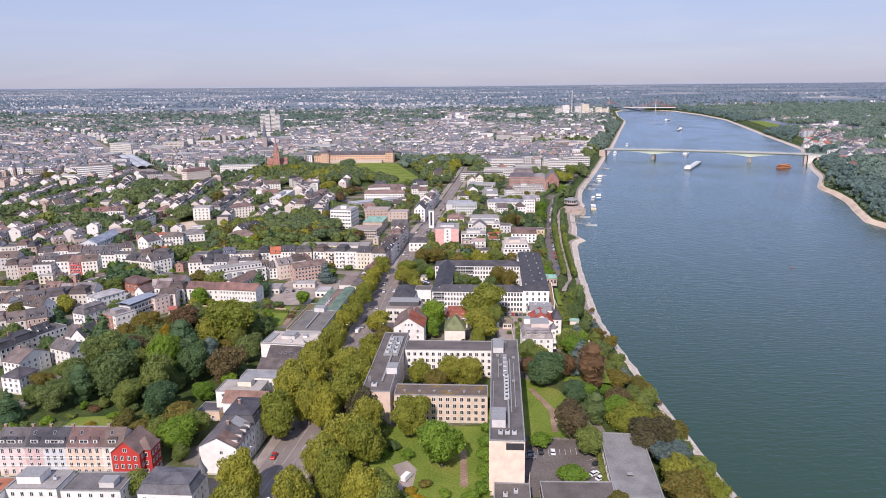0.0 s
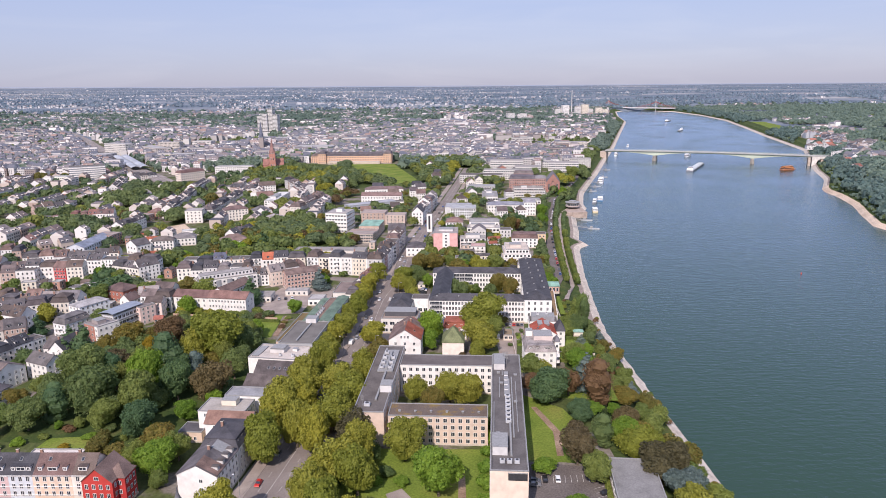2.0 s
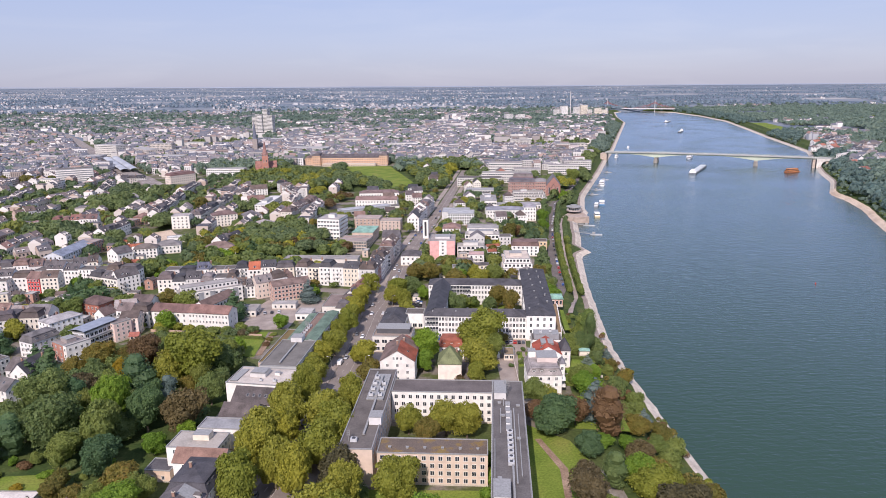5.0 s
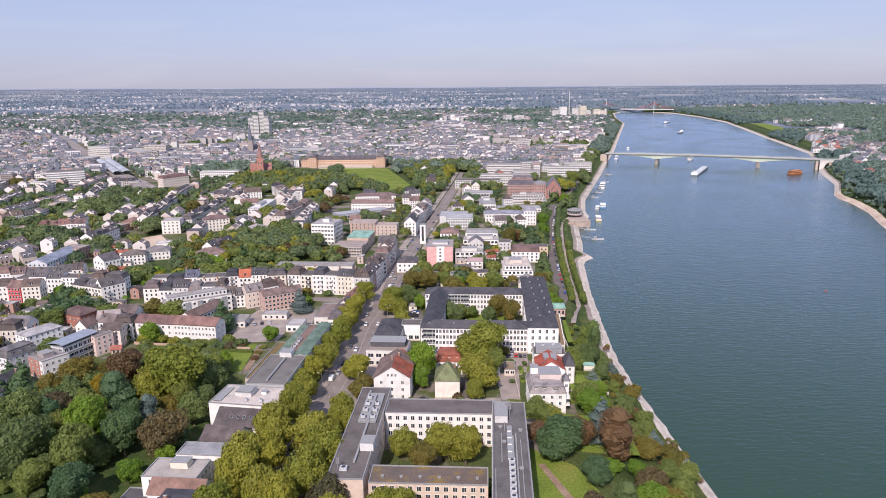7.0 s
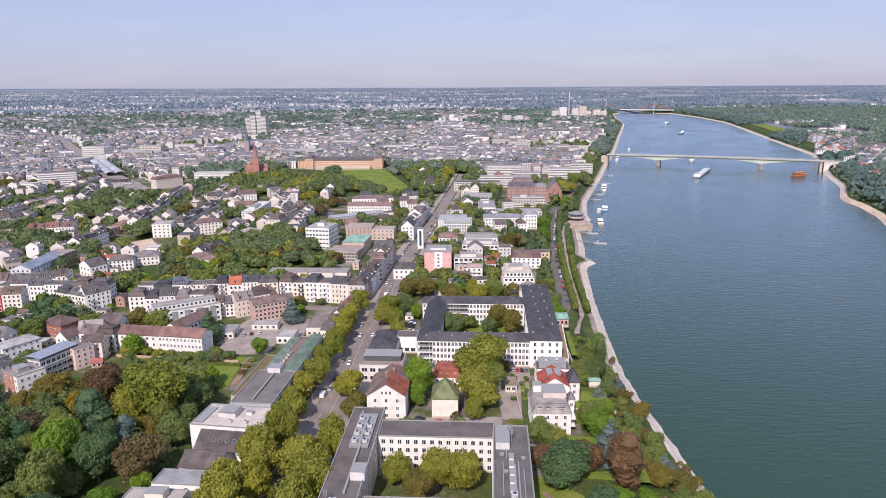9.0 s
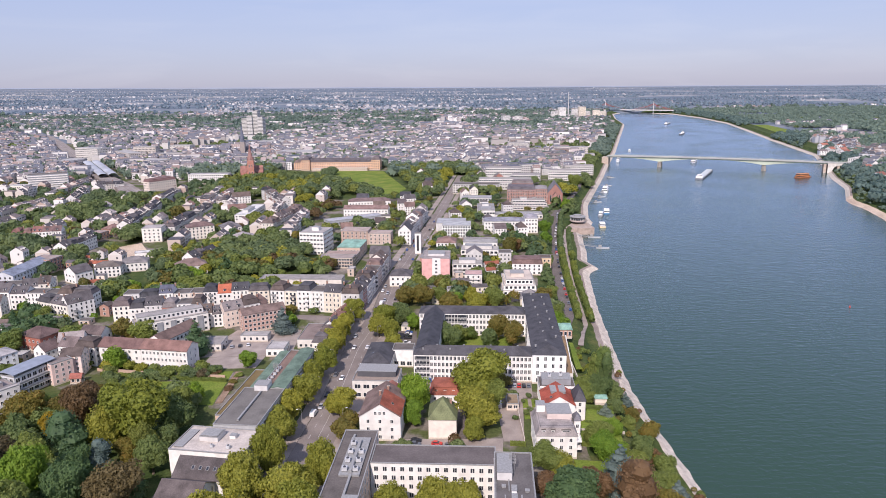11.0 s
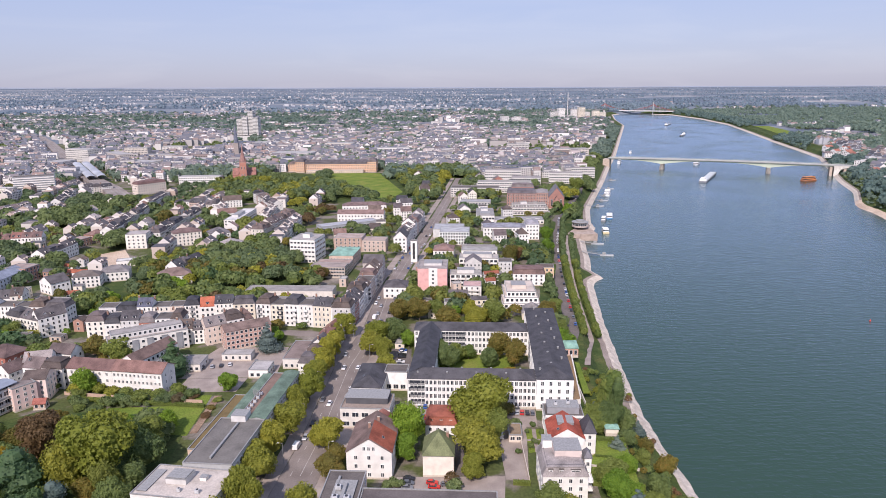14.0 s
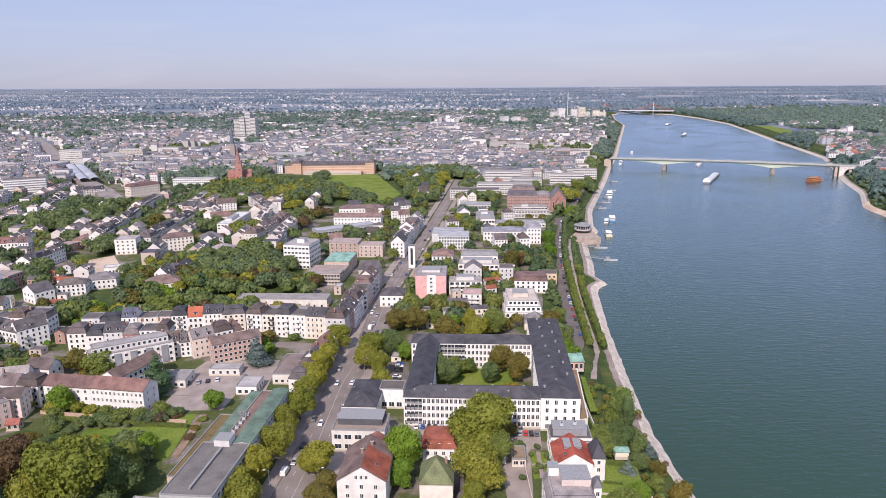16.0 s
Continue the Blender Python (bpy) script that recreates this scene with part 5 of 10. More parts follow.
house("long low shed with grey roof", -100, 566, -6, 58, 12, 5.8, name="workshop", wall=(0.75, 0.7, 0.66), rcol=(0.27, 0.25, 0.24), floors=1, cols=(12, 0, 0, 3), **J)
e = thing("school", -151.5, 433.6, 0, -12.5, "long white school wing with red-brown tiled roof", "school building")
wing(e, 0, 0, 23, 11, 10.2, roof="gable_x", rh=3.0, wall=WHITE, rcol=(0.20, 0.12, 0.105), floors=3, cols=(6, 0, 6, 3), over=0.5)
wing(e, 23.05, 0, 25, 11, 10.4, roof="gable_x", rh=3.0, wall=WHITE, rcol=(0.20, 0.12, 0.105), floors=3, cols=(12, 2, 9, 0), ww=1.0, wh=1.5, over=0.5)
mark(-151, 433, -12.5, 48, 11)
house("white school wing with brown tiled roof", -121, 437, 66, 27, 10, 10.2, name="school", roof="gable_x", rh=3.0, wall=WHITE, rcol=(0.17, 0.12, 0.105), floors=3, cols=(9, 2, 6, 0), **J)
e = house("white modern apartment row with grey window bays", -144.8, 462.6, 28.5, 39, 11, 10.4, name="apartment_house", wall=WHITE, rcol=(0.34, 0.30, 0.28), floors=3, cols=(13, 3, 12, 3), ww=1.6, **J)
for k in range(5):
    roof_box(e, 4 + k * 7.2, -0.5, 1.0, 3.0, 0.48, 8.6, plaster((0.3, 0.31, 0.33)), "window_bay")
wing(e, 2, 3, 35, 8, 13.2, wall=GREYW, rcol=(0.3, 0.28, 0.27), floors=1, cols=(14, 0, 0, 0), how="join", z0=10.5, base=0.6, plinth=False)
house("pinkish brick office with hip roof", -89, 473.4, 27, 24.5, 10, 11.0, name="office_block", roof="gable_x", rh=2.6, wall=(0.55, 0.36, 0.30), rcol=(0.16, 0.12, 0.11), floors=4, cols=(10, 0, 8, 2), ww=1.6, **J)
house("low flat-roofed range with brown felt roof", -55, 449, -6, 9.4, 25, 5.0, name="workshop", wall=(0.70, 0.66, 0.62), rcol=(0.21, 0.165, 0.15), floors=1, cols=(3, 6, 0, 6), ww=1.6, wh=1.6, **J)
house("small white flat-roofed pavilion", -69.5, 438.5, -5, 9.5, 11, 4.2, name="pavilion", wall=(0.82, 0.80, 0.77), rcol=(0.40, 0.38, 0.37), floors=1, cols=(3, 3, 0, 3), ww=1.8, wh=1.8, **J)
house("flat-roofed garage with rooflights", -109.5, 448.5, -3, 14.5, 12, 3.9, name="garage", wall=(0.7, 0.67, 0.63), rcol=(0.27, 0.25, 0.24), floors=1, cols=(5, 2, 0, 2), ww=1.8, **J)
house("low flat-roofed garage beside the court", -88, 461, -4, 15, 7, 3.4, name="garage", wall=(0.7, 0.67, 0.63), rcol=(0.35, 0.33, 0.32), floors=1, cols=(4, 0, 0, 0), **J)

WALLS = [WHITE, WHITE, WHITE, WHITE, (0.82, 0.80, 0.77), (0.82, 0.80, 0.77), (0.80, 0.76, 0.69), GREYW, (0.77, 0.72, 0.66), (0.78, 0.74, 0.68), (0.70, 0.58, 0.50), (0.42, 0.20, 0.16), CREAM]
ROOFS = [SLATE, SLATE, BROWN, BROWN, ANTH, (0.14, 0.115, 0.115), (0.19, 0.13, 0.115), (0.21, 0.19, 0.19)]
RNG = random.Random(11)
EXTRA = random.Random(12)
COUNT = [0]


def terrace(x0, y0, x1, y1, depth=11.5, hh=11.5, group="town terrace", wide=(8, 12), walls=WALLS, roofs=ROOFS, dormers=True, jitter=1.3, rh=4.2):
    """Town houses side by side, fronts on the line from (x0, y0) to (x1, y1), backs to its left."""
    total = math.hypot(x1 - x0, y1 - y0)
    rot = math.degrees(math.atan2(y1 - y0, x1 - x0))
    s = 0.0
    while s < total - 4:
        w = min(RNG.uniform(*wide), total - s)
        if total - s - w < 5:
            w = total - s
        h = hh + RNG.uniform(-jitter, jitter)
        back = RNG.uniform(0, 0.7)
        x, y = x0 + (x1 - x0) * s / total - (y1 - y0) / total * back, y0 + (y1 - y0) * s / total + (x1 - x0) / total * back
        first, last = s == 0, s + w >= total - 0.1
        wc_, rc_ = RNG.choice(walls), RNG.choice(roofs)
        tone = {WHITE: "white", CREAM: "cream", GREYW: "pale grey"}.get(wc_, "pale plastered" if sum(wc_) > 1.7 else "reddish")
        kind = RNG.choice(["gable_x", "gable_x", "gable_x", "mansard", "mansard", "flat"])
        ww_, wh_ = RNG.choice([1.0, 1.15, 1.3, 1.5]), RNG.uniform(1.4, 1.9)
        e = house(tone + " town house with dark pitched roof, in a terrace", x, y, rot, w - 0.02, depth + RNG.uniform(-0.8, 0.8), h, name="town_house", group=group, roof=kind, rh=rh + RNG.uniform(-0.5, 0.6), wall=wc_, rcol=rc_ if kind != "flat" else GREYR, floors=max(2, round(h / 3.1)), cols=(max(2, round(w / 2.9)), 3 if last else 0, max(2, round(w / 3.0)), 3 if first else 0), ww=ww_, wh=wh_, over=0.12, how="join", plinth=False)
        COUNT[0] += 1
        if dormers and kind != "flat":
            k = RNG.choice([1, 2, 2])
            for i in range(k):
                dormer(e, w * (i + 0.5) / k, 1.0, h + 0.55, 0, 1.5, 1.6, 2.6, WHITE, SLATE, False)
        if kind == "gable_x" and x > -240:
            for i in range(EXTRA.choice([0, 1, 2])):
                yy = depth * EXTRA.uniform(0.3, 0.36)
                skylight(e, w * (0.25 + 0.5 * i) + EXTRA.uniform(-0.6, 0.6), yy, h + rh * yy / (depth / 2) + 0.25, math.degrees(math.atan(rh / (depth / 2))), 0)
        if x > -240 and EXTRA.random() < 0.4:
            bx, bm = w * EXTRA.choice([0.25, 0.5, 0.7]), EXTRA.choice([M_DARK, M_FRAME, M_METAL])
            for zz in np.arange(3.4, h - 2, 3.0):
                g = Geo()
                g.box(bx - 1.3, -1.15, zz, bx + 1.3, 0, zz + 0.16, 0)
                g.box(bx - 1.3, -1.15, zz + 0.16, bx + 1.3, -1.08, zz + 1.05, 1)
                g.box(bx - 1.3, -1.08, zz + 0.16, bx - 1.23, 0, zz + 1.05, 1)
                g.box(bx + 1.23, -1.08, zz + 0.16, bx + 1.3, 0, zz + 1.05, 1)
                part("balcony", g, [plaster(GREYW), bm], e)
        if RNG.random() < 0.7:
            chimney(e, 0.5, depth * 0.5, h + rh - 0.6, h + rh + 1.4)
        s += w


# west side of the avenue, further on
terrace(-24.9, 501.7, -10.4, 598.4, 11, 13.2, "avenue terrace", (9, 13), roofs=[(0.17, 0.12, 0.11), BROWN, SLATE])
house("grey gabled corner house", -11.5, 603, 82, 14, 14, 13, name="town_house", roof="gable_y", rh=4.5, wall=(0.55, 0.5, 0.47), rcol=SLATE, floors=4, cols=(4, 4, 3, 3), **J)
terrace(-36.0, 436.0, -27.0, 488.0, 9.5, 8.4, "avenue terrace", (9, 12), roofs=[BROWN, (0.2, 0.11, 0.09), SLATE])
terrace(8, 706, 24, 800, 12, 12.5, "avenue terrace", (10, 14))
terrace(-82, 515.7, -27.5, 503.2, 11.5, 12.6, "cross street terrace", (8, 11), walls=[WHITE, WHITE, (0.45, 0.20, 0.16), CREAM])
# rows in the western quarter
terrace(-169.7, 493, -118, 496, 11, 11.2, jitter=2.0)
BLUED = [SLATE, (0.085, 0.095, 0.135), ANTH, (0.34, 0.11, 0.065), SLATE]
terrace(-172, 515, -124.6, 518, 10, 11.0, jitter=2.0, roofs=BLUED)
terrace(-124.4, 518, -84, 522, 10, 11.0, roofs=BLUED)
terrace(-101.7, 483, -79.3, 497.2, 10, 11.4)
terrace(-118, 484, -104, 487, 9, 8.4)
PALE = [(0.68, 0.665, 0.65), (0.70, 0.68, 0.66), (0.74, 0.715, 0.69), (0.68, 0.63, 0.57), (0.54, 0.52, 0.515), (0.62, 0.565, 0.51), (0.50, 0.37, 0.32)]
terrace(-290, 437, -209, 431, 11, 10.6, walls=PALE)
terrace(-262, 405, -222, 421, 10, 10.0, walls=PALE)
e = house("white gabled house with grey slate roof at the park edge", -189, 337.5, -27, 14.5, 9.5, 8.8, roof="gable_x", rh=3.6, wall=WHITE, rcol=(0.16, 0.145, 0.14), floors=3, cols=(4, 3, 4, 3))
chimney(e, 4, 5, 11.8, 13.6), skylight(e, 7, 2.6, 11.0, 37, 0), skylight(e, 10, 2.6, 11.0, 37, 0)
e = house("white gable-fronted house with blue-grey slate roof and red chimney", -184.6, 350, -12, 8.6, 18, 9.2, roof="gable_y", rh=4.6, wall=(0.84, 0.82, 0.80), rcol=ANTH, floors=3, cols=(2, 5, 2, 5))
chimney(e, 2.5, 5, 12, 14.6), chimney(e, 6.5, 13, 12, 14.6), skylight(e, 7.2, 6, 11.9, 0, 44), skylight(e, 7.2, 11, 11.9, 0, 44)
wing(e, -7.5, 5, 7.4, 12, 8.0, roof="gable_x", rh=4.2, wall=(0.70, 0.68, 0.67), rcol=(0.13, 0.115, 0.115), floors=2, cols=(3, 0, 3, 2))
terrace(-213, 336, -196, 370, 10, 9.4, walls=PALE, roofs=[ANTH, SLATE, (0.15, 0.125, 0.12)])
terrace(-244, 372, -215, 385, 10, 9.2, walls=PALE, roofs=[SLATE, (0.15, 0.125, 0.12)])
e = house("white villa with slate mansard roof and balconies", -204, 392, -27, 10, 16, 9.0, roof="mansard", rh=4.0, wall=(0.80, 0.79, 0.80), rcol=(0.14, 0.135, 0.14), floors=3, cols=(3, 5, 3, 5))
for k in (3, 8, 13):
    dormer(e, 9.5, k, 9.4, 90, 1.4, 1.6, 1.6, WHITE, SLATE)
for zz in (3.2, 6.2):
    g = Geo()
    g.box(2.5, -1.4, zz, 7.5, 0, zz + 0.2, 0)
    g.box(2.5, -1.4, zz + 0.2, 7.5, -1.32, zz + 1.1, 1)
    part("balcony", g, [plaster(WHITE), M_FRAME], e)
e = house("tall white villa with bracketed cornice and grey roof", -207.5, 417.5, -33, 11, 19, 11.2, roof="hip", rh=2.2, wall=(0.84, 0.83, 0.82), rcol=(0.30, 0.30, 0.31), floors=4, cols=(3, 6, 3, 5))
chimney(e, 5, 8, 12.6, 14.8)
e = thing("town_house", -184.5, 387, 0, -37, "brick corner house with white east front and grey flat roof", "town house")
wing(e, 0, 0, 11.6, 12, 10.0, wall=(0.46, 0.23, 0.18), rcol=(0.26, 0.22, 0.21), floors=3, cols=(2, 0, 3, 3))
wing(e, 11.65, -0.4, 3.0, 12.6, 10.6, wall=(0.84, 0.81, 0.77), rcol=(0.36, 0.33, 0.32), floors=3, cols=(1, 4, 1, 0))
roof_box(e, 3, 3, 10.05, 6, 5, 2.0, plaster((0.34, 0.30, 0.29)))
mark(-184.5, 387, -37, 15, 12)
e = thing("apartment_house", -182, 400.5, 0, -24, "modern glazed apartment house with pale curved metal roof and balconies", "apartment house")
wing(e, 0, 0, 10.5, 20, 10.4, wall=(0.60, 0.62, 0.65), rcol=(0.42, 0.45, 0.50), floors=3, cols=(3, 7, 3, 4), ww=2.1, wh=2.1)
g = Geo()
g.loft([[(-0.8 + 12 * k, yy, 10.9 + 1.5 * math.sin(k * 2.6)) for k in (0, 0.25, 0.5, 0.75, 1)] + [(-0.8 + 12 * k, yy, 11.2 + 1.5 * math.sin(k * 2.6)) for k in (1, 0.75, 0.5, 0.25, 0)] for yy in (-0.8, 7, 14, 20.8)])
part("curved_roof", g, [plain("pale_zinc_roof", (0.27, 0.30, 0.35), 0.5, 0.4, 0.2, 0.12, 0.3)], e, "pale blue-grey curved roof")
for zz in (3.4, 6.6):
    g = Geo()
    g.box(10.55, 1, zz, 12.2, 19, zz + 0.2, 0)
    g.box(12.1, 1, zz + 0.2, 12.18, 19, zz + 1.1, 1)
    part("balcony", g, [plaster(WHITE), M_METAL], e, "long glazed balcony")
mark(-182, 400.5, -24, 12, 20)
house("narrow pink town house with flat roof", -168.5, 413.5, -37, 7.5, 10, 10.8, name="town_house", wall=(0.74, 0.56, 0.50), rcol=(0.20, 0.17, 0.16), floors=4, cols=(2, 3, 2, 2))
e = house("pale pink town house with balconies", -163.5, 419, 5, 9.5, 11, 10.8, name="town_house", roof="gable_x", rh=2.4, wall=(0.80, 0.66, 0.60), rcol=BROWN, floors=4, cols=(3, 3, 3, 2))
house("low red-roofed garden porch", -156, 411, 5, 5, 4, 3.0, name="outbuilding", roof="gable_x", rh=1.6, wall=(0.5, 0.36, 0.3), rcol=(0.26, 0.10, 0.08), floors=1, cols=(2, 1, 0, 1), **J)
terrace(-173, 436, -153, 431.5, 9, 9.4, walls=[WHITE, CREAM], dormers=False)
terrace(-264, 424, -211, 424.5, 11, 10.2, walls=PALE)
terrace(-262, 411, -225, 398, 10, 10.6, walls=[WHITE, WHITE, (0.72, 0.70, 0.67)], jitter=0.5)
house("white corner house with dark slate hip roof", -194, 303.8, -17, 10.5, 11, 8.2, roof="hip", rh=3.2, wall=(0.80, 0.79, 0.80), rcol=SLATE, floors=3, cols=(3, 4, 3, 3))
e = house("white gabled house with brown roof and roof window", -203.5, 321.5, -21, 11, 17, 8.6, roof="gable_x", rh=4.0, wall=(0.84, 0.82, 0.79), rcol=(0.15, 0.125, 0.12), floors=3, cols=(4, 5, 3, 3))
chimney(e, 3, 8, 11.8, 14)
terrace(-246, 322, -216, 316, 10, 9.0, walls=PALE)
e = house("red brick house with brown hip roof and skylights", -206, 460, -25, 17, 14, 8.0, roof="hip", rh=3.6, wall=(0.42, 0.17, 0.13), rcol=(0.19, 0.125, 0.11), floors=2, cols=(5, 4, 4, 3))
house("small white house with bright gable", -188, 441, -25, 8.5, 9, 6.4, roof="gable_y", rh=3.6, wall=(0.85, 0.83, 0.80), rcol=(0.17, 0.12, 0.11), floors=2, cols=(2, 3, 2, 2))
house("grey-roofed white house between gardens", -178, 446, 12, 12, 9, 8.4, roof="gable_x", rh=3.4, wall=WHITE, rcol=(0.24, 0.22, 0.22), floors=2, cols=(4, 3, 4, 3), **J)
house("white house with brown roof beside the yards", -173, 459, -14, 13, 9, 8.0, roof="gable_x", rh=3.4, wall=(0.82, 0.80, 0.76), rcol=(0.17, 0.13, 0.12), floors=2, cols=(4, 2, 4, 2), **J)
terrace(-300, 536, -232, 546, 11, 10.8)
terrace(-304, 498, -273, 502, 10, 10.2, walls=PALE)
terrace(-400, 520, -312, 528, 11, 10.4, walls=PALE)
terrace(-390, 488, -306, 478, 11, 10.0, walls=PALE)
terrace(-425, 556, -318, 566, 11, 10.2, walls=PALE)
terrace(-304, 509, -262, 511, 10, 11.0, walls=[WHITE, WHITE, (0.82, 0.80, 0.77)])
house("bright red town house with white windows", -261.8, 506.5, -12, 9.5, 10, 11.2, name="town_house", roof="gable_x", rh=3.6, wall=(0.56, 0.08, 0.08), rcol=(0.17, 0.115, 0.105), floors=4, cols=(4, 2, 3, 0), **J)
terrace(-252, 504.5, -241, 506, 11, 11.6, walls=[CREAM, (0.80, 0.74, 0.66)])
terrace(-270, 529.5, -195, 524, 11, 11.0, jitter=1.0, walls=[WHITE, WHITE, (0.82, 0.80, 0.77)], roofs=[(0.17, 0.125, 0.12), SLATE, BROWN])
terrace(-223, 513, -199, 500, 10, 10.8, jitter=0.6, walls=[WHITE, (0.80, 0.76, 0.69)])
terrace(-198.4, 500, -188, 511.5, 9, 11.0, jitter=0.6, walls=[WHITE])
house("white gabled house with dark roof among trees", -245, 591, -36, 15, 13, 8.5, roof="gable_y", rh=4, wall=WHITE, rcol=SLATE, floors=2, cols=(3, 4, 0, 4), **J)
e = house("red-brick apartment house with flat roof among trees", -284, 620, -14, 17, 14, 10.5, name="apartment_house", wall=(0.44, 0.24, 0.19), rcol=(0.30, 0.24, 0.22), floors=4, cols=(5, 4, 4, 4), ww=1.7, **J)
house("white house with grey roof among trees", -227, 598, 12, 18, 12, 8.5, roof="hip", rh=3.2, wall=WHITE, rcol=GREYR, floors=3, cols=(6, 4, 0, 4), **J)
house("long house with blue-grey metal roof", -288, 578, -4, 15, 44, 9, roof="gable_y", rh=3.2, wall=(0.6, 0.62, 0.66), rcol=(0.30, 0.33, 0.39), floors=3, cols=(4, 12, 0, 4), **J)

# rows of the western quarter, climbing away from the camera
DARKR = [ANTH, SLATE, SLATE, (0.13, 0.115, 0.12)]
terrace(-259.7, 749.5, -273.9, 875.7, 12, 10.6, walls=PALE, roofs=DARKR, jitter=0.5)
terrace(-281, 908, -288.5, 985, 12, 10.4, walls=PALE, roofs=DARKR, jitter=0.5)
terrace(-214.1, 736, -210.3, 848.5, 12, 10.4, walls=PALE, roofs=DARKR, jitter=0.6)
terrace(-181.3, 958.1, -142, 870, 12, 11.0, walls=PALE, roofs=DARKR + [BROWN], jitter=0.6)
terrace(-122.3, 735, -108, 826, 12, 11.6, walls=PALE, roofs=[BROWN, (0.15, 0.12, 0.115)], jitter=1.6, rh=4.8)
terrace(-277.3, 662, -270.7, 704, 11, 9.6, walls=[WHITE, WHITE, (0.82, 0.80, 0.77)], roofs=[ANTH, SLATE], jitter=0.4)
terrace(-392, 925, -404, 985, 11, 10.0, walls=PALE, roofs=DARKR)
terrace(-418, 1042, -391, 1062, 11, 9.0, walls=PALE, roofs=DARKR)
terrace(-355, 722, -313.6, 728, 11, 9.8, walls=[WHITE, CREAM], roofs=[(0.20, 0.13, 0.12), (0.19, 0.10, 0.09), BROWN], jitter=0.7)
terrace(-412, 765, -392, 792, 11, 9.6, walls=PALE)
terrace(-257.4, 904, -205.1, 886, 11, 10.0, walls=PALE, roofs=DARKR)
terrace(-161.5, 622, -152.3, 655, 10, 7.6, walls=[WHITE, (0.82, 0.80, 0.77)], roofs=DARKR, jitter=0.5)
house("cream apartment house with brown hip roof", -198, 722, 26, 24, 13, 12.0, name="apartment_house", roof="hip", rh=3.4, wall=(0.78, 0.72, 0.64), rcol=(0.19, 0.13, 0.12), floors=4, cols=(7, 4, 6, 4), **J)
house("white four-storey apartment house with flat roof", -237, 717, 5, 17, 16, 13.0, name="apartment_house", wall=(0.80, 0.77, 0.72), rcol=(0.36, 0.33, 0.32), floors=4, cols=(4, 4, 4, 4), ww=1.6, **J)
house("villa with wide grey slate hip roof", -171, 739, 28, 18, 16, 7.5, roof="hip", rh=4.6, wall=WHITE, rcol=(0.15, 0.145, 0.155), floors=2, cols=(5, 4, 4, 4), **J)
house("low red-brown brick house with flat roof", -282, 722, 70, 18, 13, 7.0, wall=(0.46, 0.27, 0.21), rcol=(0.33, 0.25, 0.23), floors=2, cols=(5, 4, 4, 4), **J)
house("reddish brick house with brown hip roof", -274, 744, 74, 16, 13, 7.5, roof="hip", rh=3.4, wall=(0.46, 0.27, 0.21), rcol=(0.2, 0.13, 0.115), floors=2, cols=(5, 4, 4, 4), **J)
house("white gabled villa with pale roof", -396, 862, -4, 20, 14, 8.0, roof="gable_y", rh=4.4, wall=WHITE, rcol=(0.3, 0.28, 0.28), floors=2, cols=(5, 4, 4, 4), **J)
house("cream flat-roofed office beside the tracks", -535, 1037, -7, 26, 14, 10.5, name="office_block", wall=(0.78, 0.74, 0.64), rcol=(0.5, 0.49, 0.47), floors=3, cols=(8, 4, 0, 4), **J)
house("white house with steep gable", -206, 917, 20, 21, 12, 9.0, roof="gable_x", rh=4.6, wall=WHITE, rcol=BROWN, floors=3, cols=(6, 3, 0, 3), **J)
house("white house with brown tiled roof", -191, 839, 18, 19, 12, 8.0, roof="gable_x", rh=4.2, wall=WHITE, rcol=(0.2, 0.13, 0.115), floors=2, cols=(6, 3, 0, 3), **J)
e = house("long white modern block with pale flat roof", -160.4, 797, 86, 64, 14, 9.0, name="apartment_house", wall=WHITE, rcol=(0.55, 0.54, 0.53), floors=3, cols=(18, 4, 0, 4), ww=1.9, **J)
roof_box(e, 14, 4, 9.05, 24, 6, 2.6, plaster(GREYW))
house("house with broad brown hip roof", -167.5, 598, 22, 22, 14, 7.0, roof="hip", rh=4.6, wall=WHITE, rcol=(0.18, 0.135, 0.125), floors=2, cols=(6, 4, 0, 4), **J)
house("white house with flat roof and gable", -150.5, 694, 24, 21, 12, 7.0, roof="gable_y", rh=3.4, wall=WHITE, rcol=(0.28, 0.26, 0.26), floors=2, cols=(6, 3, 0, 3), **J)
house("white house with grey hip roof beside the site", -214, 613, 14, 19, 14, 7.2, roof="hip", rh=3.8, wall=WHITE, rcol=(0.2, 0.19, 0.19), floors=2, cols=(6, 4, 0, 4), **J)
house("grey glass exhibition hall with long roof", -75, 772, 29, 60, 15, 5.4, name="hall", wall=(0.36, 0.38, 0.42), rcol=(0.34, 0.35, 0.38), floors=1, cols=(18, 4, 0, 4), ww=2.6, wh=2.6, **J)
house("long white institute with brown roof", -66, 826, -6, 48, 13, 8.2, name="institute", roof="gable_x", rh=3.2, wall=WHITE, rcol=(0.2, 0.14, 0.13), floors=2, cols=(14, 3, 0, 3), **J)
house("long white museum wing with brown roof", -64.7, 868, 3, 48, 13, 9.2, name="institute", roof="hip", rh=3.0, wall=WHITE, rcol=(0.21, 0.15, 0.14), floors=2, cols=(14, 3, 0, 3), **J)
house("cream town hotel with red-brown mansard roof", -343, 1024, 50, 40, 14, 14.0, name="hotel", roof="mansard", rh=4.4, wall=(0.80, 0.70, 0.62), rcol=(0.21, 0.13, 0.12), floors=4, cols=(12, 4, 0, 4), **J)
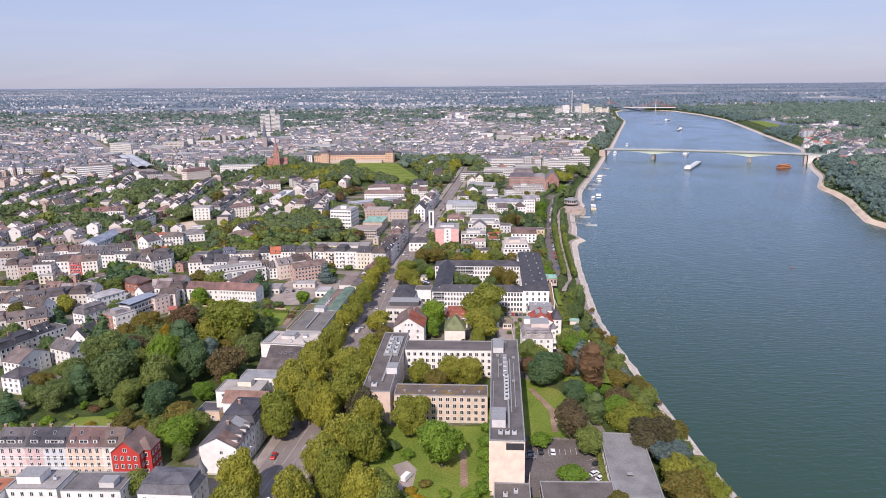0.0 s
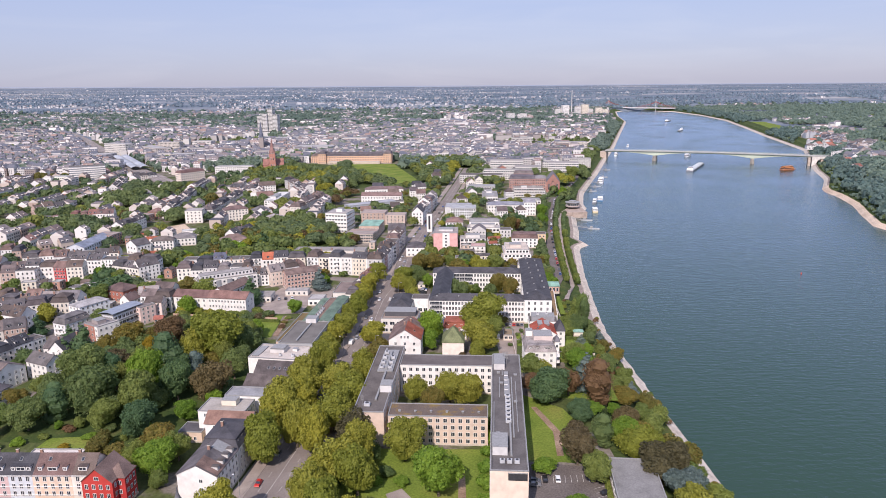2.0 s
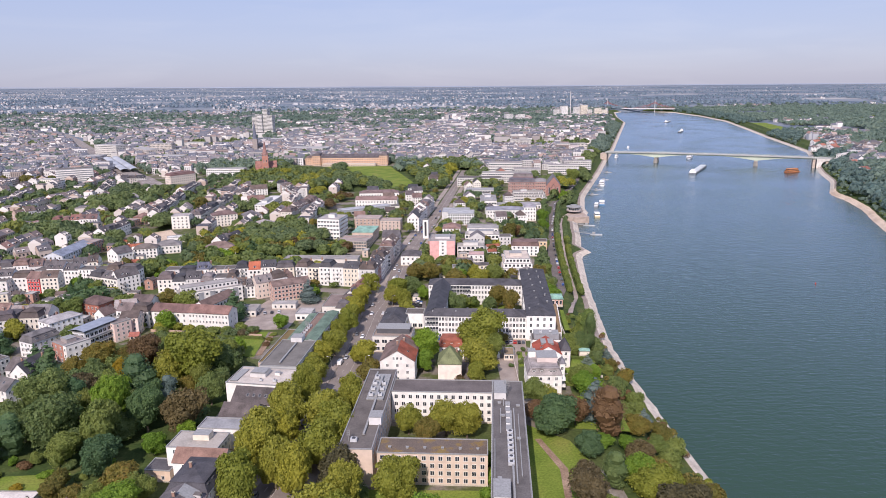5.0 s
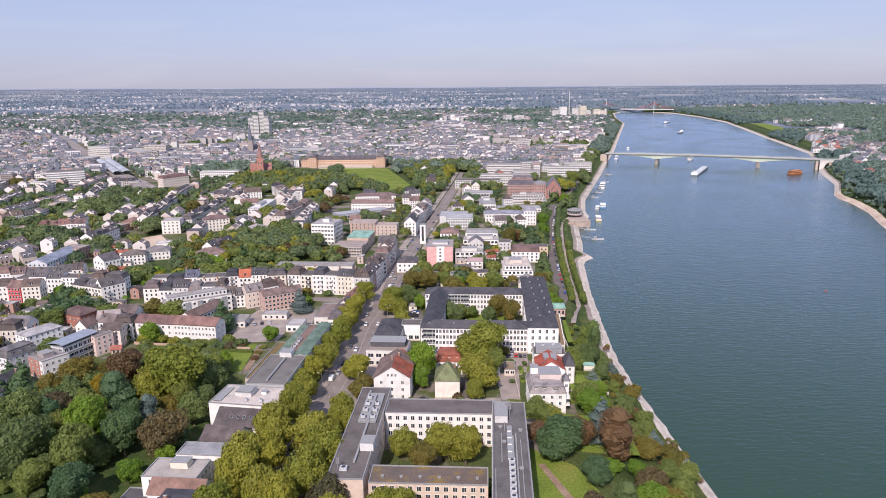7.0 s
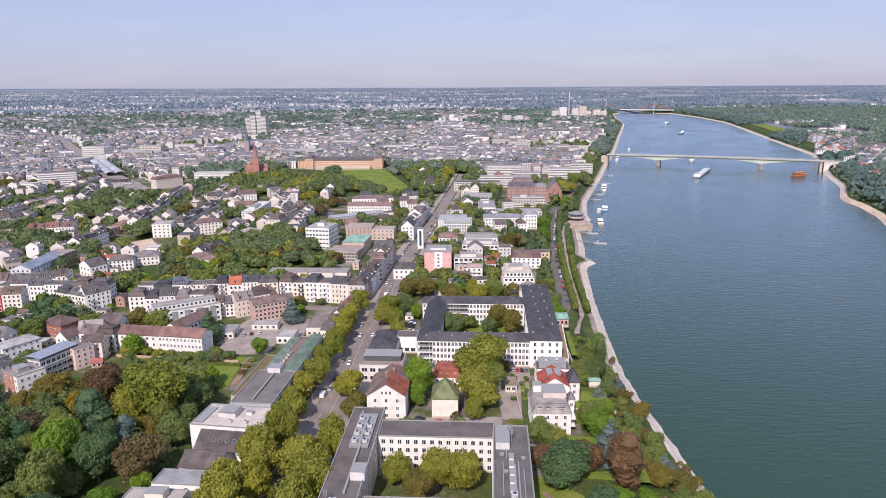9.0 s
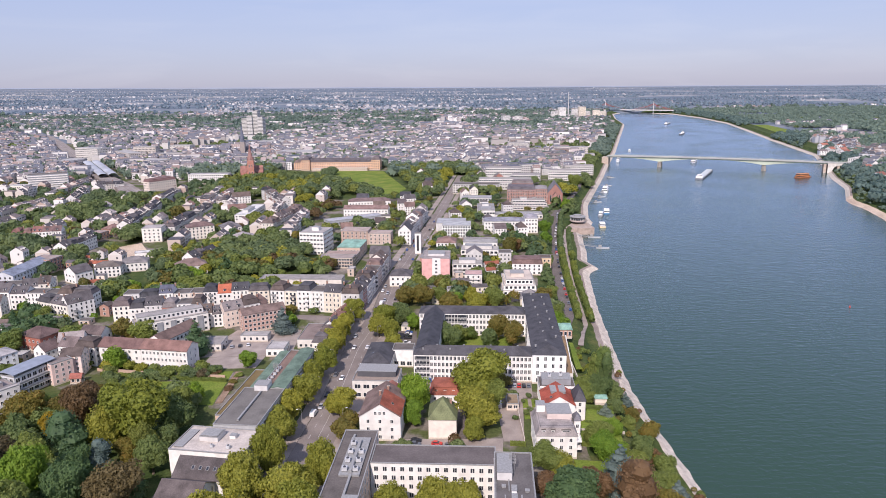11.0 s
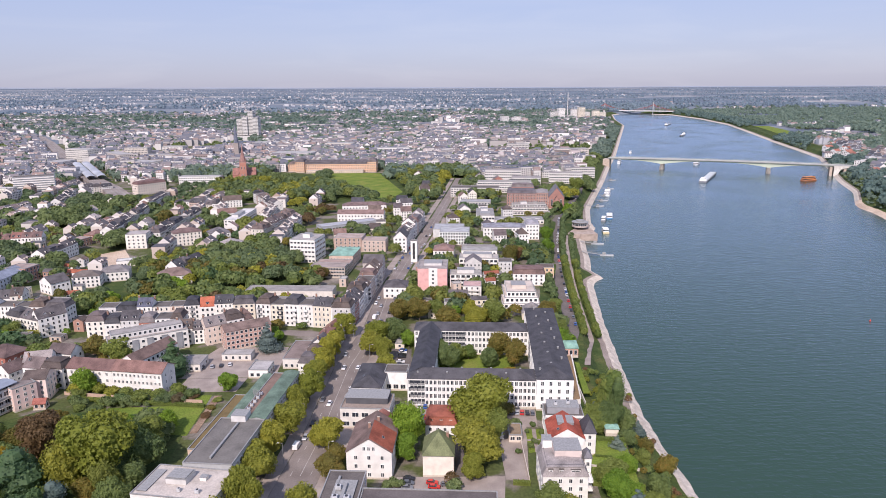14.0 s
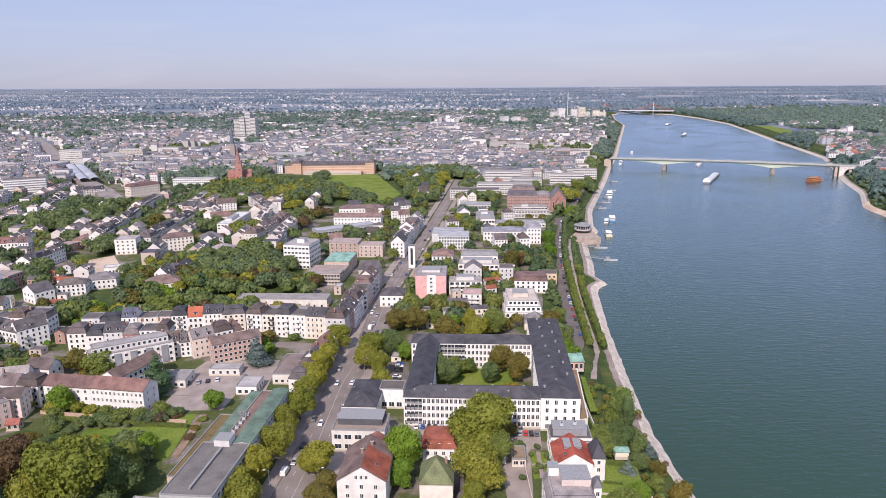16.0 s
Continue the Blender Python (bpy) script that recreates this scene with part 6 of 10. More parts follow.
for lab, x, y, rot, w_, d_, h_, wc_ in (("pale office slab by the station", -650, 1476, -30, 66, 22, 24, (0.60, 0.58, 0.55)), ("long grey-brown office by the station", -560, 1440, -50, 80, 24, 20, (0.50, 0.45, 0.42)), ("cream department store with flat roof", -476, 1308, -26, 62, 30, 16, (0.74, 0.68, 0.60)), ("pale office block over the old town", -492, 1547, -10, 44, 22, 20, (0.64, 0.61, 0.58)), ("pinkish white office by the tracks", -617, 1330, -8, 34, 40, 14, (0.74, 0.66, 0.62)), ("long white office beside the brick church", -316, 1102, -2, 58, 16, 14, (0.76, 0.74, 0.71)), ("low white shopping hall", -420, 1385, -15, 70, 40, 10, (0.66, 0.64, 0.62)), ("grey department store with flat roof", -250, 1420, -12, 80, 40, 16, (0.52, 0.50, 0.49)), ("white office bar in the old town", -60, 1480, 6, 70, 16, 17, (0.70, 0.68, 0.66)), ("pale flat-roofed bank building", -170, 1600, -6, 60, 24, 18, (0.66, 0.62, 0.58)), ("low pale shopping block", -360, 1700, 4, 90, 40, 13, (0.60, 0.58, 0.56))):
    house(lab, x, y, rot, w_, d_, h_, name="office_block", wall=wc_, rcol=(0.36, 0.35, 0.345), floors=int(h_ / 3.5), cols=(int(w_ / 3), int(d_ / 3.2), 0, int(d_ / 3.2)), ww=2.0, wh=1.8, how="join")
e = house("teal-roofed glass pavilion beside the white offices", 85.0, 455, -6, 9.5, 11, 4.6, name="pavilion", roof="hip", rh=1.6, wall=(0.55, 0.32, 0.25), floors=1, cols=(4, 4, 3, 4), ww=1.6, wh=2.6, rmat=M_TEAL, how="join")
house("small garden pavilion with green roof", 86, 374, -6, 5, 4, 2.8, name="garden_pavilion", roof="hip", rh=0.7, wall=CREAM, floors=0, rmat=M_TEAL)
house("low white site building with pale roof", -220, 655, 18, 15, 9, 4.8, name="site_building", wall=WHITE, rcol=(0.55, 0.54, 0.52), floors=1, cols=(6, 2, 0, 2), **J)
mark(-262, 668, 50, 40, 24)
mark(-236, 640, 12, 24, 70)

# ---- landmarks further off ----
e = thing("church", -230, 1128, 0, 8, "red-brick gothic church with slender spire", "church")
RED = (0.46, 0.22, 0.17)
wing(e, -16, -6, 32, 22, 13, roof="gable_x", rh=9, wall=RED, rcol=(0.25, 0.13, 0.11), floors=1, cols=(6, 3, 0, 3), ww=1.6, wh=6, how="join", base=4)
wing(e, -7, -10, 14, 46, 14, roof="gable_y", rh=10, wall=RED, rcol=(0.16, 0.13, 0.13), floors=1, cols=(2, 0, 0, 0), ww=1.6, wh=6, how="join", base=4)
wing(e, -4.5, -16, 9, 9, 32, roof="flat", wall=RED, rcol=RED, floors=3, cols=(2, 2, 2, 2), ww=1.4, wh=4, how="join")
g = Geo()
g.loft([[(r * math.cos(i * 0.7854), -11.5 + r * math.sin(i * 0.7854), z) for i in range(8)] for r, z in ((4.2, 32.4), (3.0, 39), (1.8, 46), (0.8, 52), (0.1, 57))])
for a, b in ((-4, -15.5), (4, -15.5), (4, -7.5), (-4, -7.5)):
    g.tube(a, b, 32, 38, 0.7, 0.05, 6)
part("spire", g, [rooftiles((0.34, 0.20, 0.18))], e, "pointed spire with corner pinnacles")
mark(-262, 1108, 8, 42, 50)
e = thing("church", -316, 1440, 0, 0, "old stone minster with dark octagonal spire", "church")
wing(e, -11, 3.1, 22, 46, 15, roof="gable_y", rh=8, wall=(0.33, 0.28, 0.24), rcol=SLATE, floors=0)
wing(e, -4.5, -6, 9, 9, 34, roof="flat", wall=(0.33, 0.29, 0.27), rcol=SLATE, floors=0)
g = Geo()
g.loft([[(r * math.cos(i * 0.7854), -2 + r * math.sin(i * 0.7854), z) for i in range(8)] for r, z in ((4.8, 34.4), (3.2, 46), (1.5, 58), (0.1, 69))])
part("spire", g, [rooftiles((0.15, 0.17, 0.22))], e, "tall slate spire")
e = thing("palace", -166, 1248, 0, -4, "long ochre baroque palace with slate mansard roof", "palace")
OCHRE = (0.66, 0.42, 0.28)
wing(e, 0, 0, 112, 16, 13, roof="mansard", rh=6.5, wall=OCHRE, rcol=(0.13, 0.115, 0.12), floors=3, cols=(38, 4, 30, 4), ww=1.4, wh=2.4, how="join")
for k in (-9, 108):
    wing(e, k, -5, 14, 26, 17, roof="mansard", rh=6, wall=OCHRE, rcol=(0.13, 0.115, 0.12), floors=4, cols=(4, 6, 0, 6), ww=1.4, wh=2.4, how="join")
wing(e, -24, 8, 14.9, 14, 12, roof="mansard", rh=5, wall=OCHRE, rcol=(0.14, 0.115, 0.11), floors=3, cols=(4, 0, 0, 4), ww=1.4, wh=2.4, how="join")
wing(e, 10, -14, 92, 13, 4, wall=(0.62, 0.5, 0.4), rcol=(0.55, 0.48, 0.42), floors=1, cols=(30, 0, 0, 0), how="join")
mark(-195, 1232, -4, 150, 45)
e = thing("tower_block", -432, 1965, 0, -8, "stepped white concrete town hall towers", "tower block")
for a, b, w_, d_, h_ in ((4, 0, 14, 22, 60), (18.1, 6, 14, 22, 74), (32.2, 2, 14, 22, 58), (-16, 14, 14, 18, 54), (-34, -20, 90, 19.9, 12)):
    wing(e, a, b, w_, d_, h_, wall=(0.62, 0.61, 0.59), rcol=GREYR, floors=int(h_ / 3.6), cols=(5, 5, 0, 5), ww=2.6, wh=1.7, how="join", plinth=False)
e = thing("office_block", -516, 1054, 0, 24, "grey office block with white horizontal bands", "office building")
wing(e, 0, 0, 48, 20, 22, wall=(0.30, 0.31, 0.33), rcol=GREYR, floors=0)
for k in range(7):
    g = Geo()
    g.box(-0.5, -0.5, 1.6 + k * 3.0, 48.5, 20.5, 2.9 + k * 3.0)
    part("sill_band", g, [plaster(WHITE)], e)
mark(-516, 1054, 24, 48, 20)
for x, y, w_, d_, h_, lab in ((285, 1400, 62, 20, 18, "white office block by the bridge"), (290, 1352, 56, 14, 10, "white office building with ribbon windows"), (205, 1500, 44, 16, 20, "white tall office block near the river"), (62, 1362, 60, 20, 14, "grey department building by the park"), (30, 1275, 80, 18, 11, "low museum building with dark roof"), (-540, 1480, 46, 18, 24, "pale office block by the railway"), (-470, 1400, 52, 20, 17, "pale stone office building near the station")):
    house(lab, x, y, RNG.uniform(-12, 4), w_, d_, h_, name="office_block", wall=RNG.choice([(0.66, 0.65, 0.63), (0.5, 0.48, 0.46), (0.58, 0.53, 0.48)]), rcol=(0.3, 0.29, 0.285), floors=int(h_ / 3.4), cols=(int(w_ / 2.8), 5, 0, 5), ww=1.9, wh=1.8, how="join")
for x, y, h_ in ((560, 2800, 32), (590, 2790, 46), (640, 2800, 40), (665, 2780, 48), (690, 2810, 30), (715, 2760, 36), (760, 2820, 28), (380, 2560, 26), (330, 2500, 30)):
    house("pale high-rise apartment block near the river", x, y, RNG.uniform(-20, 20), 26, 20, h_, name="tower_block", group="northern high-rises", wall=RNG.choice([WHITE, CREAM, GREYW]), rcol=GREYR, floors=int(h_ / 3.2), cols=(6, 4, 0, 4), ww=2.2, wh=1.5, how="join", plinth=False)
g = Geo()
g.tube(0, 0, 0, 105, 2.2, 1.4, 12)
ch = new("chimney_stack", g.mesh("chimney_stack", [plaster(GREYW)]))
ch.matrix_world = pose(640, 2860, -1)
tagged(ch, "tall slender pale power station chimney", "chimney")

# ---- railway ----
M_BALLAST = ground_mat("track_ballast", [(0.3, (0.20, 0.17, 0.155)), (0.7, (0.32, 0.28, 0.26))], 0.08, 1.5)
M_CANOPY = plain("pale_roof_sheet", (0.36, 0.38, 0.41), 0.7, 0.25, 0.1, 0.2, 0.05)
RAIL = [(-338, 968), (-352, 994), (-398, 1072), (-446, 1141), (-508, 1237), (-596, 1382), (-715, 1593), (-885, 1884), (-1028, 2114), (-1311, 2492), (-1568, 2793)]
drape("railway", M_BALLAST, RAIL, 12, 12, 4.6, "raised railway embankment with brown ballast", "railway")
g = Geo()
for off in (-9.7, -8.3, -4.7, -3.3, 0.3, 1.7, 5.3, 6.7):
    for (xa, ya), (xb, yb) in zip(RAIL, RAIL[1:]):
        d_ = math.hypot(xb - xa, yb - ya)
        ox, oy = (yb - ya) / d_ * off, -(xb - xa) / d_ * off
        slab(g, (xa + ox - 0.12, ya + oy, 4.85), (xa + ox + 0.12, ya + oy, 4.85), (xb + ox + 0.12, yb + oy, 4.85), (xb + ox - 0.12, yb + oy, 4.85), 0.2)
tagged(new("rails", g.mesh("rails", [M_METAL])), "steel rails on the embankment", "rails", kind="structure")
for (xa, ya), (xb, yb) in zip(RAIL, RAIL[1:]):
    d_ = math.hypot(xb - xa, yb - ya)
    mark(xa + (yb - ya) / d_ * 26, ya - (xb - xa) / d_ * 26, math.degrees(math.atan2(yb - ya, xb - xa)), d_, 46, 4.0)
e = thing("station", -567, 1356, 4.6, math.degrees(math.atan2(-262, 150)), "railway station with long pale arched platform roof", "station")
for sd in (-7, 7):
    g = Geo()
    rings = []
    for i in range(24):
        s_ = i * 10.0
        rings.append([(s_, sd + 6.4 * math.cos(a_), 4.0 + 2.6 * math.sin(a_)) for a_ in np.linspace(0, math.pi, 9)] + [(s_, sd + 6.1 * math.cos(a_), 3.7 + 2.6 * math.sin(a_)) for a_ in np.linspace(math.pi, 0, 9)])
    g.loft(rings)
    part("canopy", g, [M_CANOPY], e, "pale arched platform roof")
    for i in range(0, 24, 2):
        g = Geo()
        g.tube(i * 10.0 + 0.1, sd + 6.2, 0, 4.0, 0.3, 0.25, 6)
        part("column", g, [M_METAL], e)

# ---- the river: bridge, ships, landing stages ----
PIER_A, PIER_B = Vector((462, 1331)), Vector((617, 1255))
along = (PIER_B - PIER_A).normalized()
br = thing("bridge", PIER_A.x, PIER_A.y, 0, math.degrees(math.atan2(along.y, along.x)), "long low green-grey girder bridge with two stone piers", "bridge")
span = (PIER_B - PIER_A).length
M_STONEPALE = plain("pale_bridge_stone", (0.56, 0.53, 0.49), 0.8, 0.25, 0, 0.2, 0.2)
M_BRIDGE = plain("pale_green_steel", (0.42, 0.47, 0.38), 0.6, 0.3, 0, 0.12, 0.05)
g = Geo()
n_ = 64
A0, A1 = -95.0, span + 130
under = []
for i in range(n_ + 1):
    s_ = A0 + (A1 - A0) * i / n_
    dist = min(abs(s_), abs(s_ - span))
    deep = 2.0 + 6.2 * max(0, 1 - dist / 66) ** 2
    top = 3.4 + 1.3 * (1 - ((s_ - span / 2) / (span / 2 + 100)) ** 2)
    under.append((s_, top, deep))
for y0, y1 in ((-8.5, -7.3), (7.3, 8.5)):
    g = Geo()
    g.loft([[(a, y0, ta - da), (a, y1, ta - da), (a, y1, ta), (a, y0, ta)] for a, ta, da in under])
    part("girder", g, [M_BRIDGE], br, "pale green haunched steel girder")
g = Geo()
g.loft([[(a, -11, ta), (a, 11, ta), (a, 11, ta + 0.9), (a, -11, ta + 0.9)] for a, ta, da in under])
part("deck", g, [plain("worn_concrete", (0.34, 0.335, 0.315), 0.8, 0.2, 0, 0.15, 0.1)], br)
g = Geo()
s0, s1 = span + 96, span + 134
for k in range(12):
    a, b = s0 + 7 + (s1 - s0 - 14) * k / 12, s0 + 7 + (s1 - s0 - 14) * (k + 1) / 12
    za, zb = [-9 + 9.4 * math.sqrt(max(0.0, 1 - ((q - (s0 + s1) / 2) / ((s1 - s0 - 14) / 2)) ** 2)) for q in (a, b)]
    g.loft([[(a, -11.5, za), (b, -11.5, zb), (b, 11.5, zb), (a, 11.5, za)], [(a, -11.5, 3.2), (b, -11.5, 3.2), (b, 11.5, 3.2), (a, 11.5, 3.2)]])
g.box(s0, -11.5, -13, s0 + 7, 11.5, 3.2)
g.box(s1 - 7, -11.5, -13, s1 + 10, 11.5, 3.2)
part("abutment", g, [M_STONEPALE], br, "pale stone abutment with one arch")
for q0, q1 in ((span + 60, span + 175), (-150, -60)):
    c0 = PIER_A + along * q0
    mark(c0.x + along.y * 16, c0.y - along.x * 16, math.degrees(math.atan2(along.y, along.x)), q1 - q0, 32, 2.0)
for y0 in (-11, 10.85):
    g = Geo()
    for i, (a, ta, da) in enumerate(under):
        g.box(a - 0.08, y0, ta + 0.9, a + 0.08, y0 + 0.15, ta + 2.0)
    for (a, ta, da), (b, tb, db) in zip(under, under[1:]):
        slab(g, (a, y0, ta + 2.1), (b, y0, tb + 2.1), (b, y0 + 0.15, tb + 2.1), (a, y0 + 0.15, ta + 2.1), 0.25)
    part("railing", g, [M_BRIDGE], br)
for s_ in (0, span):
    g = Geo()
    g.loft([[(s_ + a * (1 - k), b * (1 - k * 0.3), z) for a, b in ((-3.6, -12), (0, -15), (3.6, -12), (3.6, 12), (0, 15), (-3.6, 12))] for z, k in ((-17, 0), (-8.5, 0.05), (-8.4, 0.15), (-4.4, 0.2))])
    part("pier", g, [plain("grey_stone", (0.30, 0.27, 0.24), 0.9, 0.2, 0, 0.25, 0.3)], br, "grey stone pier with pointed ends")
for s_, w_ in ((-98, 12), (span + 92, 4), (span + 112, 4), (span + 130, 6)):
    g = Geo()
    g.box(s_ - w_ / 2, -10, -14, s_ + w_ / 2, 10, 1.6)
    part("abutment", g, [plain("abutment_stone", (0.44, 0.36, 0.30), 0.9, 0.2, 0, 0.2, 0.3)], br)
for i in range(8):
    g = Geo()
    a = -60 + i * 44
    g.tube(a, 8.9, 3.4, 13, 0.12, 0.07, 6)
    g.box(a - 0.1, 6.8, 12.9, a + 0.1, 9.0, 13.1)
    part("lamp_post", g, [M_METAL], br)
e = thing("far_bridge", 1012, 3640, 0, -38, "distant cable-stayed bridge with red cables and two slim pylons", "bridge")
g = Geo()
g.box(-160, -10, 2, 420, 10, 6)
part("deck", g, [plaster(GREYW)], e)
for x in (0, 250):
    g = Geo()
    g.tube(x, 0, -15, 48, 2.2, 1.4, 8)
    part("pylon", g, [plaster(GREYW)], e, "slim pale pylon")
    g = Geo()
    for k in range(1, 9):
        for sgn in (-1, 1):
            slab(g, (x, -0.3, 46 - k * 2), (x, 0.3, 46 - k * 2), (x + sgn * k * 14, 0.3, 6.4), (x + sgn * k * 14, -0.3, 6.4), 0.5)
    part("cables", g, [plain("red_cable", (0.4, 0.08, 0.05), 0.6, 0.3, 0, 0.1)], e, "red stay cables in a fan")


def hull(g, length, beam, high, mi=0, bow=0.25, deck=1):
    ring = lambda z, k: [(-length / 2, -beam / 2 * k, z), (length * (0.5 - bow), -beam / 2 * k, z), (length / 2 * (0.96 + 0.04 * k), 0, z + (0.35 if z > 0.5 else 0)), (length * (0.5 - bow), beam / 2 * k, z), (-length / 2, beam / 2 * k, z)]
    g.loft([ring(-0.8, 0.85), ring(0.2, 0.95), ring(high, 1.0)], mi)
    g.loft([ring(high, 0.97), ring(high + 0.04, 0.96)], deck)


def cargo_ship(x, y, rot, length=86, beam=10.5):
    e = thing("cargo_ship", x, y, -13, rot, "long grey inland cargo barge with pale hatch covers under way", "ship")
    g = Geo()
    hull(g, length, beam, 2.6, 0, 0.08)
    part("hull", g, [plain("ship_grey", (0.14, 0.15, 0.17), 0.5, 0.4, 0.1, 0.2, 0.1), M_METAL], e)
    for k in range(9):
        g = Geo()
        a = -length / 2 + 16 + k * (length - 26) / 9
        g.box(a, -beam / 2 + 1.1, 2.6, a + (length - 26) / 9 - 0.5, beam / 2 - 1.1, 3.8, 0, 0.25)
        part("hatch_cover", g, [plain("hatch_paint", (0.50, 0.53, 0.52), 0.5, 0.4, 0.1, 0.12, 0.2)], e)
    g = Geo()
    g.box(-length / 2 + 2, -beam / 2 + 0.8, 2.6, -length / 2 + 13, beam / 2 - 0.8, 5.4, 0)
    g.box(-length / 2 + 5, -beam / 2 + 2.2, 5.4, -length / 2 + 10, beam / 2 - 2.2, 8.0, 0)
    g.box(-length / 2 + 4.9, -beam / 2 + 2.1, 6.5, -length / 2 + 10.1, beam / 2 - 2.1, 7.4, 1)
    part("wheelhouse", g, [M_WHITE, M_GLASS], e, "white deckhouse with glazed bridge")
    return e


def river_boat(x, y, rot, length, beam, colour, label, decks=1, cabin=None):
    e = thing("river_boat", x, y, -13, rot, label, "boat")
    g = Geo()
    hull(g, length, beam, 1.5, 0, 0.25)
    part("hull", g, [plain("boat_paint", colour, 0.45, 0.4, 0, 0.1, 0.2), M_METAL], e)
    z = 1.54
    for k in range(decks):
        g = Geo()
        i = 1.2 + k * 1.5
        g.box(-length / 2 + i, -beam / 2 + 0.5 + k * 0.4, z, length * 0.28 - i, beam / 2 - 0.5 - k * 0.4, z + 2.4, 0)
        g.box(-length / 2 + i - 0.05, -beam / 2 + 0.45 + k * 0.4, z + 0.9, length * 0.28 - i + 0.05, beam / 2 - 0.45 - k * 0.4, z + 1.9, 1)
        g.box(-length / 2 + i - 0.4, -beam / 2 + 0.3 + k * 0.4, z + 2.4, length * 0.28 - i + 0.4, beam / 2 - 0.3 - k * 0.4, z + 2.55, 0)
        part("cabin", g, [cabin or M_WHITE, M_GLASS], e)
        z += 2.55
    g = Geo()
    g.tube(0, 0, z, z + 3, 0.08, 0.05, 6)
    part("mast", g, [M_METAL], e)
    return e


def landing_stage(x, y, rot, length=12, beam=3.4):
    e = thing("landing_stage", x, y, -13, rot, "floating pontoon landing stage with gangway", "landing stage")
    g = Geo()
    g.box(-length / 2, -beam / 2, -0.4, length / 2, beam / 2, 0.9, 0, 0.1)
    part("pontoon", g, [plain("pontoon_grey", (0.34, 0.35, 0.36), 0.6, 0.3, 0.1, 0.2, 0.3)], e)
    g = Geo()
    slab(g, (-length / 2 - 16, -0.9, 3.2), (-length / 2 + 1, -0.9, 1.1), (-length / 2 + 1, 0.9, 1.1), (-length / 2 - 16, 0.9, 3.2), 0.25)
    for yy in (-0.9, 0.85):
        slab(g, (-length / 2 - 16, yy, 4.3), (-length / 2 + 1, yy, 2.2), (-length / 2 + 1, yy + 0.05, 2.2), (-length / 2 - 16, yy + 0.05, 4.3), 0.1)
    part("gangway", g, [M_METAL], e)
    g = Geo()
    g.box(-length / 2 + 2, -1.0, 0.9, -length / 2 + 5, 1.0, 3.0, 0, 0.05)
    part("shelter", g, [M_METAL], e)


cargo_ship(491, 1203, 59, 128, 11.4)
cargo_ship(958, 2620, 60, 80)
cargo_ship(808, 2105, 240, 60, 9)
river_boat(548, 1387, -120, 40, 9, (0.6, 0.6, 0.62), "grey-white passenger boat on the river", 2)
river_boat(632, 1156, 20, 32, 9, (0.30, 0.10, 0.04), "moored brown and orange boat by the far bank", 2, plain("orange_cabin", (0.50, 0.20, 0.07), 0.6, 0.3, 0, 0.2, 0.3))
river_boat(283, 1054, 70, 34, 8.0, (0.7, 0.7, 0.72), "white passenger boat at the landing stage", 2)
river_boat(238, 890, 75, 24, 7.0, (0.08, 0.20, 0.36), "blue and white working boat at the bank", 1)
river_boat(227, 874, 70, 18, 5.0, (0.25, 0.25, 0.27), "small dark boat at the bank", 1)
river_boat(211, 812, 80, 19, 6.4, (0.62, 0.50, 0.30), "yellowish houseboat moored at the bank", 1)
river_boat(415, 1430, 65, 24, 6.0, (0.65, 0.66, 0.68), "white passenger boat moored by the bridge", 2)
river_boat(499, 1625, 70, 20, 5.2, (0.65, 0.66, 0.68), "white moored boat by the bank", 1)
for x, y, rot in ((184, 712, -12), (188, 757, -10), (246, 960, 15), (262, 1000, 15), (277, 1040, 15), (300, 1100, 15), (330, 1190, 15)):
    landing_stage(x, y, rot)
for x, y in ((302.7, 529.7),):
    e = thing("buoy", x, y, -13, 0, "small red channel buoy", "buoy")
    g = Geo()
    g.tube(0, 0, -0.2, 0.4, 0.55, 0.5, 10), g.tube(0, 0, 0.4, 1.3, 0.3, 0.1, 8)
    part("float", g, [plain("red_buoy", (0.6, 0.06, 0.04), 0.5, 0.4, 0, 0.1)], e)

# ---- terrace restaurant on the promenade ----
e = thing("restaurant", 181, 799, -3.6, 8, "round brownish promenade restaurant on a stone terrace", "restaurant")
g = Geo()
g.loft([[(r_ * math.cos(i * math.pi / 10), r_ * math.sin(i * math.pi / 10), z) for i in range(20)] for r_, z in ((8.2, -0.4), (8.2, 1.0))])
g.loft([[(r_ * math.cos(i * math.pi / 10), r_ * math.sin(i * math.pi / 10), z) for i in range(20)] for r_, z in ((7.4, 3.4), (7.4, 4.2))])
part("wall", g, [plaster((0.42, 0.36, 0.33))], e)
g = Geo()
g.loft([[(7.2 * math.cos(i * math.pi / 10), 7.2 * math.sin(i * math.pi / 10), z) for i in range(20)] for z in (1.0, 3.4)])
part("glazing", g, [M_GLASS], e, "dark window band all round")
for i in range(20):
    g = Geo()
    a = i * math.pi / 10
    g.tube(7.5 * math.cos(a), 7.5 * math.sin(a), 1.0, 3.4, 0.14, 0.14, 6)
    part("mullion", g, [M_FRAME], e)
g = Geo()
g.loft([[(r_ * math.cos(i * math.pi / 10), r_ * math.sin(i * math.pi / 10), z) for i in range(20)] for r_, z in ((8.6, 4.2), (8.6, 4.55), (5.0, 5.1))])
g.loft([[(r_ * math.cos(i * math.pi / 10), r_ * math.sin(i * math.pi / 10), z) for i in range(20)] for r_, z in ((4.2, 5.0), (4.2, 6.2), (0.6, 6.6))])
part("roof", g, [M_METAL], e, "pale round roof with lantern")
g = Geo()
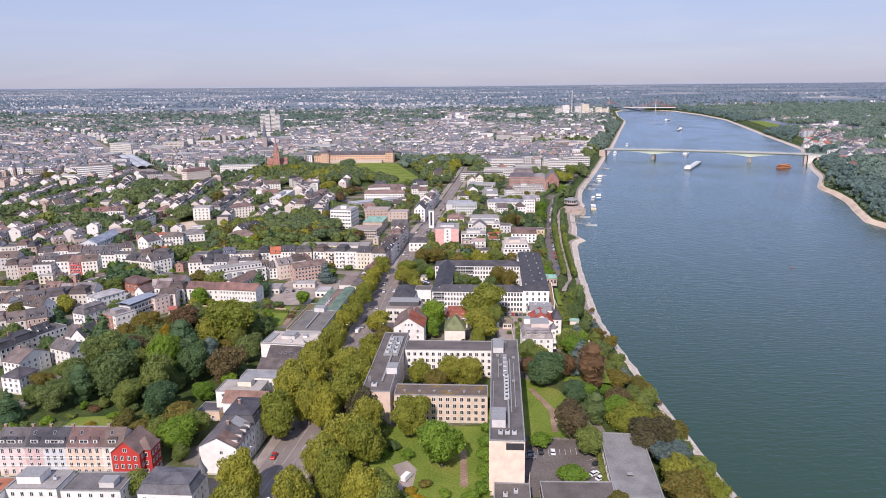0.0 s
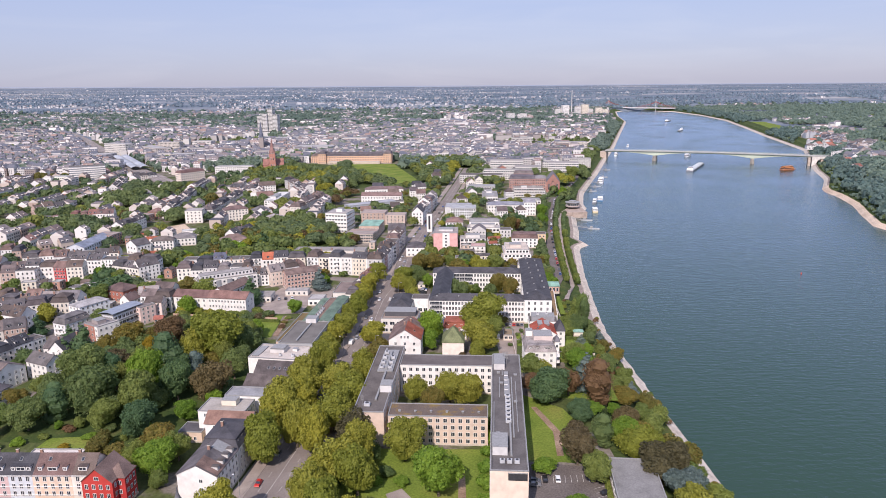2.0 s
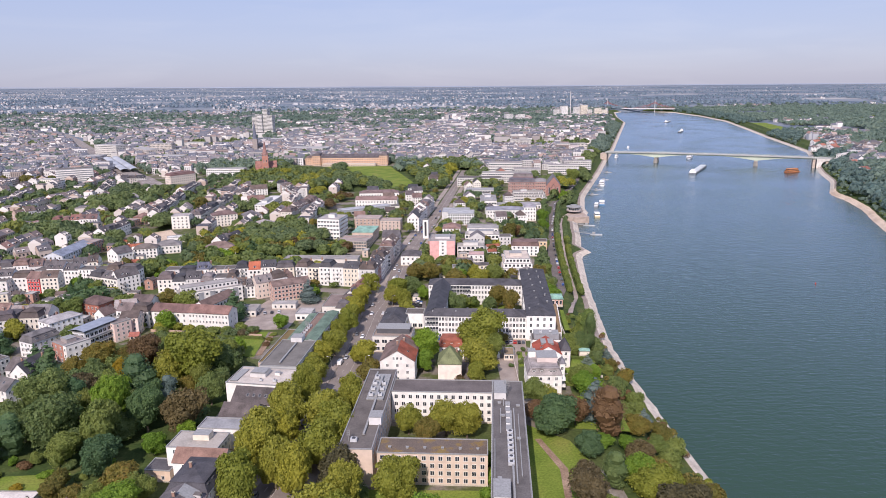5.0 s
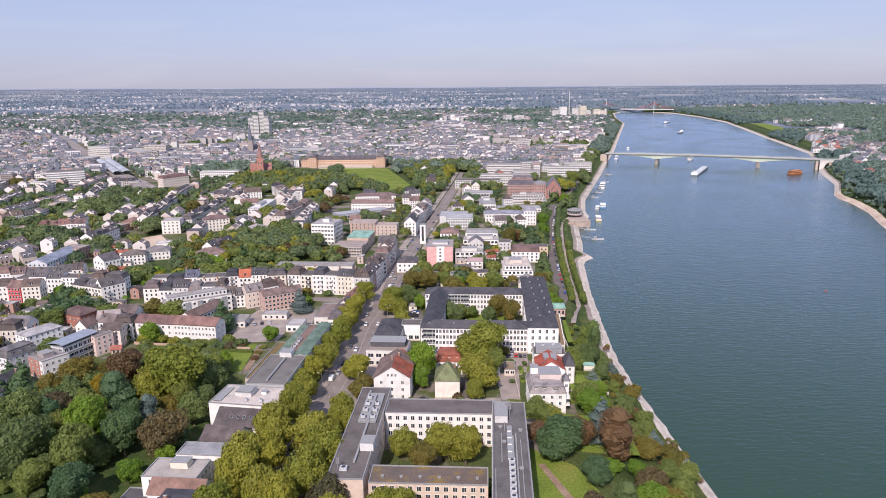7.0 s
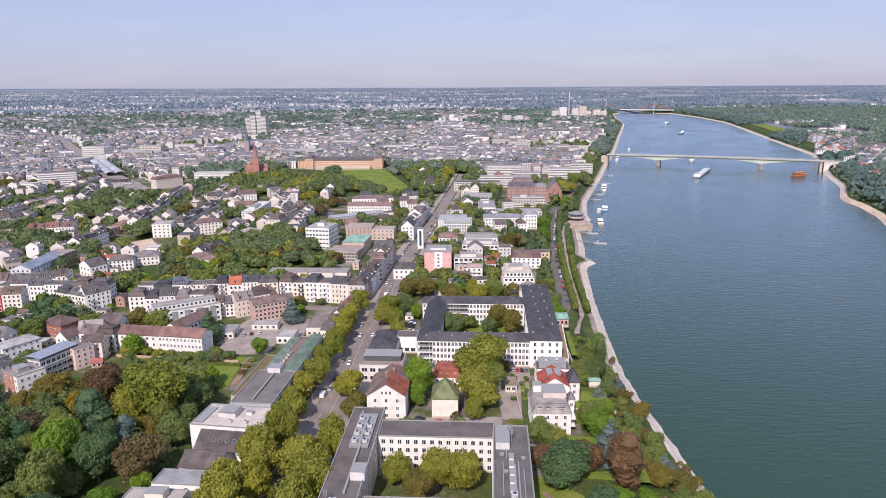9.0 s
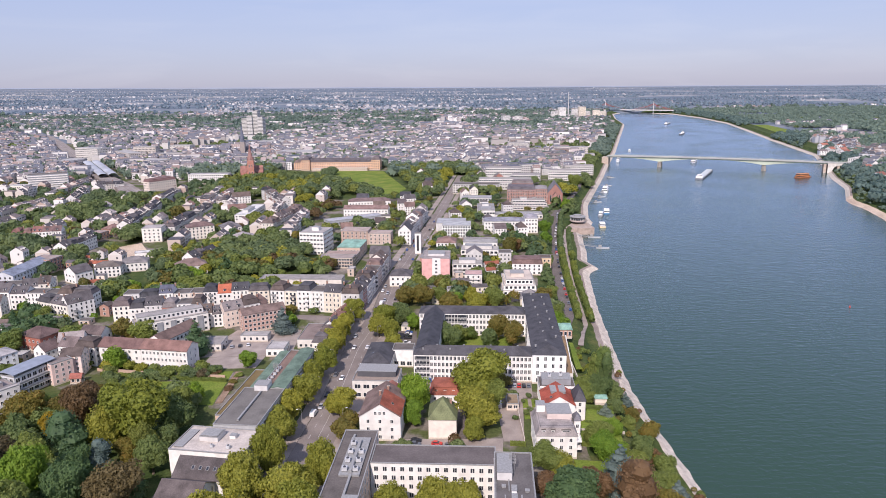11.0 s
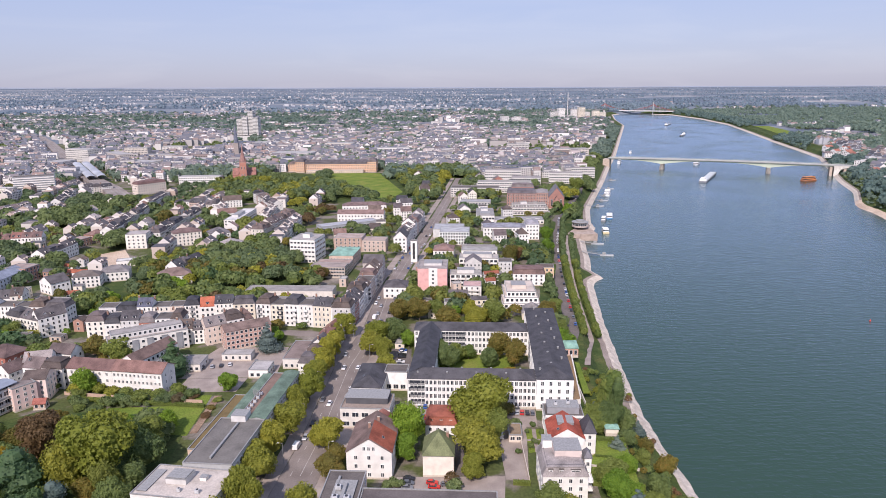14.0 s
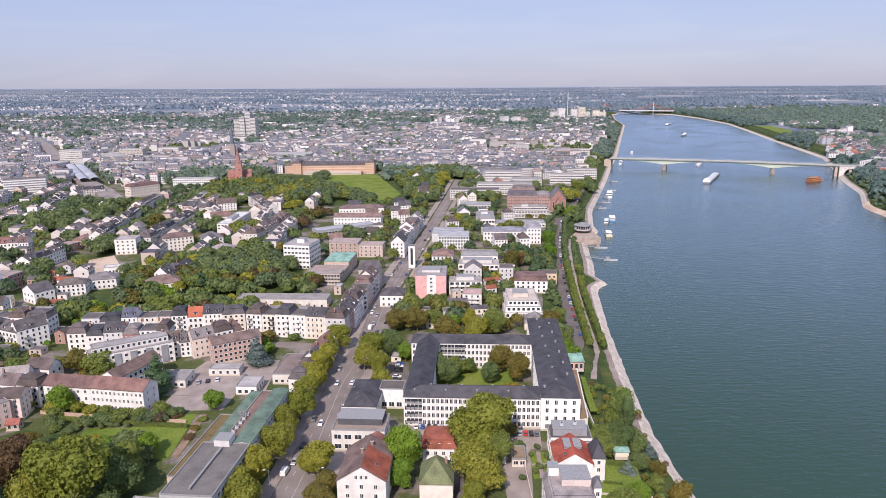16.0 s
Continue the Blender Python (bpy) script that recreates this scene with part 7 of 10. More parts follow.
g.box(164, 772, -13.6, 192, 776, -6.2)
g.box(188.5, 776, -13.6, 192, 815, -6.4)
g.box(164, 776, -13.6, 188.5, 815, -6.6)
tagged(new("quay_terrace", g.mesh("quay_terrace", [plain("quay_stone", (0.36, 0.29, 0.245), 0.85, 0.2, 0, 0.25, 0.3)])), "stone-walled quay terrace below the restaurant", "quay wall", kind="structure")
mark(160, 770, 0, 34, 46, 0)

# ---- white houses among the trees of the far bank ----
for x, y, rot, w_, d_, h_, kind_ in ((800, 1318, 20, 16, 12, 10, "gable_x"), (812, 1346, 20, 16, 12, 11, "gable_x"), (807, 1372, 24, 14, 12, 10, "gable_x"), (858, 1392, 30, 15, 12, 10, "gable_x"), (866, 1426, 30, 15, 12, 10, "gable_x"), (830, 1332, 30, 15, 12, 10, "gable_x"), (912, 1540, 30, 16, 12, 9, "gable_x"), (940, 1536, 30, 16, 12, 9, "gable_x"), (768, 1222, 20, 18, 13, 10, "flat"), (795, 1222, 20, 22, 13, 11, "flat"), (1000, 1716, 10, 22, 12, 8, "hip"), (975, 1675, 10, 22, 12, 8, "hip"), (1024, 1740, 12, 20, 12, 8, "gable_x"), (848, 1468, 12, 16, 12, 9, "gable_x"), (893, 1463, 15, 18, 12, 10, "gable_x"), (870, 1446, 15, 18, 12, 8, "gable_x"), (780, 1363, -10, 15, 12, 8, "hip"), (752, 1215, 30, 20, 12, 9, "flat"), (794, 1232, 25, 18, 12, 9, "gable_x"), (824, 1256, 25, 18, 12, 8, "hip"), (959, 1658, 10, 24, 12, 8, "gable_x"), (932, 1640, 10, 22, 12, 8, "gable_x"), (947, 1455, 0, 16, 12, 9, "hip"), (1148, 1769, 10, 24, 12, 10, "flat"), (850, 1395, -15, 14, 12, 8, "gable_x"), (840, 1300, 10, 14, 12, 8, "gable_y"), (905, 1545, 10, 18, 11, 8, "gable_x"), (700, 1105, 25, 14, 11, 8, "gable_x"), (722, 1140, 25, 16, 11, 8, "hip"), (660, 1020, 20, 14, 11, 8, "gable_x")):
    house("white house with " + {"flat": "flat roof", "hip": "dark hip roof"}.get(kind_, "red-brown pitched roof") + " on the far bank", x, y, rot, w_, d_, h_, group="far bank houses", roof=kind_, rh=3.6, wall=(0.78, 0.76, 0.74), rcol={"flat": (0.5, 0.48, 0.46), "hip": (0.16, 0.14, 0.14)}.get(kind_, (0.28, 0.13, 0.10)), floors=round(h_ / 3), cols=(5, 3, 4, 3), how="join", plinth=False)

# ---- trees ----
def crown_mesh(seed, lobes, clumps, size, shape):
    """A crown 1 high and about 1 wide, standing on z = 0: leaf clumps scattered over uneven lobes, with a dense dark heart."""
    r = np.random.RandomState(seed)
    cs = []
    for i in range(lobes if shape != "round" else 0):
        if shape == "cone":
            z = (i + 0.5) / lobes
            rad = 0.40 * (1 - z) + 0.03
            a = r.uniform(0, 6.28)
            cs.append((0.35 * rad * math.cos(a), 0.35 * rad * math.sin(a), z * 0.92 + 0.02, rad, rad * 0.42))
        else:
            z = (i + 0.5) / lobes
            rad = (0.20 + 0.12 * math.sin(z * 3.14)) * r.uniform(0.8, 1.15)
            a = r.uniform(0, 6.28)
            cs.append((0.10 * math.cos(a), 0.10 * math.sin(a), z * 0.9 + 0.03, rad, rad * 0.8))
    if shape == "round":
        masses = [(0, 0, 0.47, 0.30, 0.36)]
        for k in range(6):
            a, q, rad = k * 2.39996 + r.uniform(-0.6, 0.6), r.uniform(0.12, 0.24), r.uniform(0.16, 0.25)
            masses.append((q * math.cos(a), q * math.sin(a), r.uniform(0.30, 0.66), rad, rad * r.uniform(0.9, 1.25)))
        for k in range(lobes):
            x, y, z, a, b = masses[r.randint(len(masses))]
            u = r.normal(size=3)
            u /= np.linalg.norm(u)
            u[2] = abs(u[2]) if r.rand() < 0.7 else u[2]
            rad = r.uniform(0.06, 0.12)
            cs.append((x + u[0] * a * 0.86, y + u[1] * a * 0.86, z + u[2] * b * 0.86, rad, rad * r.uniform(0.7, 1.0)))
        cs += masses
    cs = np.array(cs)
    wts = cs[:, 3] ** 2
    many = int(clumps * 1.9) if shape == "round" else clumps
    which = r.choice(len(cs), many, p=wts / wts.sum())
    v = r.normal(size=(many, 3))
    v /= np.linalg.norm(v, axis=1)[:, None]
    low = v[:, 2] < -0.35
    v[low, 2] *= -0.6
    c = cs[which]
    rr = r.uniform(0.82, 1.10, many)
    pos = np.stack([c[:, 0] + v[:, 0] * c[:, 3] * rr, c[:, 1] + v[:, 1] * c[:, 3] * rr, c[:, 2] + v[:, 2] * c[:, 4] * rr], 1)
    if shape == "round":
        deep = np.stack([((pos[:, 0] - m_[0]) / m_[3]) ** 2 + ((pos[:, 1] - m_[1]) / m_[3]) ** 2 + ((pos[:, 2] - m_[2]) / m_[4]) ** 2 for m_ in masses], 1).min(1)
        pick = np.argsort(deep < 0.66, kind="stable")[:clumps]
        v, pos = v[pick], pos[pick]
    nrm = v + r.normal(scale=0.36, size=(clumps, 3))
    nrm /= np.linalg.norm(nrm, axis=1)[:, None]
    t1 = np.cross(nrm, r.normal(size=(clumps, 3)))
    t1 /= np.linalg.norm(t1, axis=1)[:, None]
    t2 = np.cross(nrm, t1)
    s = size * r.uniform(0.6, 1.35, clumps)[:, None]
    tips = np.stack([pos - t1 * s * 1.1 - nrm * s * 0.3, pos + t1 * s * 0.6 - t2 * s, pos + t1 * s * 0.6 + t2 * s + nrm * s * 0.3], 1).reshape(-1, 3)
    V = tips.tolist()
    F = [(3 * i, 3 * i + 1, 3 * i + 2) for i in range(clumps)]
    for x, y, z, a, b in masses if shape == "round" else cs:
        k = len(V)
        rings = 4
        V.append((x, y, z - b * 0.84))
        for i in range(1, rings):
            th = -1.57 + 3.14 * i / rings
            for j in range(7):
                V.append((x + 0.84 * a * math.cos(th) * math.cos(j * 0.8976), y + 0.84 * a * math.cos(th) * math.sin(j * 0.8976), z + 0.84 * b * math.sin(th)))
        V.append((x, y, z + b * 0.84))
        top = len(V) - 1
        for j in range(7):
            F.append((k, k + 1 + (j + 1) % 7, k + 1 + j))
            for i in range(rings - 2):
                o = k + 1 + i * 7
                F.append((o + j, o + (j + 1) % 7, o + 7 + (j + 1) % 7, o + 7 + j))
            F.append((top, k + 1 + (rings - 2) * 7 + j, k + 1 + (rings - 2) * 7 + (j + 1) % 7))
    if shape == "round":
        far_ = np.array(V)
        far_[:, :2] *= 0.5 / np.percentile(np.hypot(far_[:, 0], far_[:, 1]), 97)
        far_[:, 2] = (far_[:, 2] - far_[:, 2].min()) / (far_[:, 2].max() - far_[:, 2].min())
        V = far_.tolist()
    me = bpy.data.meshes.new("crown")
    me.from_pydata(V, [], F)
    me.materials.append(L_GREEN)
    me.update()
    return me


def trunk_mesh(seed, limbs=5):
    """Tapered trunk with limbs, 1 high."""
    r = random.Random(seed)
    g = Geo()
    for z0, z1, r0, r1 in ((0, 0.12, 0.045, 0.032), (0.12, 0.62, 0.032, 0.018)):
        g.tube(0, 0, z0, z1, r0, r1, 7)
    for k in range(limbs):
        a, z = r.uniform(0, 6.28), r.uniform(0.28, 0.5)
        dx, dy, e_ = math.cos(a) * 0.3, math.sin(a) * 0.3, r.uniform(0.2, 0.34)
        g.loft([[(q * dx + w * math.cos(i * 1.2566), q * dy + w * math.sin(i * 1.2566), z + q * e_) for i in range(5)] for q, w in ((0, 0.016), (0.5, 0.011), (1, 0.004))])
    return g.mesh("trunk", [M_BARK])


ROUND = [crown_mesh(s, 80, 6000, 0.0178, "round") for s in range(1, 8)]
MIDDLE = [crown_mesh(s, 44, 2400, 0.027, "round") for s in range(11, 17)]
SMALL = [crown_mesh(s, 20, 900, 0.042, "round") for s in range(21, 25)]
CONE = [crown_mesh(s, 12, 1700, 0.022, "cone") for s in range(41, 44)]
COLUMN = [crown_mesh(s, 9, 1500, 0.021, "column") for s in range(51, 53)]
TRUNKS = [trunk_mesh(s) for s in range(4)]
TRNG = random.Random(5)
WORDS = {}
for mat_, word in ((L_PLANE, "yellow-green plane"), (L_GREEN, "green broadleaf"), (L_BRIGHT, "fresh light-green"), (L_DARK, "dark green broadleaf"), (L_AUTUMN, "turning autumn"), (L_RUST, "rusty brown"), (L_COPPER, "dark copper beech"), (L_BLUE, "blue-grey spruce"), (L_FIR, "dark green fir"), (L_YELLOW, "bright yellow"), (L_MIDGREEN, "green broadleaf"), (L_MIDDARK, "dark green broadleaf"), (L_MIDPLANE, "yellow-green plane")):
    WORDS[mat_.name] = word


def tree(x, y, high, wide, mat, forms=None, group="", stem=None, where="in a garden"):
    z = ground_z(x, y)
    forms = forms or ROUND
    wide, high = wide * 1.16, high * 1.16
    e = thing("tree", x, y, z, TRNG.uniform(0, 360), WORDS[mat.name] + " tree " + where, "tree", group)
    stem = stem if stem is not None else (0.09 if forms in (ROUND, MIDDLE, SMALL) else 0.05)
    t = new("trunk", TRNG.choice(TRUNKS))
    t.parent = e
    t.scale = (high * 0.75, high * 0.75, high * 0.9)
    c_ = new("crown", TRNG.choice(forms))
    c_.parent = e
    c_.location = (0, 0, high * stem)
    c_.scale = (wide, wide * TRNG.uniform(0.88, 1.12), high * (1 - stem))
    c_.material_slots[0].link = "OBJECT"
    c_.material_slots[0].material = mat
    return e


def shrub(x, y, high, wide, mat, where="in a garden"):
    e = thing("shrub", x, y, ground_z(x, y), TRNG.uniform(0, 360), WORDS[mat.name] + " shrub " + where, "shrub")
    c_ = new("foliage", TRNG.choice(SMALL))
    c_.parent = e
    c_.location = (0, 0, -high * 0.12)
    c_.scale = (wide * 1.2, wide * 1.2, high * 1.15)
    c_.material_slots[0].link = "OBJECT"
    c_.material_slots[0].material = mat
    return e


AV = "in the avenue row"
for x, y, w_ in ((-55.7, 275, 13.5), (-57, 253, 13.5), (-50, 307, 14), (-45.5, 325, 11.5), (-33, 304, 16.5), (-34, 276, 15), (-39.5, 259, 11.5), (-31, 236, 15), (-35.5, 221, 12), (-21, 231, 13), (-30, 209, 12), (-41.5, 200, 12), (-60, 208, 12), (-20, 202, 11), (-24, 314, 10.5), (-48.5, 291, 12), (-57.5, 286, 13.5), (-47, 264, 11), (-27.5, 289, 12.5), (-22, 247, 11)):
    tree(x, y, TRNG.uniform(16, 18), w_, L_PLANE, None, "avenue plane trees", where=AV)
for x, y, w_ in ((-46, 350, 13), (-44.5, 366, 10), (-40, 383, 12), (-39.5, 398, 9), (-37, 413, 11.5), (-36, 427, 9), (-34, 440, 11), (-32, 464, 10.5), (-30.5, 477, 8), (-28.5, 491, 10.5), (-32.8, 452, 8), (-24.5, 370, 11), (-9, 475, 13), (-12, 463, 11), (-5, 452, 9), (-3, 433, 8)):
    tree(x, y, TRNG.uniform(11.5, 13.5), w_, L_PLANE, None, "avenue plane trees", where=AV)
tree(-21, 351, 8, 9, L_AUTUMN, where="beside the avenue")
tree(-19.5, 360, 7, 7, L_AUTUMN, where="beside the avenue")
tree(-24.5, 262, 15, 13.5, L_COPPER, where="beside the avenue")
tree(-18, 252, 9, 8, L_DARK)
tree(-34, 218, 10, 10, L_RUST)
tree(-62, 203, 12, 12, L_PLANE, where=AV)
tree(-97, 216, 10, 9, L_GREEN, where="beside the side street")
for x, y, hh_, w_, m_ in ((-94.5, 247, 12, 12, L_BRIGHT), (-99, 260, 12, 12, L_AUTUMN), (-90, 257, 10, 9, L_GREEN), (-105, 253, 9, 9, L_GREEN), (-91, 239, 6, 6, L_GREEN)):
    tree(x, y, hh_, w_, m_, where="in the back garden")
for x, y, hh_, w_, m_ in ((-5, 252, 15, 14, L_PLANE), (6.7, 229, 16.5, 16, L_BRIGHT), (-13.5, 205, 11, 11, L_GREEN), (-6, 236, 3, 5, L_BRIGHT), (-11.5, 242, 3.5, 5, L_DARK), (15.5, 204, 5, 6, L_BRIGHT), (-1, 299, 12, 9, L_PLANE), (6, 288, 11, 9, L_AUTUMN), (14, 297, 14, 12, L_PLANE), (22, 293, 14, 11, L_PLANE), (-5, 262, 10, 9, L_GREEN)):
    tree(x, y, hh_, w_, m_, where="in the office grounds")
for k in range(7):
    shrub(20.5 + k * 1.4, 212 + k * 10.5, 4.5, 5.5, L_BRIGHT, "along the wall of the slab")
R1 = "in the riverside park"
for x, y, hh_, w_, m_, f_ in ((58.3, 246, 13.5, 12.8, L_COPPER, None), (70.6, 257, 12, 6.4, L_DARK, COLUMN), (80, 262, 10.5, 9, L_BRIGHT, None), (83.6, 253, 13, 14, L_PLANE, None), (83.7, 273, 11, 9.5, L_COPPER, None), (87.2, 238, 13, 15.5, L_COPPER, None), (61.7, 234, 9.5, 10.5, L_GREEN, None), (91.3, 227, 11, 12, L_BLUE, None), (57.4, 297, 13, 15, L_FIR, None), (66.6, 278, 8.5, 9, L_FIR, None), (73.3, 284.5, 5, 7.4, L_BRIGHT, None), (84.3, 286, 6, 7, L_BRIGHT, None), (77, 310, 16, 14, L_BLUE, CONE), (79, 295.6, 18, 10, L_RUST, COLUMN), (67.2, 302.7, 11, 9, L_RUST, None), (77.3, 329, 10, 9, L_BRIGHT, None), (54.5, 321, 10, 9.6, L_GREEN, None), (45.2, 241, 5.5, 7.5, L_BRIGHT, None), (52.2, 217, 5.5, 8.5, L_BRIGHT, None), (62.6, 199, 6, 6, L_AUTUMN, None), (88, 213, 12, 13, L_PLANE, None), (88, 202, 12, 13, L_AUTUMN, None), (97, 206, 11, 11, L_PLANE, None), (93, 300, 7, 9, L_AUTUMN, None), (91, 314, 6, 8, L_GREEN, None), (95, 286, 6, 8, L_GREEN, None), (88, 328, 7, 8, L_GREEN, None), (52, 306, 7, 10, L_RUST, None)):
    tree(x, y, hh_ * 1.0, w_ * (1.5 if f_ is COLUMN else 1.08), m_, f_, where=R1)
for x, y, hh_, w_, m_, f_ in ((36, 380, 22, 21, L_PLANE, None), (33, 357, 15, 16, L_PLANE, None), (41, 370, 13, 11, L_GREEN, None), (7, 370, 17, 12, L_BRIGHT, None), (6, 360, 10, 8, L_BRIGHT, None), (30, 346, 9, 8, L_PLANE, None), (47, 391, 7, 8, L_AUTUMN, None), (99, 408, 17, 10, L_GREEN, COLUMN), (94.5, 395, 19, 13, L_GREEN, COLUMN), (97, 402, 18, 10, L_GREEN, COLUMN), (88.5, 382, 12, 11, L_DARK, None), (83, 381, 11, 11, L_GREEN, None), (86, 348, 9, 8, L_BRIGHT, None), (77, 338, 10, 9, L_GREEN, None), (80, 330, 9, 9, L_BRIGHT, None), (59, 319, 9, 9, L_PLANE, None), (21, 450, 12, 11, L_DARK, None), (27, 441, 12, 11, L_DARK, None), (32, 452, 9, 9, L_GREEN, None), (38, 455, 6, 8, L_GREEN, None), (47, 442, 10, 9, L_DARK, None), (53, 453, 13, 11, L_AUTUMN, None), (60, 443, 13, 10, L_AUTUMN, None), (56, 430, 5, 9, L_YELLOW, None), (7.6, 471, 9, 7, L_BRIGHT, None), (-1, 480, 12, 13, L_DARK, None), (2, 516, 12, 13, L_AUTUMN, None), (14, 515, 12, 13, L_AUTUMN, None), (30, 504, 11, 12, L_AUTUMN, None), (24, 520, 10, 10, L_GREEN, None), (46, 500, 11, 12, L_PLANE, None), (58, 506, 12, 12, L_GREEN, None), (44, 520, 9, 9, L_PLANE, None), (90, 470, 11, 12, L_BRIGHT, None), (92, 484, 10, 9, L_GREEN, None), (88, 508, 11, 11, L_AUTUMN, None), (96, 520, 11, 10, L_GREEN, None)):
    tree(x, y, hh_, w_, m_, f_)
for x, y, hh_ in ((-107, 446, 17), (-67, 473, 15), (-178, 352, 14), (-168, 345, 12), (-214, 462, 13), (-206, 470, 12), (-185, 372, 14)):
    tree(x, y, hh_, hh_ * 0.9, L_BLUE if x == -67 else L_FIR, CONE)
PK = "in the dense park"
for x, y, hh_, w_, m_, f_ in ((-101, 353, 24, 25, L_PLANE, None), (-112, 347, 18, 14, L_PLANE, None), (-89, 358, 16, 14, L_DARK, None), (-94, 340, 14, 9, L_MIDPLANE, None), (-131, 371, 16, 15, L_RUST, None), (-135, 355, 12, 8, L_YELLOW, None), (-122, 341, 18, 12, L_FIR, COLUMN), (-151, 364, 15, 15, L_AUTUMN, None), (-158, 356, 13, 11, L_AUTUMN, None), (-140, 372, 11, 11, L_AUTUMN, None), (-92, 306, 17, 17, L_COPPER, None), (-105, 328, 13, 7, L_BLUE, COLUMN), (-88, 330, 14, 11, L_DARK, None), (-121, 308, 22, 14, L_BRIGHT, None), (-119, 293, 19, 15, L_GREEN, None), (-107, 307, 17, 12, L_FIR, None), (-110, 320, 14, 11, L_FIR, None), (-151, 318, 21, 19, L_DARK, None), (-140, 298, 19, 19, L_DARK, None), (-170, 356, 20, 16, L_FIR, CONE), (-143, 332, 14, 14, L_COPPER, None), (-130, 330, 16, 12, L_GREEN, None), (-161, 307, 13, 12, L_DARK, None), (-176, 305, 8, 9, L_AUTUMN, None), (-173, 319, 8, 9, L_GREEN, None), (-164, 333, 9, 9, L_DARK, None), (-174, 275, 14, 12, L_FIR, CONE), (-169, 288, 9, 10, L_GREEN, None), (-152, 290, 15, 9, L_FIR, COLUMN), (-111, 275, 14, 13, L_FIR, None), (-98, 289, 8, 8, L_BRIGHT, None), (-88.5, 299, 8, 7, L_BRIGHT, None), (-141, 320, 16, 9, L_FIR, COLUMN), (-132, 317, 14, 10, L_MIDPLANE, None), (-99, 337, 10, 8, L_AUTUMN, None), (-128, 352, 12, 10, L_DARK, None), (-90, 388, 9, 8, L_BRIGHT, None), (-93, 374, 12, 11, L_GREEN, None), (-152, 378, 9, 8, L_GREEN, None), (-121, 384, 8, 9, L_GREEN, None), (-112, 381, 8, 9, L_GREEN, None), (-131, 388, 7, 8, L_DARK, None), (-138, 396, 6, 7, L_AUTUMN, None), (-104, 386, 6, 8, L_DARK, None), (-146, 388, 6, 7, L_GREEN, None), (-129, 284, 12, 11, L_GREEN, None), (-160, 284, 12, 13, L_DARK, None)):
    tree(x, y, hh_, w_ * (1.5 if f_ is COLUMN else 1.0), m_, f_, where=PK)
placed = [(o.matrix_world.translation.x, o.matrix_world.translation.y) for o in scene.objects if o.name.startswith("tree")]


def scatter(x0, x1, y0, y1, count, gap, palette, sizes, where, inside=None, forms=None, group=""):
    for _ in range(count):
        x, y = TRNG.uniform(x0, x1), TRNG.uniform(y0, y1)
        if (int(x // 3), int(y // 3)) in OCC or abs(x - road_x(y)) < 13 and 180 < y < 1100 or (inside and not inside(x, y)) or river(x, y, 8):
            continue
        if any((x - a) ** 2 + (y - b) ** 2 < gap * gap for a, b in placed[-700:]):
            continue
        placed.append((x, y))
        hh_ = TRNG.uniform(*sizes)
        m_ = TRNG.choice(palette)
        tree(x, y, hh_, hh_ * TRNG.uniform(0.85, 1.1), m_, CONE if m_ in (L_FIR, L_BLUE) else forms or MIDDLE, group, where=where)


MIXED = [L_GREEN, L_GREEN, L_DARK, L_DARK, L_PLANE, L_AUTUMN, L_FIR, L_COPPER]
scatter(-182, -88, 262, 412, 700, 8.4, [L_GREEN, L_DARK, L_DARK, L_DARK, L_GREEN, L_FIR, L_COPPER, L_DARK], (8, 12), PK, lambda x, y: not (y > 376 and x > -148) and not ((x + 101) ** 2 + (y - 353) ** 2 < 190) and not (y < 294) and not (x < -156 and 290 < y < 350) and not (x > -96 and y > 376) and not (x < -146 and y > 360))
scatter(-128, -106, 246, 272, 40, 8, [L_GREEN, L_BRIGHT, L_AUTUMN], (4, 7), "in the back garden")
scatter(-176, -96, 264, 298, 90, 7.0, [L_GREEN, L_DARK, L_GREEN, L_DARK, L_AUTUMN, L_BRIGHT], (3, 6), "at the edge of the park", lambda x, y: not (-152 < x < -120 and 262 < y < 280))
for x, y, hh_, w_, m_ in ((-158, 272, 3, 5, L_BRIGHT), (-150, 277, 2, 4, L_GREEN), (-132, 276, 2.5, 5, L_BRIGHT), (-126, 281, 3, 5, L_DARK), (-118, 274, 2.2, 4, L_GREEN), (-112, 282, 2.6, 5, L_BRIGHT), (-143, 283, 2.4, 5, L_RUST), (-165, 268, 3, 5, L_DARK), (-106, 276, 2.4, 4, L_GREEN), (-138, 268, 1.8, 4, L_YELLOW)):
    shrub(x, y, hh_, w_, m_, "beside the small lawn")
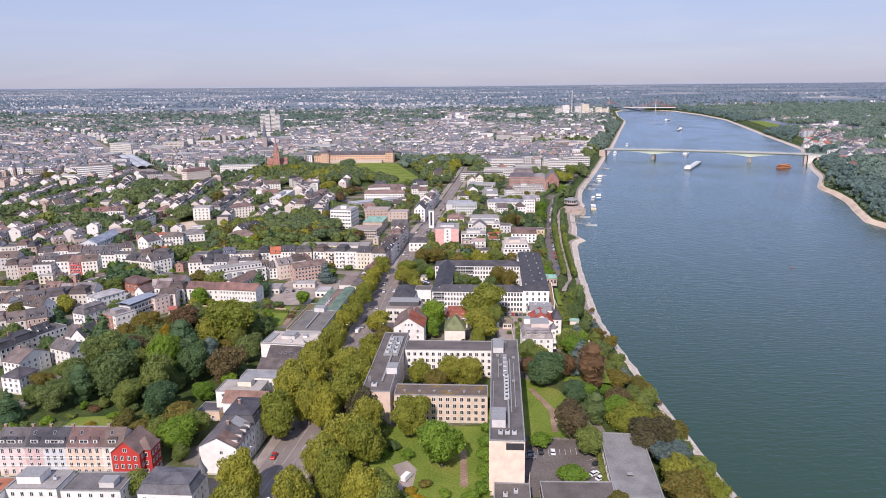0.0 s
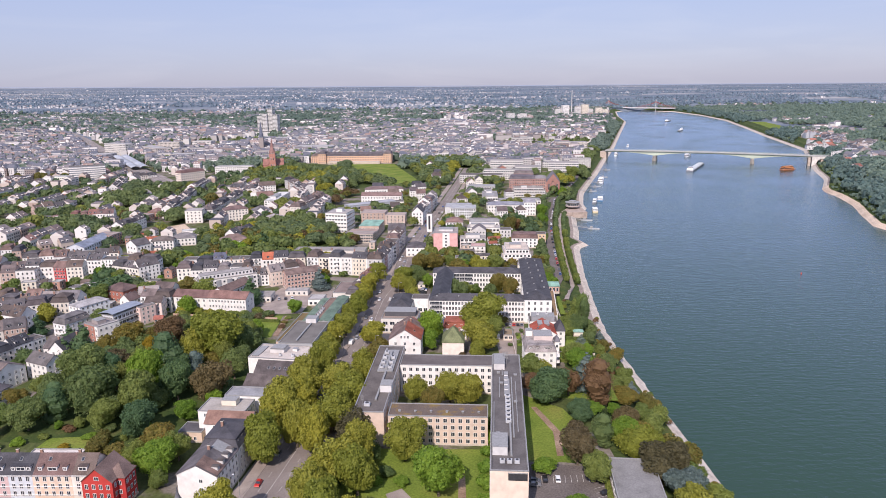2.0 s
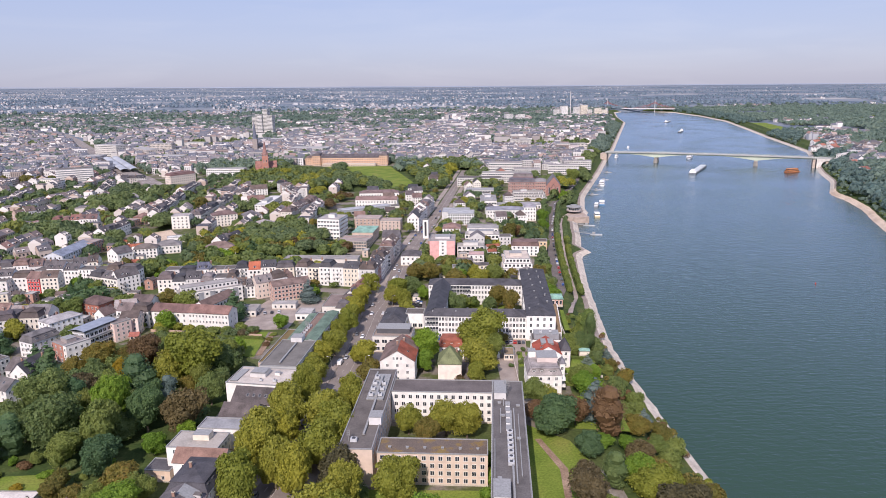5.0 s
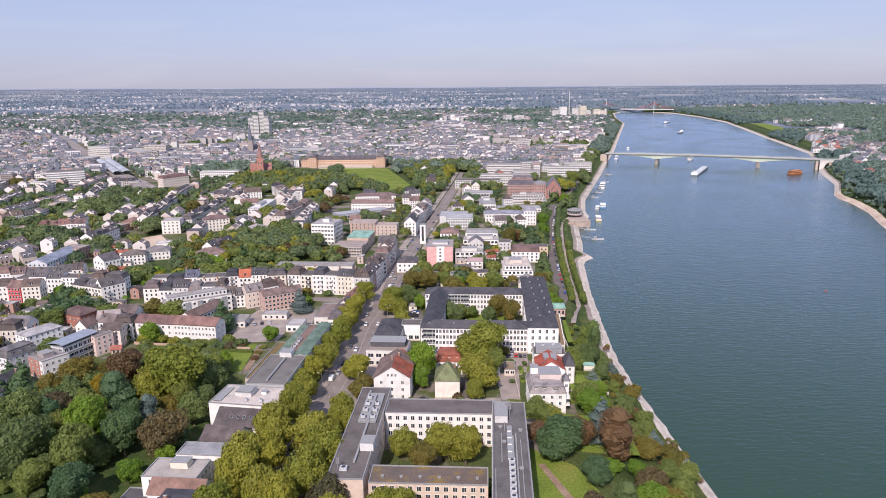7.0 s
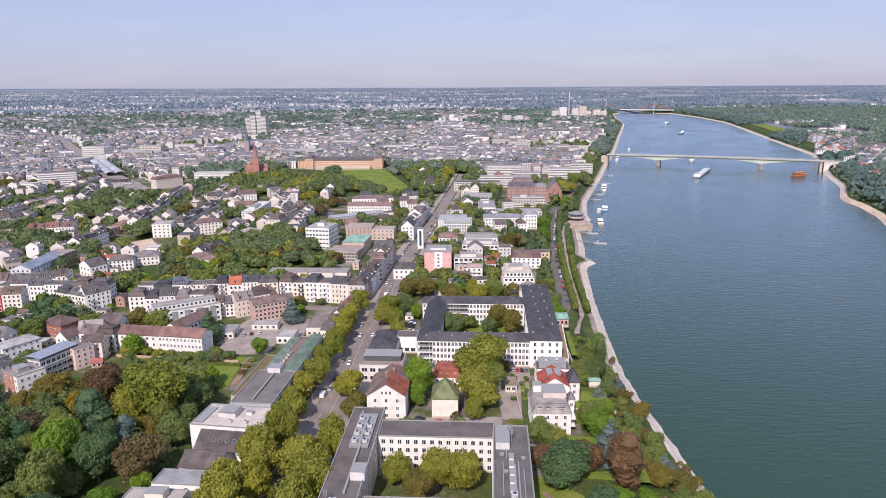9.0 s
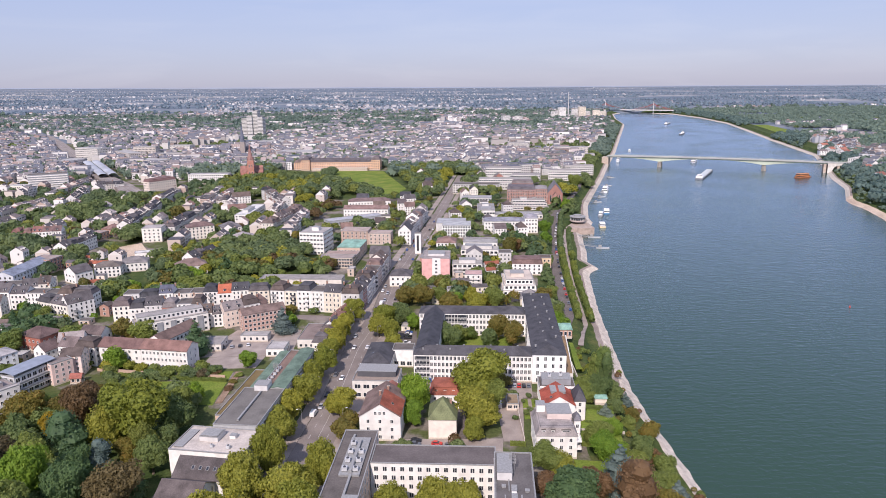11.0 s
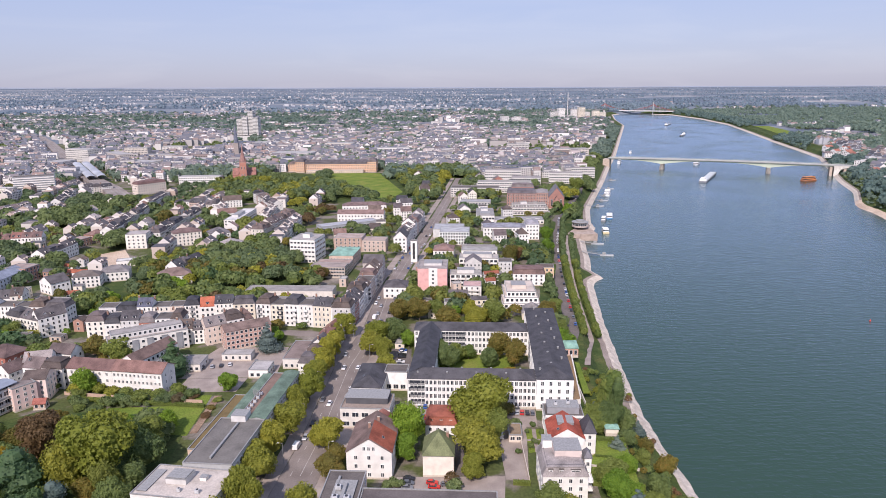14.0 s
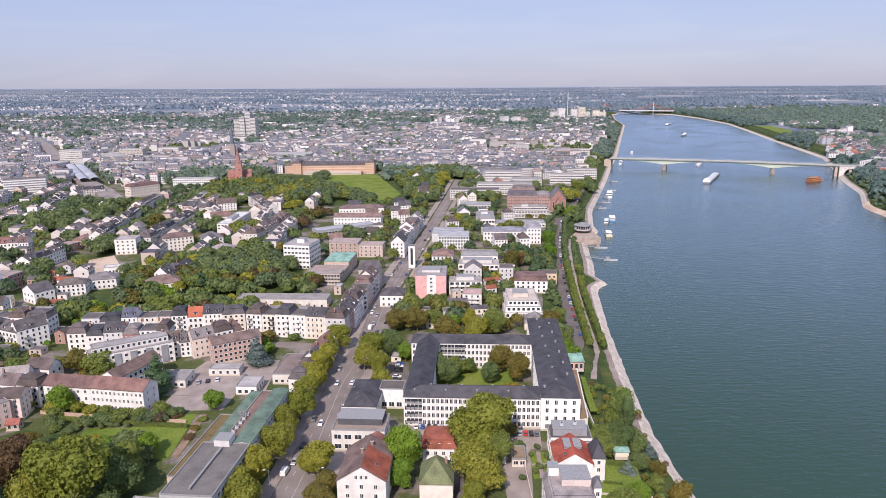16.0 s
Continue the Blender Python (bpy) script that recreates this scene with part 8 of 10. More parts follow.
for x, y, hh_, w_, m_ in ((-120, 416, 4, 7, L_DARK), (-112, 416, 4.5, 7, L_GREEN), (-104, 417.5, 4, 7, L_DARK), (-95, 415, 4, 6, L_COPPER), (-116, 397, 3.5, 7, L_YELLOW), (-105, 392, 5, 8, L_BRIGHT), (-96, 392, 3.5, 6, L_GREEN), (-108, 400, 2.2, 6, L_DARK), (-90, 419, 2, 5, L_RUST), (-79, 400, 1.6, 4, L_RUST), (-79, 408, 1.5, 4, L_AUTUMN), (-78, 415, 1.5, 4, L_GREEN), (-98, 424, 5, 7, L_GREEN), (-129, 408, 3, 6, L_DARK), (-136, 410, 3, 5, L_GREEN), (-99, 397, 2.5, 5, L_GREEN), (-111, 398, 3, 6, L_BRIGHT), (-122, 398, 3, 6, L_AUTUMN), (-128, 415, 3, 6, L_GREEN), (-140, 416, 3.5, 6, L_DARK)):
    shrub(x, y, hh_, w_, m_, "round the school lawn")
scatter(-260, -180, 300, 420, 40, 11, MIXED, (8, 13), "in a back garden")
tree(-75.6, 424.5, 8, 8, L_BRIGHT, MIDDLE, where="in a yard")
for x, y, hh_, w_, m_ in ((-153.7, 468, 11, 11, L_AUTUMN), (-142.6, 465, 11, 13, L_GREEN), (-178, 463.5, 10, 12, L_GREEN), (-141, 427, 11, 10, L_BRIGHT), (-157.8, 430, 6, 7, L_GREEN), (-207, 455, 11, 12, L_GREEN), (-219, 459, 10, 9, L_DARK), (-214, 501, 9, 9, L_GREEN), (-203.8, 496, 6, 8, L_GREEN), (-224, 437, 9, 9, L_DARK), (-190, 420, 7, 7, L_GREEN)):
    tree(x, y, hh_, w_, m_, MIDDLE, where="in a yard")
for x, y, hh_ in ((-223, 487, 13), (-226.7, 508, 13), (-217, 492, 11)):
    tree(x, y, hh_, hh_ * 0.75, L_FIR, CONE, where="in a yard")
scatter(86, 105, 190, 400, 100, 7.5, [L_GREEN, L_DARK, L_AUTUMN, L_GREEN, L_BLUE], (6, 10), "on the river bank")
for x, y, hh_, w_, m_, f_ in ((130, 717, 12, 10, L_BRIGHT, None), (124, 678, 11, 9, L_BRIGHT, None), (97, 670, 15, 13, L_FIR, CONE), (86, 640, 14, 11, L_AUTUMN, None), (93, 648, 11, 8, L_RUST, None), (176, 866, 12, 7, L_FIR, CONE), (181, 859, 12, 9, L_BRIGHT, None), (228, 1009, 19, 17, L_GREEN, None), (94, 389, 19, 10, L_DARK, COLUMN), (92, 395, 16, 9, L_GREEN, COLUMN)):
    tree(x, y, hh_, w_, m_, f_, where="near the river bank")
for k in range(26):
    y = 500 + k * 6.4
    tree(quay_x(y) + 6.8, y, 5.6, 4.6, L_GREEN, SMALL, "promenade trees", where="in the promenade row")
    tree(quay_x(y + 3) + 15.2, y + 3, 5.4, 4.6, L_GREEN, SMALL, "promenade trees", where="in the promenade row")
for x, y in ((-128, 424), (-120, 421), (-112, 419), (-105, 418), (-98, 417), (-91, 420), (-142, 424), (-135, 428)):
    shrub(x, y, 4.5, 6.5, TRNG.choice([L_GREEN, L_DARK, L_PLANE]), "along the school lawn")
SRNG = random.Random(62)
SCRUB = []
for k in range(150):
    y = SRNG.uniform(192, 445)
    x = lerp(y, NEAR_BANK) - SRNG.choice([5.4, 12.5, 13.5, 16, 18, 21, 24, 26]) + SRNG.uniform(-1, 1)
    if y < 262:
        shrub(x, y, SRNG.uniform(1.6, 4.0), SRNG.uniform(3, 6.5), SRNG.choice([L_GREEN, L_DARK, L_GREEN, L_AUTUMN, L_BLUE, L_RUST]), "on the river bank")
    else:
        SCRUB.append((x, y, 1.5, 1.5, 1, SRNG.uniform(2.0, 4.6)))

# ---- lawns and yards ----
GARDEN_HEDGES = []


def patch(name, mat, pts, label, category, lift=0.06):
    g = Geo()
    cx, cy = sum(q[0] for q in pts) / len(pts), sum(q[1] for q in pts) / len(pts)
    top = [(x, y, lift) for x, y in pts]
    g.loft([[(x, y, -0.3) for x, y in pts], top])
    return tagged(new(name, g.mesh(name, [mat])), label, category, kind="structure")


patch("lawn", M_GRASS, [(39.5, 250), (62, 246), (70, 262), (62, 290), (47, 304), (44.5, 304)], "mown lawn with worn footpaths beside the slab", "lawn")
patch("lawn", M_GRASS, [(-28, 196), (21, 196), (27, 258), (-24, 262), (-30, 230)], "mown lawn with bushes in front of the offices", "lawn")
patch("lawn", M_GRASS, [(-93, 386), (-82, 384), (-82, 421), (-94, 421), (-96, 411), (-124, 411), (-124, 404), (-97, 402)], "sunlit lawn with flower border", "lawn", 0.09)
patch("lawn", M_GRASS, [(-150, 266), (-128, 268), (-122, 271), (-124, 278), (-148, 277)], "small garden lawn with bushes", "lawn", 0.07)
patch("flower_bed", M_EARTH, [(-81.4, 386), (-78.4, 386), (-77.4, 420), (-80.6, 420)], "rusty flower border along the office", "flower bed", 0.2)
patch("yard", M_PAVE, [(-100, 425), (-72, 424), (-70, 439.5), (-99, 439.5)], "reddish paved parking yard behind a wall", "yard", 0.08)
patch("lawn", M_GRASS, [(86.6, 412), (89.6, 412), (93, 446), (91.2, 447), (88.4, 428)], "strip of bright lawn beside the curved annex", "lawn", 0.1)
patch("lawn", M_GRASS, [(20, 430), (58, 424), (62, 458), (22, 463)], "garden lawn in the court", "lawn")
patch("lawn", M_GRASS, [(-150, 1232), (-40, 1226), (0, 1020), (-14, 968), (-52, 972), (-120, 1140)], "large open palace lawn", "lawn")
patch("lawn", M_GRASS, [(66, 342), (88, 338), (92, 368), (72, 372)], "garden lawn behind the villas", "lawn")
patch("lawn", M_GRASS, [(62, 300), (88, 296), (90, 325), (66, 330)], "park lawn", "lawn")
patch("lawn", M_GRASS, [(62, 820), (78, 816), (84, 840), (66, 842)], "lawn of the institute", "lawn")
patch("car_park", M_TARMAC, [(34.5, 209), (62, 206), (66.5, 243), (38.6, 249)], "small asphalt car park with white bays", "car park", 0.08)
patch("car_park", M_TARMAC, [(-8, 432), (8, 430), (9, 470), (-4, 472)], "asphalt yard with parked cars", "car park")
patch("car_park", M_PAVE, [(8, 388), (60, 382), (62, 398), (8, 402)], "paved forecourt with parked cars", "car park")
patch("yard", M_PAVE, [(-108, 440), (-57, 440), (-57, 478), (-94, 480)], "paved yard with parking", "yard")
patch("park_floor", M_BANK, [(-176, 276), (-90, 268), (-84, 300), (-82, 345), (-84, 394), (-112, 402), (-150, 412), (-172, 395), (-176, 340)], "shaded undergrowth of the dense park", "park ground", 0.04)
patch("park_floor", M_BANK, [(-255, 952), (105, 952), (100, 1225), (-255, 1232)], "shaded ground of the palace park", "park ground", 0.03)
patch("park_floor", M_BANK, [(-212, 540), (-62, 552), (-68, 690), (-212, 720)], "undergrowth of the wooded gardens", "park ground", 0.03)
patch("court", M_PAVE, [(42, 345), (50, 344), (56, 386), (43, 388)], "paved court with a few parked cars", "yard", 0.07)
patch("lawn", M_GRASS, [(53.2, 362), (59, 364), (61, 380), (54.8, 381)], "small villa garden with paths and box balls", "lawn", 0.09)
patch("garden_path", M_PAVE, [(55.6, 362.6), (57.0, 363.0), (58.9, 380.4), (57.3, 380.6)], "pale paved garden path", "path", 0.13)
patch("garden_path", M_PAVE, [(54.0, 371.0), (60.2, 371.4), (60.3, 372.4), (54.1, 372.2)], "pale paved garden path", "path", 0.14)
house("low garage with brown planted flat roof", 46.6, 370.6, -5, 5.2, 9.6, 3.0, name="garage", wall=(0.66, 0.58, 0.50), rcol=(0.25, 0.19, 0.13), floors=1, cols=(2, 0, 0, 0), ww=1.8, wh=1.6, plinth=False)
for x, y in ((52.4, 383.4), (58.2, 382.6), (54.6, 366), (59.4, 368.4), (60.8, 376.5), (49, 362.4)):
    shrub(x, y, 2.2, 2.4, L_DARK, "clipped to a ball in the villa garden")
for a_, b_, c_, d_ in ((77.4, 358.4, 79.8, 367.6), (79.8, 367.6, 86, 365), (83.6, 357, 86, 365), (77.4, 358.4, 83.6, 357), (66.5, 356, 75, 354)):
    GARDEN_HEDGES.append((a_, b_, c_, d_))
patch("building_site", M_SAND, [(-213, 639), (-217, 677), (-238, 716), (-252, 701), (-234, 644)], "bare pinkish earth of a building site", "building site", 0.08)
patch("court", M_PAVE, [(3, 338), (40, 334), (42, 347), (3, 349)], "paved yard behind the offices", "yard", 0.07)
patch("service_lane", M_TARMAC, [(24, 348), (28, 348), (29, 384), (25, 384)], "narrow service lane between houses", "lane", 0.08)
patch("footpath", M_EARTH, [(52, 252), (54.5, 252), (57, 270), (51, 292), (48.5, 292), (54, 270)], "worn earth path over the lawn", "path", 0.09)
for x, y, m_ in ((-4.6, 213, L_YELLOW), (0.2, 217, L_AUTUMN), (7.3, 211, L_BRIGHT), (-1.5, 208, L_YELLOW), (3, 206, L_BRIGHT), (-8, 211, L_GREEN), (-15, 238, L_BRIGHT), (-17, 226, L_GREEN), (-13, 220, L_BRIGHT)):
    shrub(x, y, 2.4, 4.2, m_, "on the office lawn")
patch("worn_lawn", M_EARTH, [(12.5, 216), (15.5, 216), (16.5, 240), (14.6, 246), (13.6, 232)], "brown worn strip across the lawn", "bare ground", 0.08)
patch("drive", M_PAVE, [(-10, 214), (-4.5, 213), (-2.4, 228), (-6, 234), (-11.4, 231), (-8.5, 222)], "paved drive between bushes", "drive", 0.09)

# ---- cars ----
CAR = {}


def car(x, y, rot, colour, word, z=None):
    key = "proto"
    if key not in CAR:
        b = Geo()
        prof = [(-2.1, 0.35), (-2.15, 0.8), (-1.95, 0.95), (-1.2, 0.98), (1.0, 0.95), (2.0, 0.78), (2.15, 0.6), (2.1, 0.35)]
        b.loft([[(px, -0.86 * k, pz) for px, pz in prof] for k in (1,)] + [[(px, 0.86, pz) for px, pz in prof]])
        CAR["body"] = b.mesh("body", [M_WHITE])
        c_ = Geo()
        c_.loft([[(-1.75, -0.8, 0.96), (0.95, -0.8, 0.96), (0.95, 0.8, 0.96), (-1.75, 0.8, 0.96)], [(-1.35, -0.66, 1.42), (0.2, -0.66, 1.42), (0.2, 0.66, 1.42), (-1.35, 0.66, 1.42)]])
        CAR["cabin"] = c_.mesh("glasshouse", [M_GLASS])
        r_ = Geo()
        r_.box(-1.35, -0.67, 1.42, 0.2, 0.67, 1.48)
        CAR["roof"] = r_.mesh("car_roof", [M_WHITE])
        w_ = Geo()
        w_.loft([[(0.31 * math.cos(i * 0.6283), yy, 0.31 * math.sin(i * 0.6283)) for i in range(10)] for yy in (-0.1, 0.1)])
        CAR["wheel"] = w_.mesh("wheel", [M_DARK])
        CAR[key] = True
    e = thing("car", x, y, (ground_z(x, y) if z is None else z) + 0.06, rot, word + " car on the roadside", "car", "cars")
    paint = plain("car_paint", colour, 0.3, 0.5, 0.1, 0.05)
    for nm in ("body", "roof"):
        ob = new("body" if nm == "body" else "car_roof", CAR[nm])
        ob.parent = e
        ob.material_slots[0].link = "OBJECT"
        ob.material_slots[0].material = paint
    new("glasshouse", CAR["cabin"]).parent = e
    for wx in (-1.3, 1.35) if y < 400 else ():
        for wy in (-0.8, 0.8):
            ob = new("wheel", CAR["wheel"])
            ob.parent = e
            ob.location = (wx, wy, 0.31)
    return e


PAINTS = [((0.75, 0.75, 0.75), "white"), ((0.03, 0.03, 0.035), "black"), ((0.2, 0.2, 0.21), "grey"), ((0.6, 0.6, 0.6), "pale silver"), ((0.02, 0.02, 0.025), "black"), ((0.35, 0.36, 0.38), "silver grey"), ((0.12, 0.13, 0.15), "dark grey"), ((0.5, 0.03, 0.025), "red"), ((0.03, 0.09, 0.3), "blue")]
CRNG = random.Random(3)


def parked(x0, y0, x1, y1, count, rot, fill=0.8, z=None):
    for i in range(count):
        if CRNG.random() < fill:
            t_ = i / max(1, count - 1)
            c_, wd = CRNG.choice(PAINTS)
            car(x0 + (x1 - x0) * t_, y0 + (y1 - y0) * t_, rot + CRNG.uniform(-3, 3), c_, wd, z)


for y in np.arange(205, 800, 17):
    for off in (-5.2, -1.8, 1.8, 5.2):
        if CRNG.random() < (0.45 if abs(off) > 3 else 0.22):
            c_, wd = CRNG.choice(PAINTS)
            car(road_x(y) + off, y + CRNG.uniform(-4, 4), 82 if off > 0 else 262, c_, wd)
parked(40.4, 233, 40.8, 235.6, 2, -8, 1), parked(44.5, 236.4, 49, 236, 2, 84, 1), parked(61, 220.6, 62.6, 217.6, 2, 30, 1), car(63.8, 227, 20, *PAINTS[1])
parked(12, 403.0, 30, 400.6, 8, 84, 0.75), parked(49, 395.0, 60, 393.4, 6, 84, 0.9), parked(11, 393, 15, 392.6, 3, 84, 1), parked(2, 434, 4.5, 468, 12, -4, 0.85)
parked(-95, 452, -70, 458, 7, 100, 0.6), parked(-8, 212, -6, 205, 2, 70, 1)
for x, y, k_ in ((7.5, 347, 1), (7.2, 344.3, 6), (6.9, 341.5, 2), (15.6, 344, 7), (16.2, 341.3, 7), (20.5, 342.5, 6)):
    car(x, y, -8, PAINTS[k_][0], PAINTS[k_][1])
for i, y in enumerate(np.arange(505, 985, 6.4)):
    if CRNG.random() < 0.6:
        c_, wd = CRNG.choice(PAINTS)
        x = lerp(y, [(b, a) for a, b in QUAY])
        car(x + 2.4, y, 80, c_, wd, ground_z(x, y) + 0.3)



def van(x, y, rot, colour=(0.76, 0.76, 0.75), word="white"):
    e = thing("van", x, y, ground_z(x, y) + 0.06, rot, word + " delivery van on the road", "van", "vans")
    g = Geo()
    prof = [(-2.6, 0.4), (-2.6, 2.1), (-2.45, 2.25), (1.2, 2.25), (1.9, 1.35), (2.6, 1.1), (2.65, 0.4)]
    g.loft([[(px, -0.98, pz) for px, pz in prof], [(px, 0.98, pz) for px, pz in prof]])
    part("body", g, [plain("van_paint", colour, 0.35, 0.45, 0.05, 0.05)], e)
    g = Geo()
    g.loft([[(1.28, -0.9, 2.12), (1.86, -0.9, 1.4), (1.86, 0.9, 1.4), (1.28, 0.9, 2.12)], [(1.34, -0.9, 2.16), (1.94, -0.9, 1.42), (1.94, 0.9, 1.42), (1.34, 0.9, 2.16)]])
    part("windscreen", g, [M_GLASS], e)
    for wx in (-1.7, 1.75):
        for wy in (-0.9, 0.9):
            ob = new("wheel", CAR["wheel"])
            ob.parent = e
            ob.location = (wx, wy, 0.31)


for x, y, rot in ((-6, 222, 60), (-36, 372, 80), (-13, 521, 80), (-40, 318, 262), (-2, 590, 82), (44, 375, 84)):
    van(x, y, rot)

lamp_proto = None
for y in range(200, 620, 32):
    for side in (-1, 1):
        x = road_x(y) + side * 8.4
        if lamp_proto is None:
            lamp_proto = thing("street_lamp", x, y, 0.1, 0, "grey steel street lamp beside the avenue", "street lamp", "avenue lamps")
            g = Geo()
            g.tube(0, 0, 0, 8.6, 0.1, 0.06, 8)
            g.loft([[(0.05 * math.cos(i * 1.2566), -0.05 + q * 1.5, 8.4 + 0.5 * math.sin(q * 1.57) + 0.05 * math.sin(i * 1.2566)) for i in range(5)] for q in (0, 0.4, 0.75, 1)])
            part("post", g, [M_METAL], lamp_proto)
            g = Geo()
            g.box(-0.16, 1.2, 8.78, 0.16, 2.0, 8.92, 0, 0.03)
            part("lantern", g, [M_WHITE], lamp_proto)
        else:
            copy_thing(lamp_proto, pose(x, y, 0.1, 0, 0, 90 if side < 0 else -90))
lamp_proto.matrix_world = pose(road_x(200) - 8.4, 200, 0.1, 0, 0, -90)

g = Geo()
for k in range(11):
    x0, y0 = 43.0 + k * 2.1, 234.0 + k * 0.05
    slab(g, (x0, y0, 0.105), (x0 + 0.12, y0, 0.105), (x0 + 0.7, y0 + 4.6, 0.105), (x0 + 0.58, y0 + 4.6, 0.105), 0.02)
for k in range(6):
    slab(g, (60.5, 217 + k * 2.6, 0.105), (65.2, 218.8 + k * 2.6, 0.105), (65.2, 218.92 + k * 2.6, 0.105), (60.5, 217.12 + k * 2.6, 0.105), 0.02)
tagged(new("bay_markings", g.mesh("bay_markings", [M_LINE])), "white parking bay lines on dark tarmac", "road markings", kind="structure")


def garden_wall(points, label="low rendered garden wall", high=1.4, mat=None):
    g = Geo()
    for (xa, ya), (xb, yb) in zip(points, points[1:]):
        d_ = math.hypot(xb - xa, yb - ya)
        ox, oy = (yb - ya) / d_ * 0.15, -(xb - xa) / d_ * 0.15
        z = ground_z(xa, ya)
        g.loft([[(xa - ox, ya - oy, z - 0.4), (xb - ox, yb - oy, z - 0.4), (xb + ox, yb + oy, z - 0.4), (xa + ox, ya + oy, z - 0.4)], [(xa - ox, ya - oy, z + high), (xb - ox, yb - oy, z + high), (xb + ox, yb + oy, z + high), (xa + ox, ya + oy, z + high)]])
    tagged(new("garden_wall", g.mesh("garden_wall", [mat or plaster((0.55, 0.48, 0.42))])), label, "wall", kind="structure")


def hedge(x0, y0, x1, y1, high=1.6, wide=1.6):
    """A clipped hedge of overlapping leafy tufts."""
    e = thing("hedge", x0, y0, ground_z(x0, y0), math.degrees(math.atan2(y1 - y0, x1 - x0)), "clipped green hedge along a garden", "hedge", "hedges")
    ln = math.hypot(x1 - x0, y1 - y0)
    r = np.random.RandomState(int(abs(x0 * 7 + y0)))
    cnt = int(ln * 60)
    pos = np.stack([r.uniform(0, ln, cnt), r.uniform(-wide / 2, wide / 2, cnt), r.uniform(0.2, high, cnt)], 1)
    face = r.randint(0, 3, cnt)
    pos[face == 0, 2] = high
    pos[face == 1, 1] = -wide / 2
    pos[face == 2, 1] = wide / 2
    t1, t2 = r.normal(size=(cnt, 3)), r.normal(size=(cnt, 3))
    t1 /= np.linalg.norm(t1, axis=1)[:, None]
    t2 /= np.linalg.norm(t2, axis=1)[:, None]
    V = np.stack([pos - t1 * 0.22, pos - t2 * 0.2, pos + t1 * 0.22, pos + t2 * 0.2], 1).reshape(-1, 3).tolist()
    F = [(4 * i, 4 * i + 1, 4 * i + 2, 4 * i + 3) for i in range(cnt)]
    k = len(V)
    w_ = wide / 2 - 0.15
    V += [(0, -w_, -0.2), (ln, -w_, -0.2), (ln, w_, -0.2), (0, w_, -0.2), (0, -w_, high - 0.15), (ln, -w_, high - 0.15), (ln, w_, high - 0.15), (0, w_, high - 0.15)]
    F += [tuple(k + i for i in q) for q in ((4, 5, 6, 7), (0, 1, 5, 4), (1, 2, 6, 5), (2, 3, 7, 6), (3, 0, 4, 7))]
    me = bpy.data.meshes.new("foliage")
    me.from_pydata(V, [], F)
    me.materials.append(L_GREEN)
    new("foliage", me).parent = e


for q in GARDEN_HEDGES:
    hedge(*q, 1.0, 0.9)
for q in ((-146, 421, -112, 414), (-110, 414, -82, 409), (44, 342, 50, 341), (73, 372, 92, 368), (71, 340, 89, 336), (-28, 262, -28, 236), (66, 236, 62, 206), (5, 474, 60, 468), (-100, 330, -98, 352)):
    hedge(*q)
garden_wall([(-150, 426), (-104, 416), (-84, 413)], "long brick garden wall behind the school lawn", 1.6, plaster((0.5, 0.36, 0.28)))
garden_wall([(50, 344), (52, 386)])
garden_wall([(71, 344), (75, 372), (92, 369)], "low stone garden terrace wall", 0.9)
garden_wall([(72, 352), (91, 348)], "low stone garden terrace wall", 0.8)
garden_wall([(36, 212), (38, 222)], "low concrete wall by the car park", 1.0)
garden_wall([(-150, 262), (-120, 258), (-108, 262)], "low garden wall behind the terrace", 1.5)
garden_wall([(86, 400), (89, 448)], "curved white parapet beside the offices", 1.6, plaster(WHITE))

# ---- infill: the rest of the town ----
IRNG = random.Random(23)
near_left = 0
for yy in np.arange(560, 1130, 30):
    x = -58.0
    rot = IRNG.choice([4, 8, 14, -6])
    while x < 150:
        rx = road_x(yy)
        w = IRNG.uniform(9, 14)
        y = yy + IRNG.uniform(-3, 3) + (x + 200) * 0.08
        d = IRNG.uniform(10, 13)
        ok = is_free(x, y, rot, w, d) and abs(x + w / 2 - rx) > 22 and not (-215 < x < -10 and 535 < y < 640) and not (-130 < x < 15 and 915 < y < 1200) and x + w < lerp(y, NEAR_BANK) - 48
        if ok and IRNG.random() < (0.6 if x < rx else 0.5) and COUNT[0] < 430:
            h = IRNG.uniform(6.5, 11)
            wc_, rc_ = IRNG.choice(WALLS), IRNG.choice(ROOFS)
            kind = IRNG.choice(["gable_x", "gable_x", "gable_y", "hip", "flat"])
            house(("white" if sum(wc_) > 2.2 else "plastered") + " house with " + {"flat": "flat grey roof", "hip": "dark hip roof"}.get(kind, "dark pitched roof"), x, y, rot, w - 0.05, d, h, group="quarter houses", roof=kind, rh=4.2, wall=wc_, rcol=rc_ if kind != "flat" else GREYR, floors=round(h / 3.1), cols=(round(w / 3), 3, 0, 3), ww=1.3, wh=1.7, how="join", over=0.2, plinth=False)
            COUNT[0] += 1
        x += w if IRNG.random() < 0.72 else w + IRNG.uniform(6, 18)
        if IRNG.random() < 0.05:
            rot = IRNG.choice([4, 8, 14, -6])
YARD = random.Random(31)
